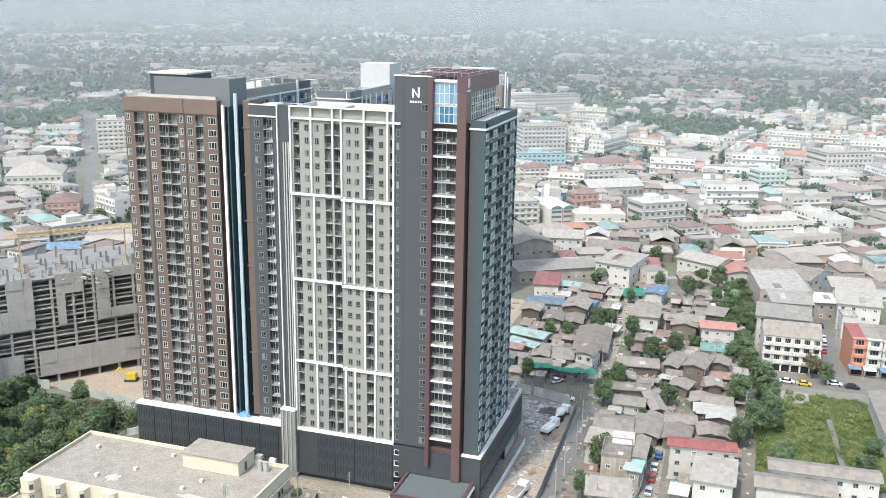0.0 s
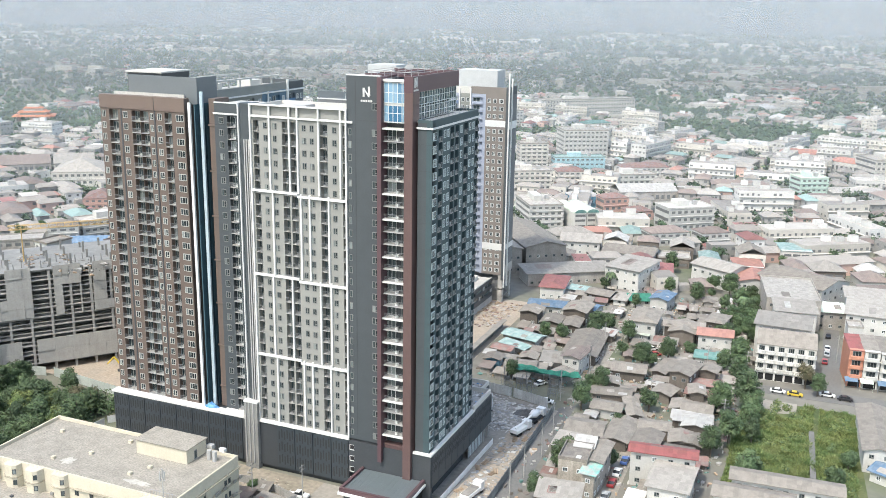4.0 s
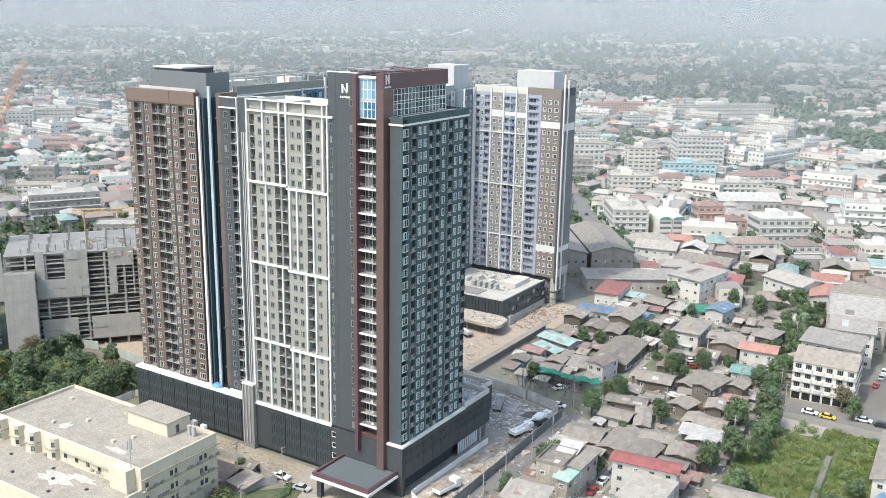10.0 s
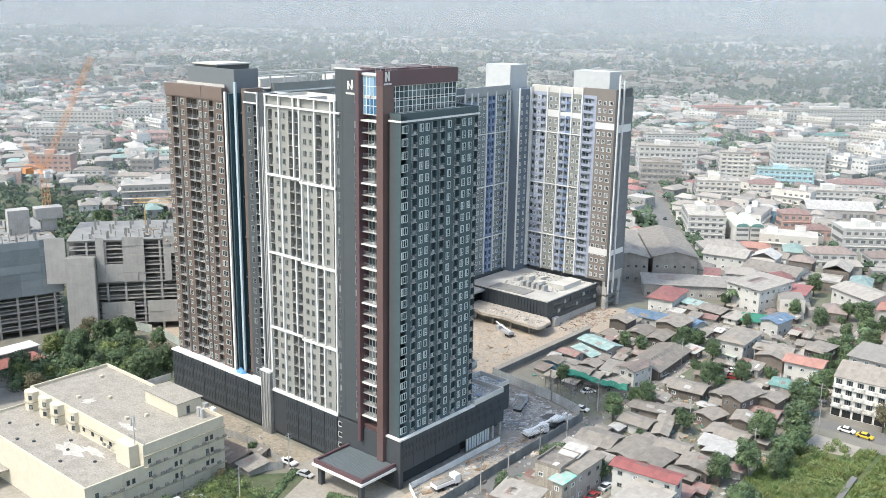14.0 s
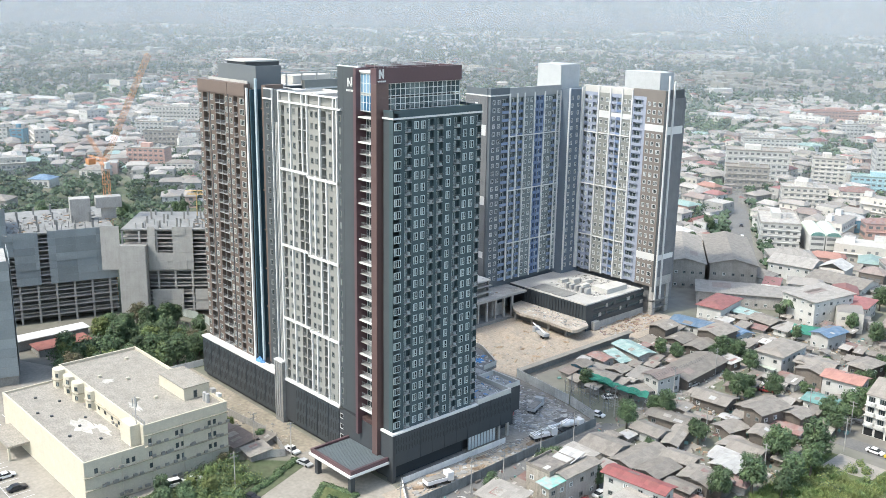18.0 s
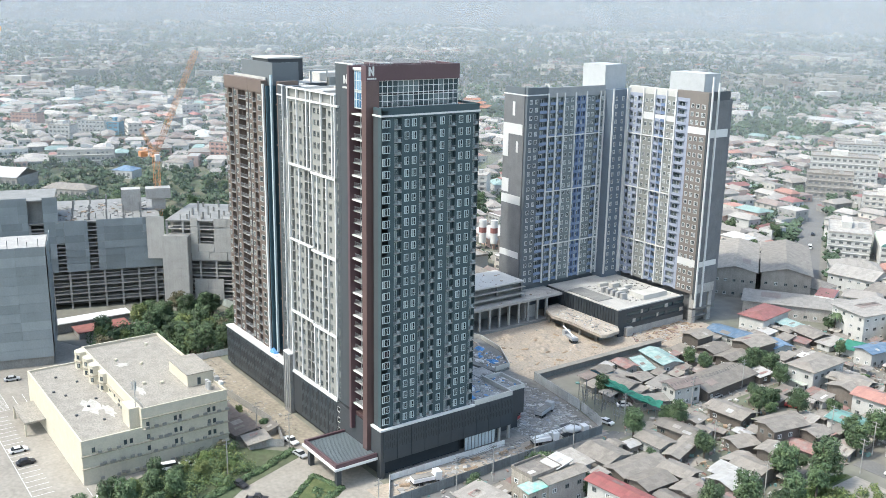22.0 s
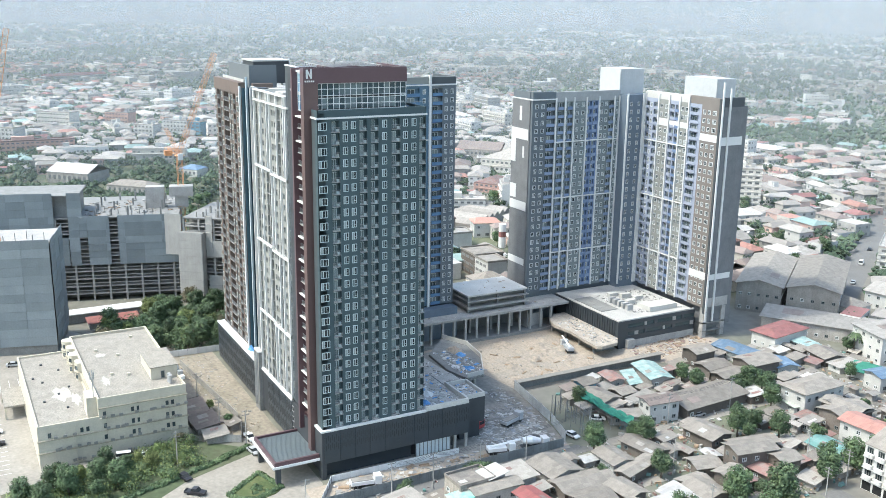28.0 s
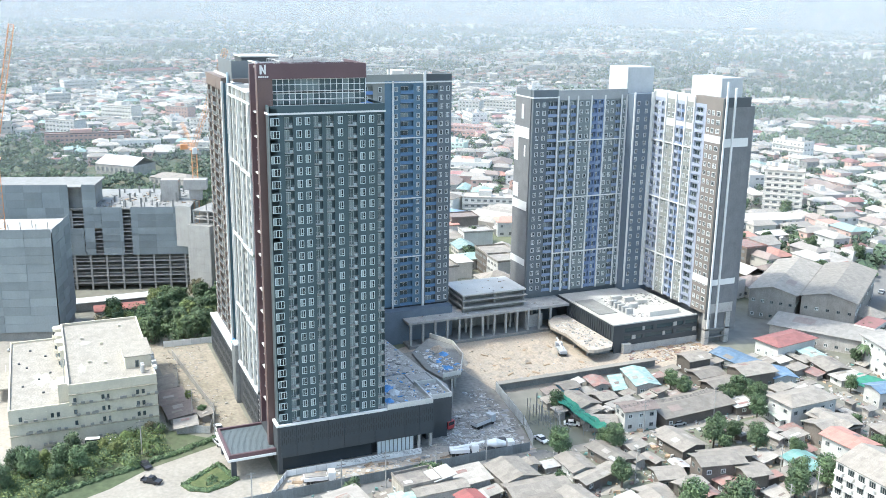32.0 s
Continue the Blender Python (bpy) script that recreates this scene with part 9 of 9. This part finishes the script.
def clumps(name, label, cx, cy, per, size, m, leaves=0):
    """Crowns of several uneven lobes each; with leaves, every lobe is strewn with that many small bent cards."""
    n = len(cx) * per
    k = np.repeat(np.arange(len(cx)), per)
    rad = size * (0.35 + 0.4 * crng.rand(n))
    lift = np.array([land(x, y) for x, y in zip(cx, cy)])[k]
    c = np.stack((cx[k] + crng.normal(size=n) * size * 0.55, cy[k] + crng.normal(size=n) * size * 0.55, size * (0.55 + 0.75 * crng.rand(n)) + lift), 1)
    core = 0.8 if leaves else 1.0
    v = OCT[None] * (0.65 + 0.7 * crng.rand(n, 6))[..., None] * rad[:, None, None] * np.array((1, 1, 0.8)) * core + c[:, None]
    v = v.reshape(-1, 3)
    f = (OCT_F[None] + (np.arange(n) * 6)[:, None, None]).reshape(-1, 3)
    if leaves:
        q = np.repeat(np.arange(n), leaves)
        d = crng.normal(size=(len(q), 3))
        d[:, 2] = np.abs(d[:, 2]) * 1.1 - 0.25
        d /= np.linalg.norm(d, axis=1)[:, None]
        p = c[q] + d * rad[q, None] * (0.7 + 0.45 * crng.rand(len(q)))[:, None] * np.array((1, 1, 0.85))
        nn = d + 0.5 * crng.normal(size=d.shape) + np.array((0, 0, 0.3))
        a = np.cross(nn, crng.normal(size=d.shape))
        a /= np.linalg.norm(a, axis=1)[:, None]
        b = np.cross(nn / np.linalg.norm(nn, axis=1)[:, None], a)
        t = (0.35 + 0.4 * crng.rand(len(q)))[:, None]
        lv = np.stack((p - a * t, p + a * t * 0.8 - b * t * 0.8, p + a * t * 0.6 + b * t), 1).reshape(-1, 3)
        f = np.concatenate((f, np.arange(len(q) * 3).reshape(-1, 3) + len(v)))
        v = np.concatenate((v, lv))
    me = bpy.data.meshes.new(name)
    me.from_pydata(v.tolist(), [], f.tolist())
    me.materials.append(m)
    return tagged(part(name, me, None, None), label, "trees", kind="stuff")


LEAFFAR = mat("far_foliage", (0.046, 0.080, 0.044), 0.75, var=0.35, s1=0.05, s2=0.5, tint=(0.068, 0.104, 0.055), island=0.4)
for name, r0, r1, step, per, size, share, leaves in (("near_tree_cover", 220, 640, 11.0, 5, 3.9, 0.46, 22), ("outer_tree_cover", 640, 1000, 11.0, 5, 4.0, 0.5, 0),
                                                     ("middle_tree_cover", 1000, 2200, 18.5, 3, 5.4, 0.47, 0), ("far_woods", 2200, 4650, 32.0, 2, 9.0, 0.52, 0)):
    gx, gy, gr = sector(r0, r1, step, 0.5)
    rnd = crng.rand(len(gx))
    ok = np.array([(green(x, y) > (0.08 if r < 1100 else 0.12) or q < share + (0.6 if -540 < x < -190 and y < 120 else 0.22 if x < -190 and y < 600 else 0.0)) and not taken(x, y) for x, y, r, q in zip(gx, gy, gr, rnd)])
    clumps(name, "dark green tree crowns between the roofs", gx[ok], gy[ok], per, size, LEAFFAR, leaves)

t = np.repeat(np.linspace(0.02, 1.0, 62), 2)
side = np.tile((-1.0, 1.0), 62)
gx = -41 - 214 * t + side * (8.0 + crng.rand(124) * 3) * 0.84
gy = 232 + 331 * t + side * (8.0 + crng.rand(124) * 3) * 0.54
clumps("avenue_trees", "green street trees lining the avenue", gx, gy, 8, 3.0, LEAFFAR)

# ---- sheets that stand in for haze, and the glowing backdrop ----


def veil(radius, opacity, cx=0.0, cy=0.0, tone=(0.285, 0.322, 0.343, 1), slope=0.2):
    """A thin see-through sheet that stands in for haze; it rises gently outwards all round the place, lit by the same
    sun and sky.
    """
    m = bpy.data.materials.new("haze_sheet_%d" % radius)
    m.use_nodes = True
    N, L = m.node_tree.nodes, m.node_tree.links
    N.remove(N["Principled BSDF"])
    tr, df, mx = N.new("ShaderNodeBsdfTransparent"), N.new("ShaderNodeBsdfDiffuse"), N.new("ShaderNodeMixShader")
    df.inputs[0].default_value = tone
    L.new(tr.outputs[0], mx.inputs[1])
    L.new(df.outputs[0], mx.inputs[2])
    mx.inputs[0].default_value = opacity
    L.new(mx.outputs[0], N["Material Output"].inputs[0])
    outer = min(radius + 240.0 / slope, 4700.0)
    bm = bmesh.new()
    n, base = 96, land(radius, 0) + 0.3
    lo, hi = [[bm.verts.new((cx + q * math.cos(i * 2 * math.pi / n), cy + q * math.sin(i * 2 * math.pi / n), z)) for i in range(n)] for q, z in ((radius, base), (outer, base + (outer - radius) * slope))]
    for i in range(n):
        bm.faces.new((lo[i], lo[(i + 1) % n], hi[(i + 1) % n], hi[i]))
    o = tagged(part("haze", bm, m, None), "translucent sheet standing in for haze over the suburb", "haze", kind="structure")
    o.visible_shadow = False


# paler, warmer tones further out put the horizon's haze into the sheets' colour
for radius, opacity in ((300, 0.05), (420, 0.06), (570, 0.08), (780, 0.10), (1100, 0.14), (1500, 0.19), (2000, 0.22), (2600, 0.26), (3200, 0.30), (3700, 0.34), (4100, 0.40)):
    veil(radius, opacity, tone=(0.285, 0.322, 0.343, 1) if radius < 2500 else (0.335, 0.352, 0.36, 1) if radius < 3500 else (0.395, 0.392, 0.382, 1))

# self-lit ring: horizon haze and sky brightness painted as a height gradient
m = bpy.data.materials.new("glowing_distance")
m.use_nodes = True
N, L = m.node_tree.nodes, m.node_tree.links
N.remove(N["Principled BSDF"])
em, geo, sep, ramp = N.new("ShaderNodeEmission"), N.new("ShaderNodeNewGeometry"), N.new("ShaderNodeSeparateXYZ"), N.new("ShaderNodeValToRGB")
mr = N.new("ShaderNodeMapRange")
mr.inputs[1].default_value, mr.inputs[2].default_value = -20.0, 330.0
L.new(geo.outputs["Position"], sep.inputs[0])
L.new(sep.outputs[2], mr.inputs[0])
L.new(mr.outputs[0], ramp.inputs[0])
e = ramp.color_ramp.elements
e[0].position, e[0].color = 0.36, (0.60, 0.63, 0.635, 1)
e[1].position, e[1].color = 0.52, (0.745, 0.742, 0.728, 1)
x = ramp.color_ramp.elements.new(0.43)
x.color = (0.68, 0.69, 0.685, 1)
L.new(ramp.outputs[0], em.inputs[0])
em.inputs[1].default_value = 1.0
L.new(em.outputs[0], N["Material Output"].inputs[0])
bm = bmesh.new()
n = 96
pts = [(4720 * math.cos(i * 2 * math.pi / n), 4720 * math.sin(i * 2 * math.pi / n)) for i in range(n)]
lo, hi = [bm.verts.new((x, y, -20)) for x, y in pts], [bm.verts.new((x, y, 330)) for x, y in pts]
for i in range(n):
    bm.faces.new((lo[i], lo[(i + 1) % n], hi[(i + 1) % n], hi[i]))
tagged(part("backdrop", bm, m, None), "glowing backdrop ring with painted horizon haze", "backdrop", kind="structure")
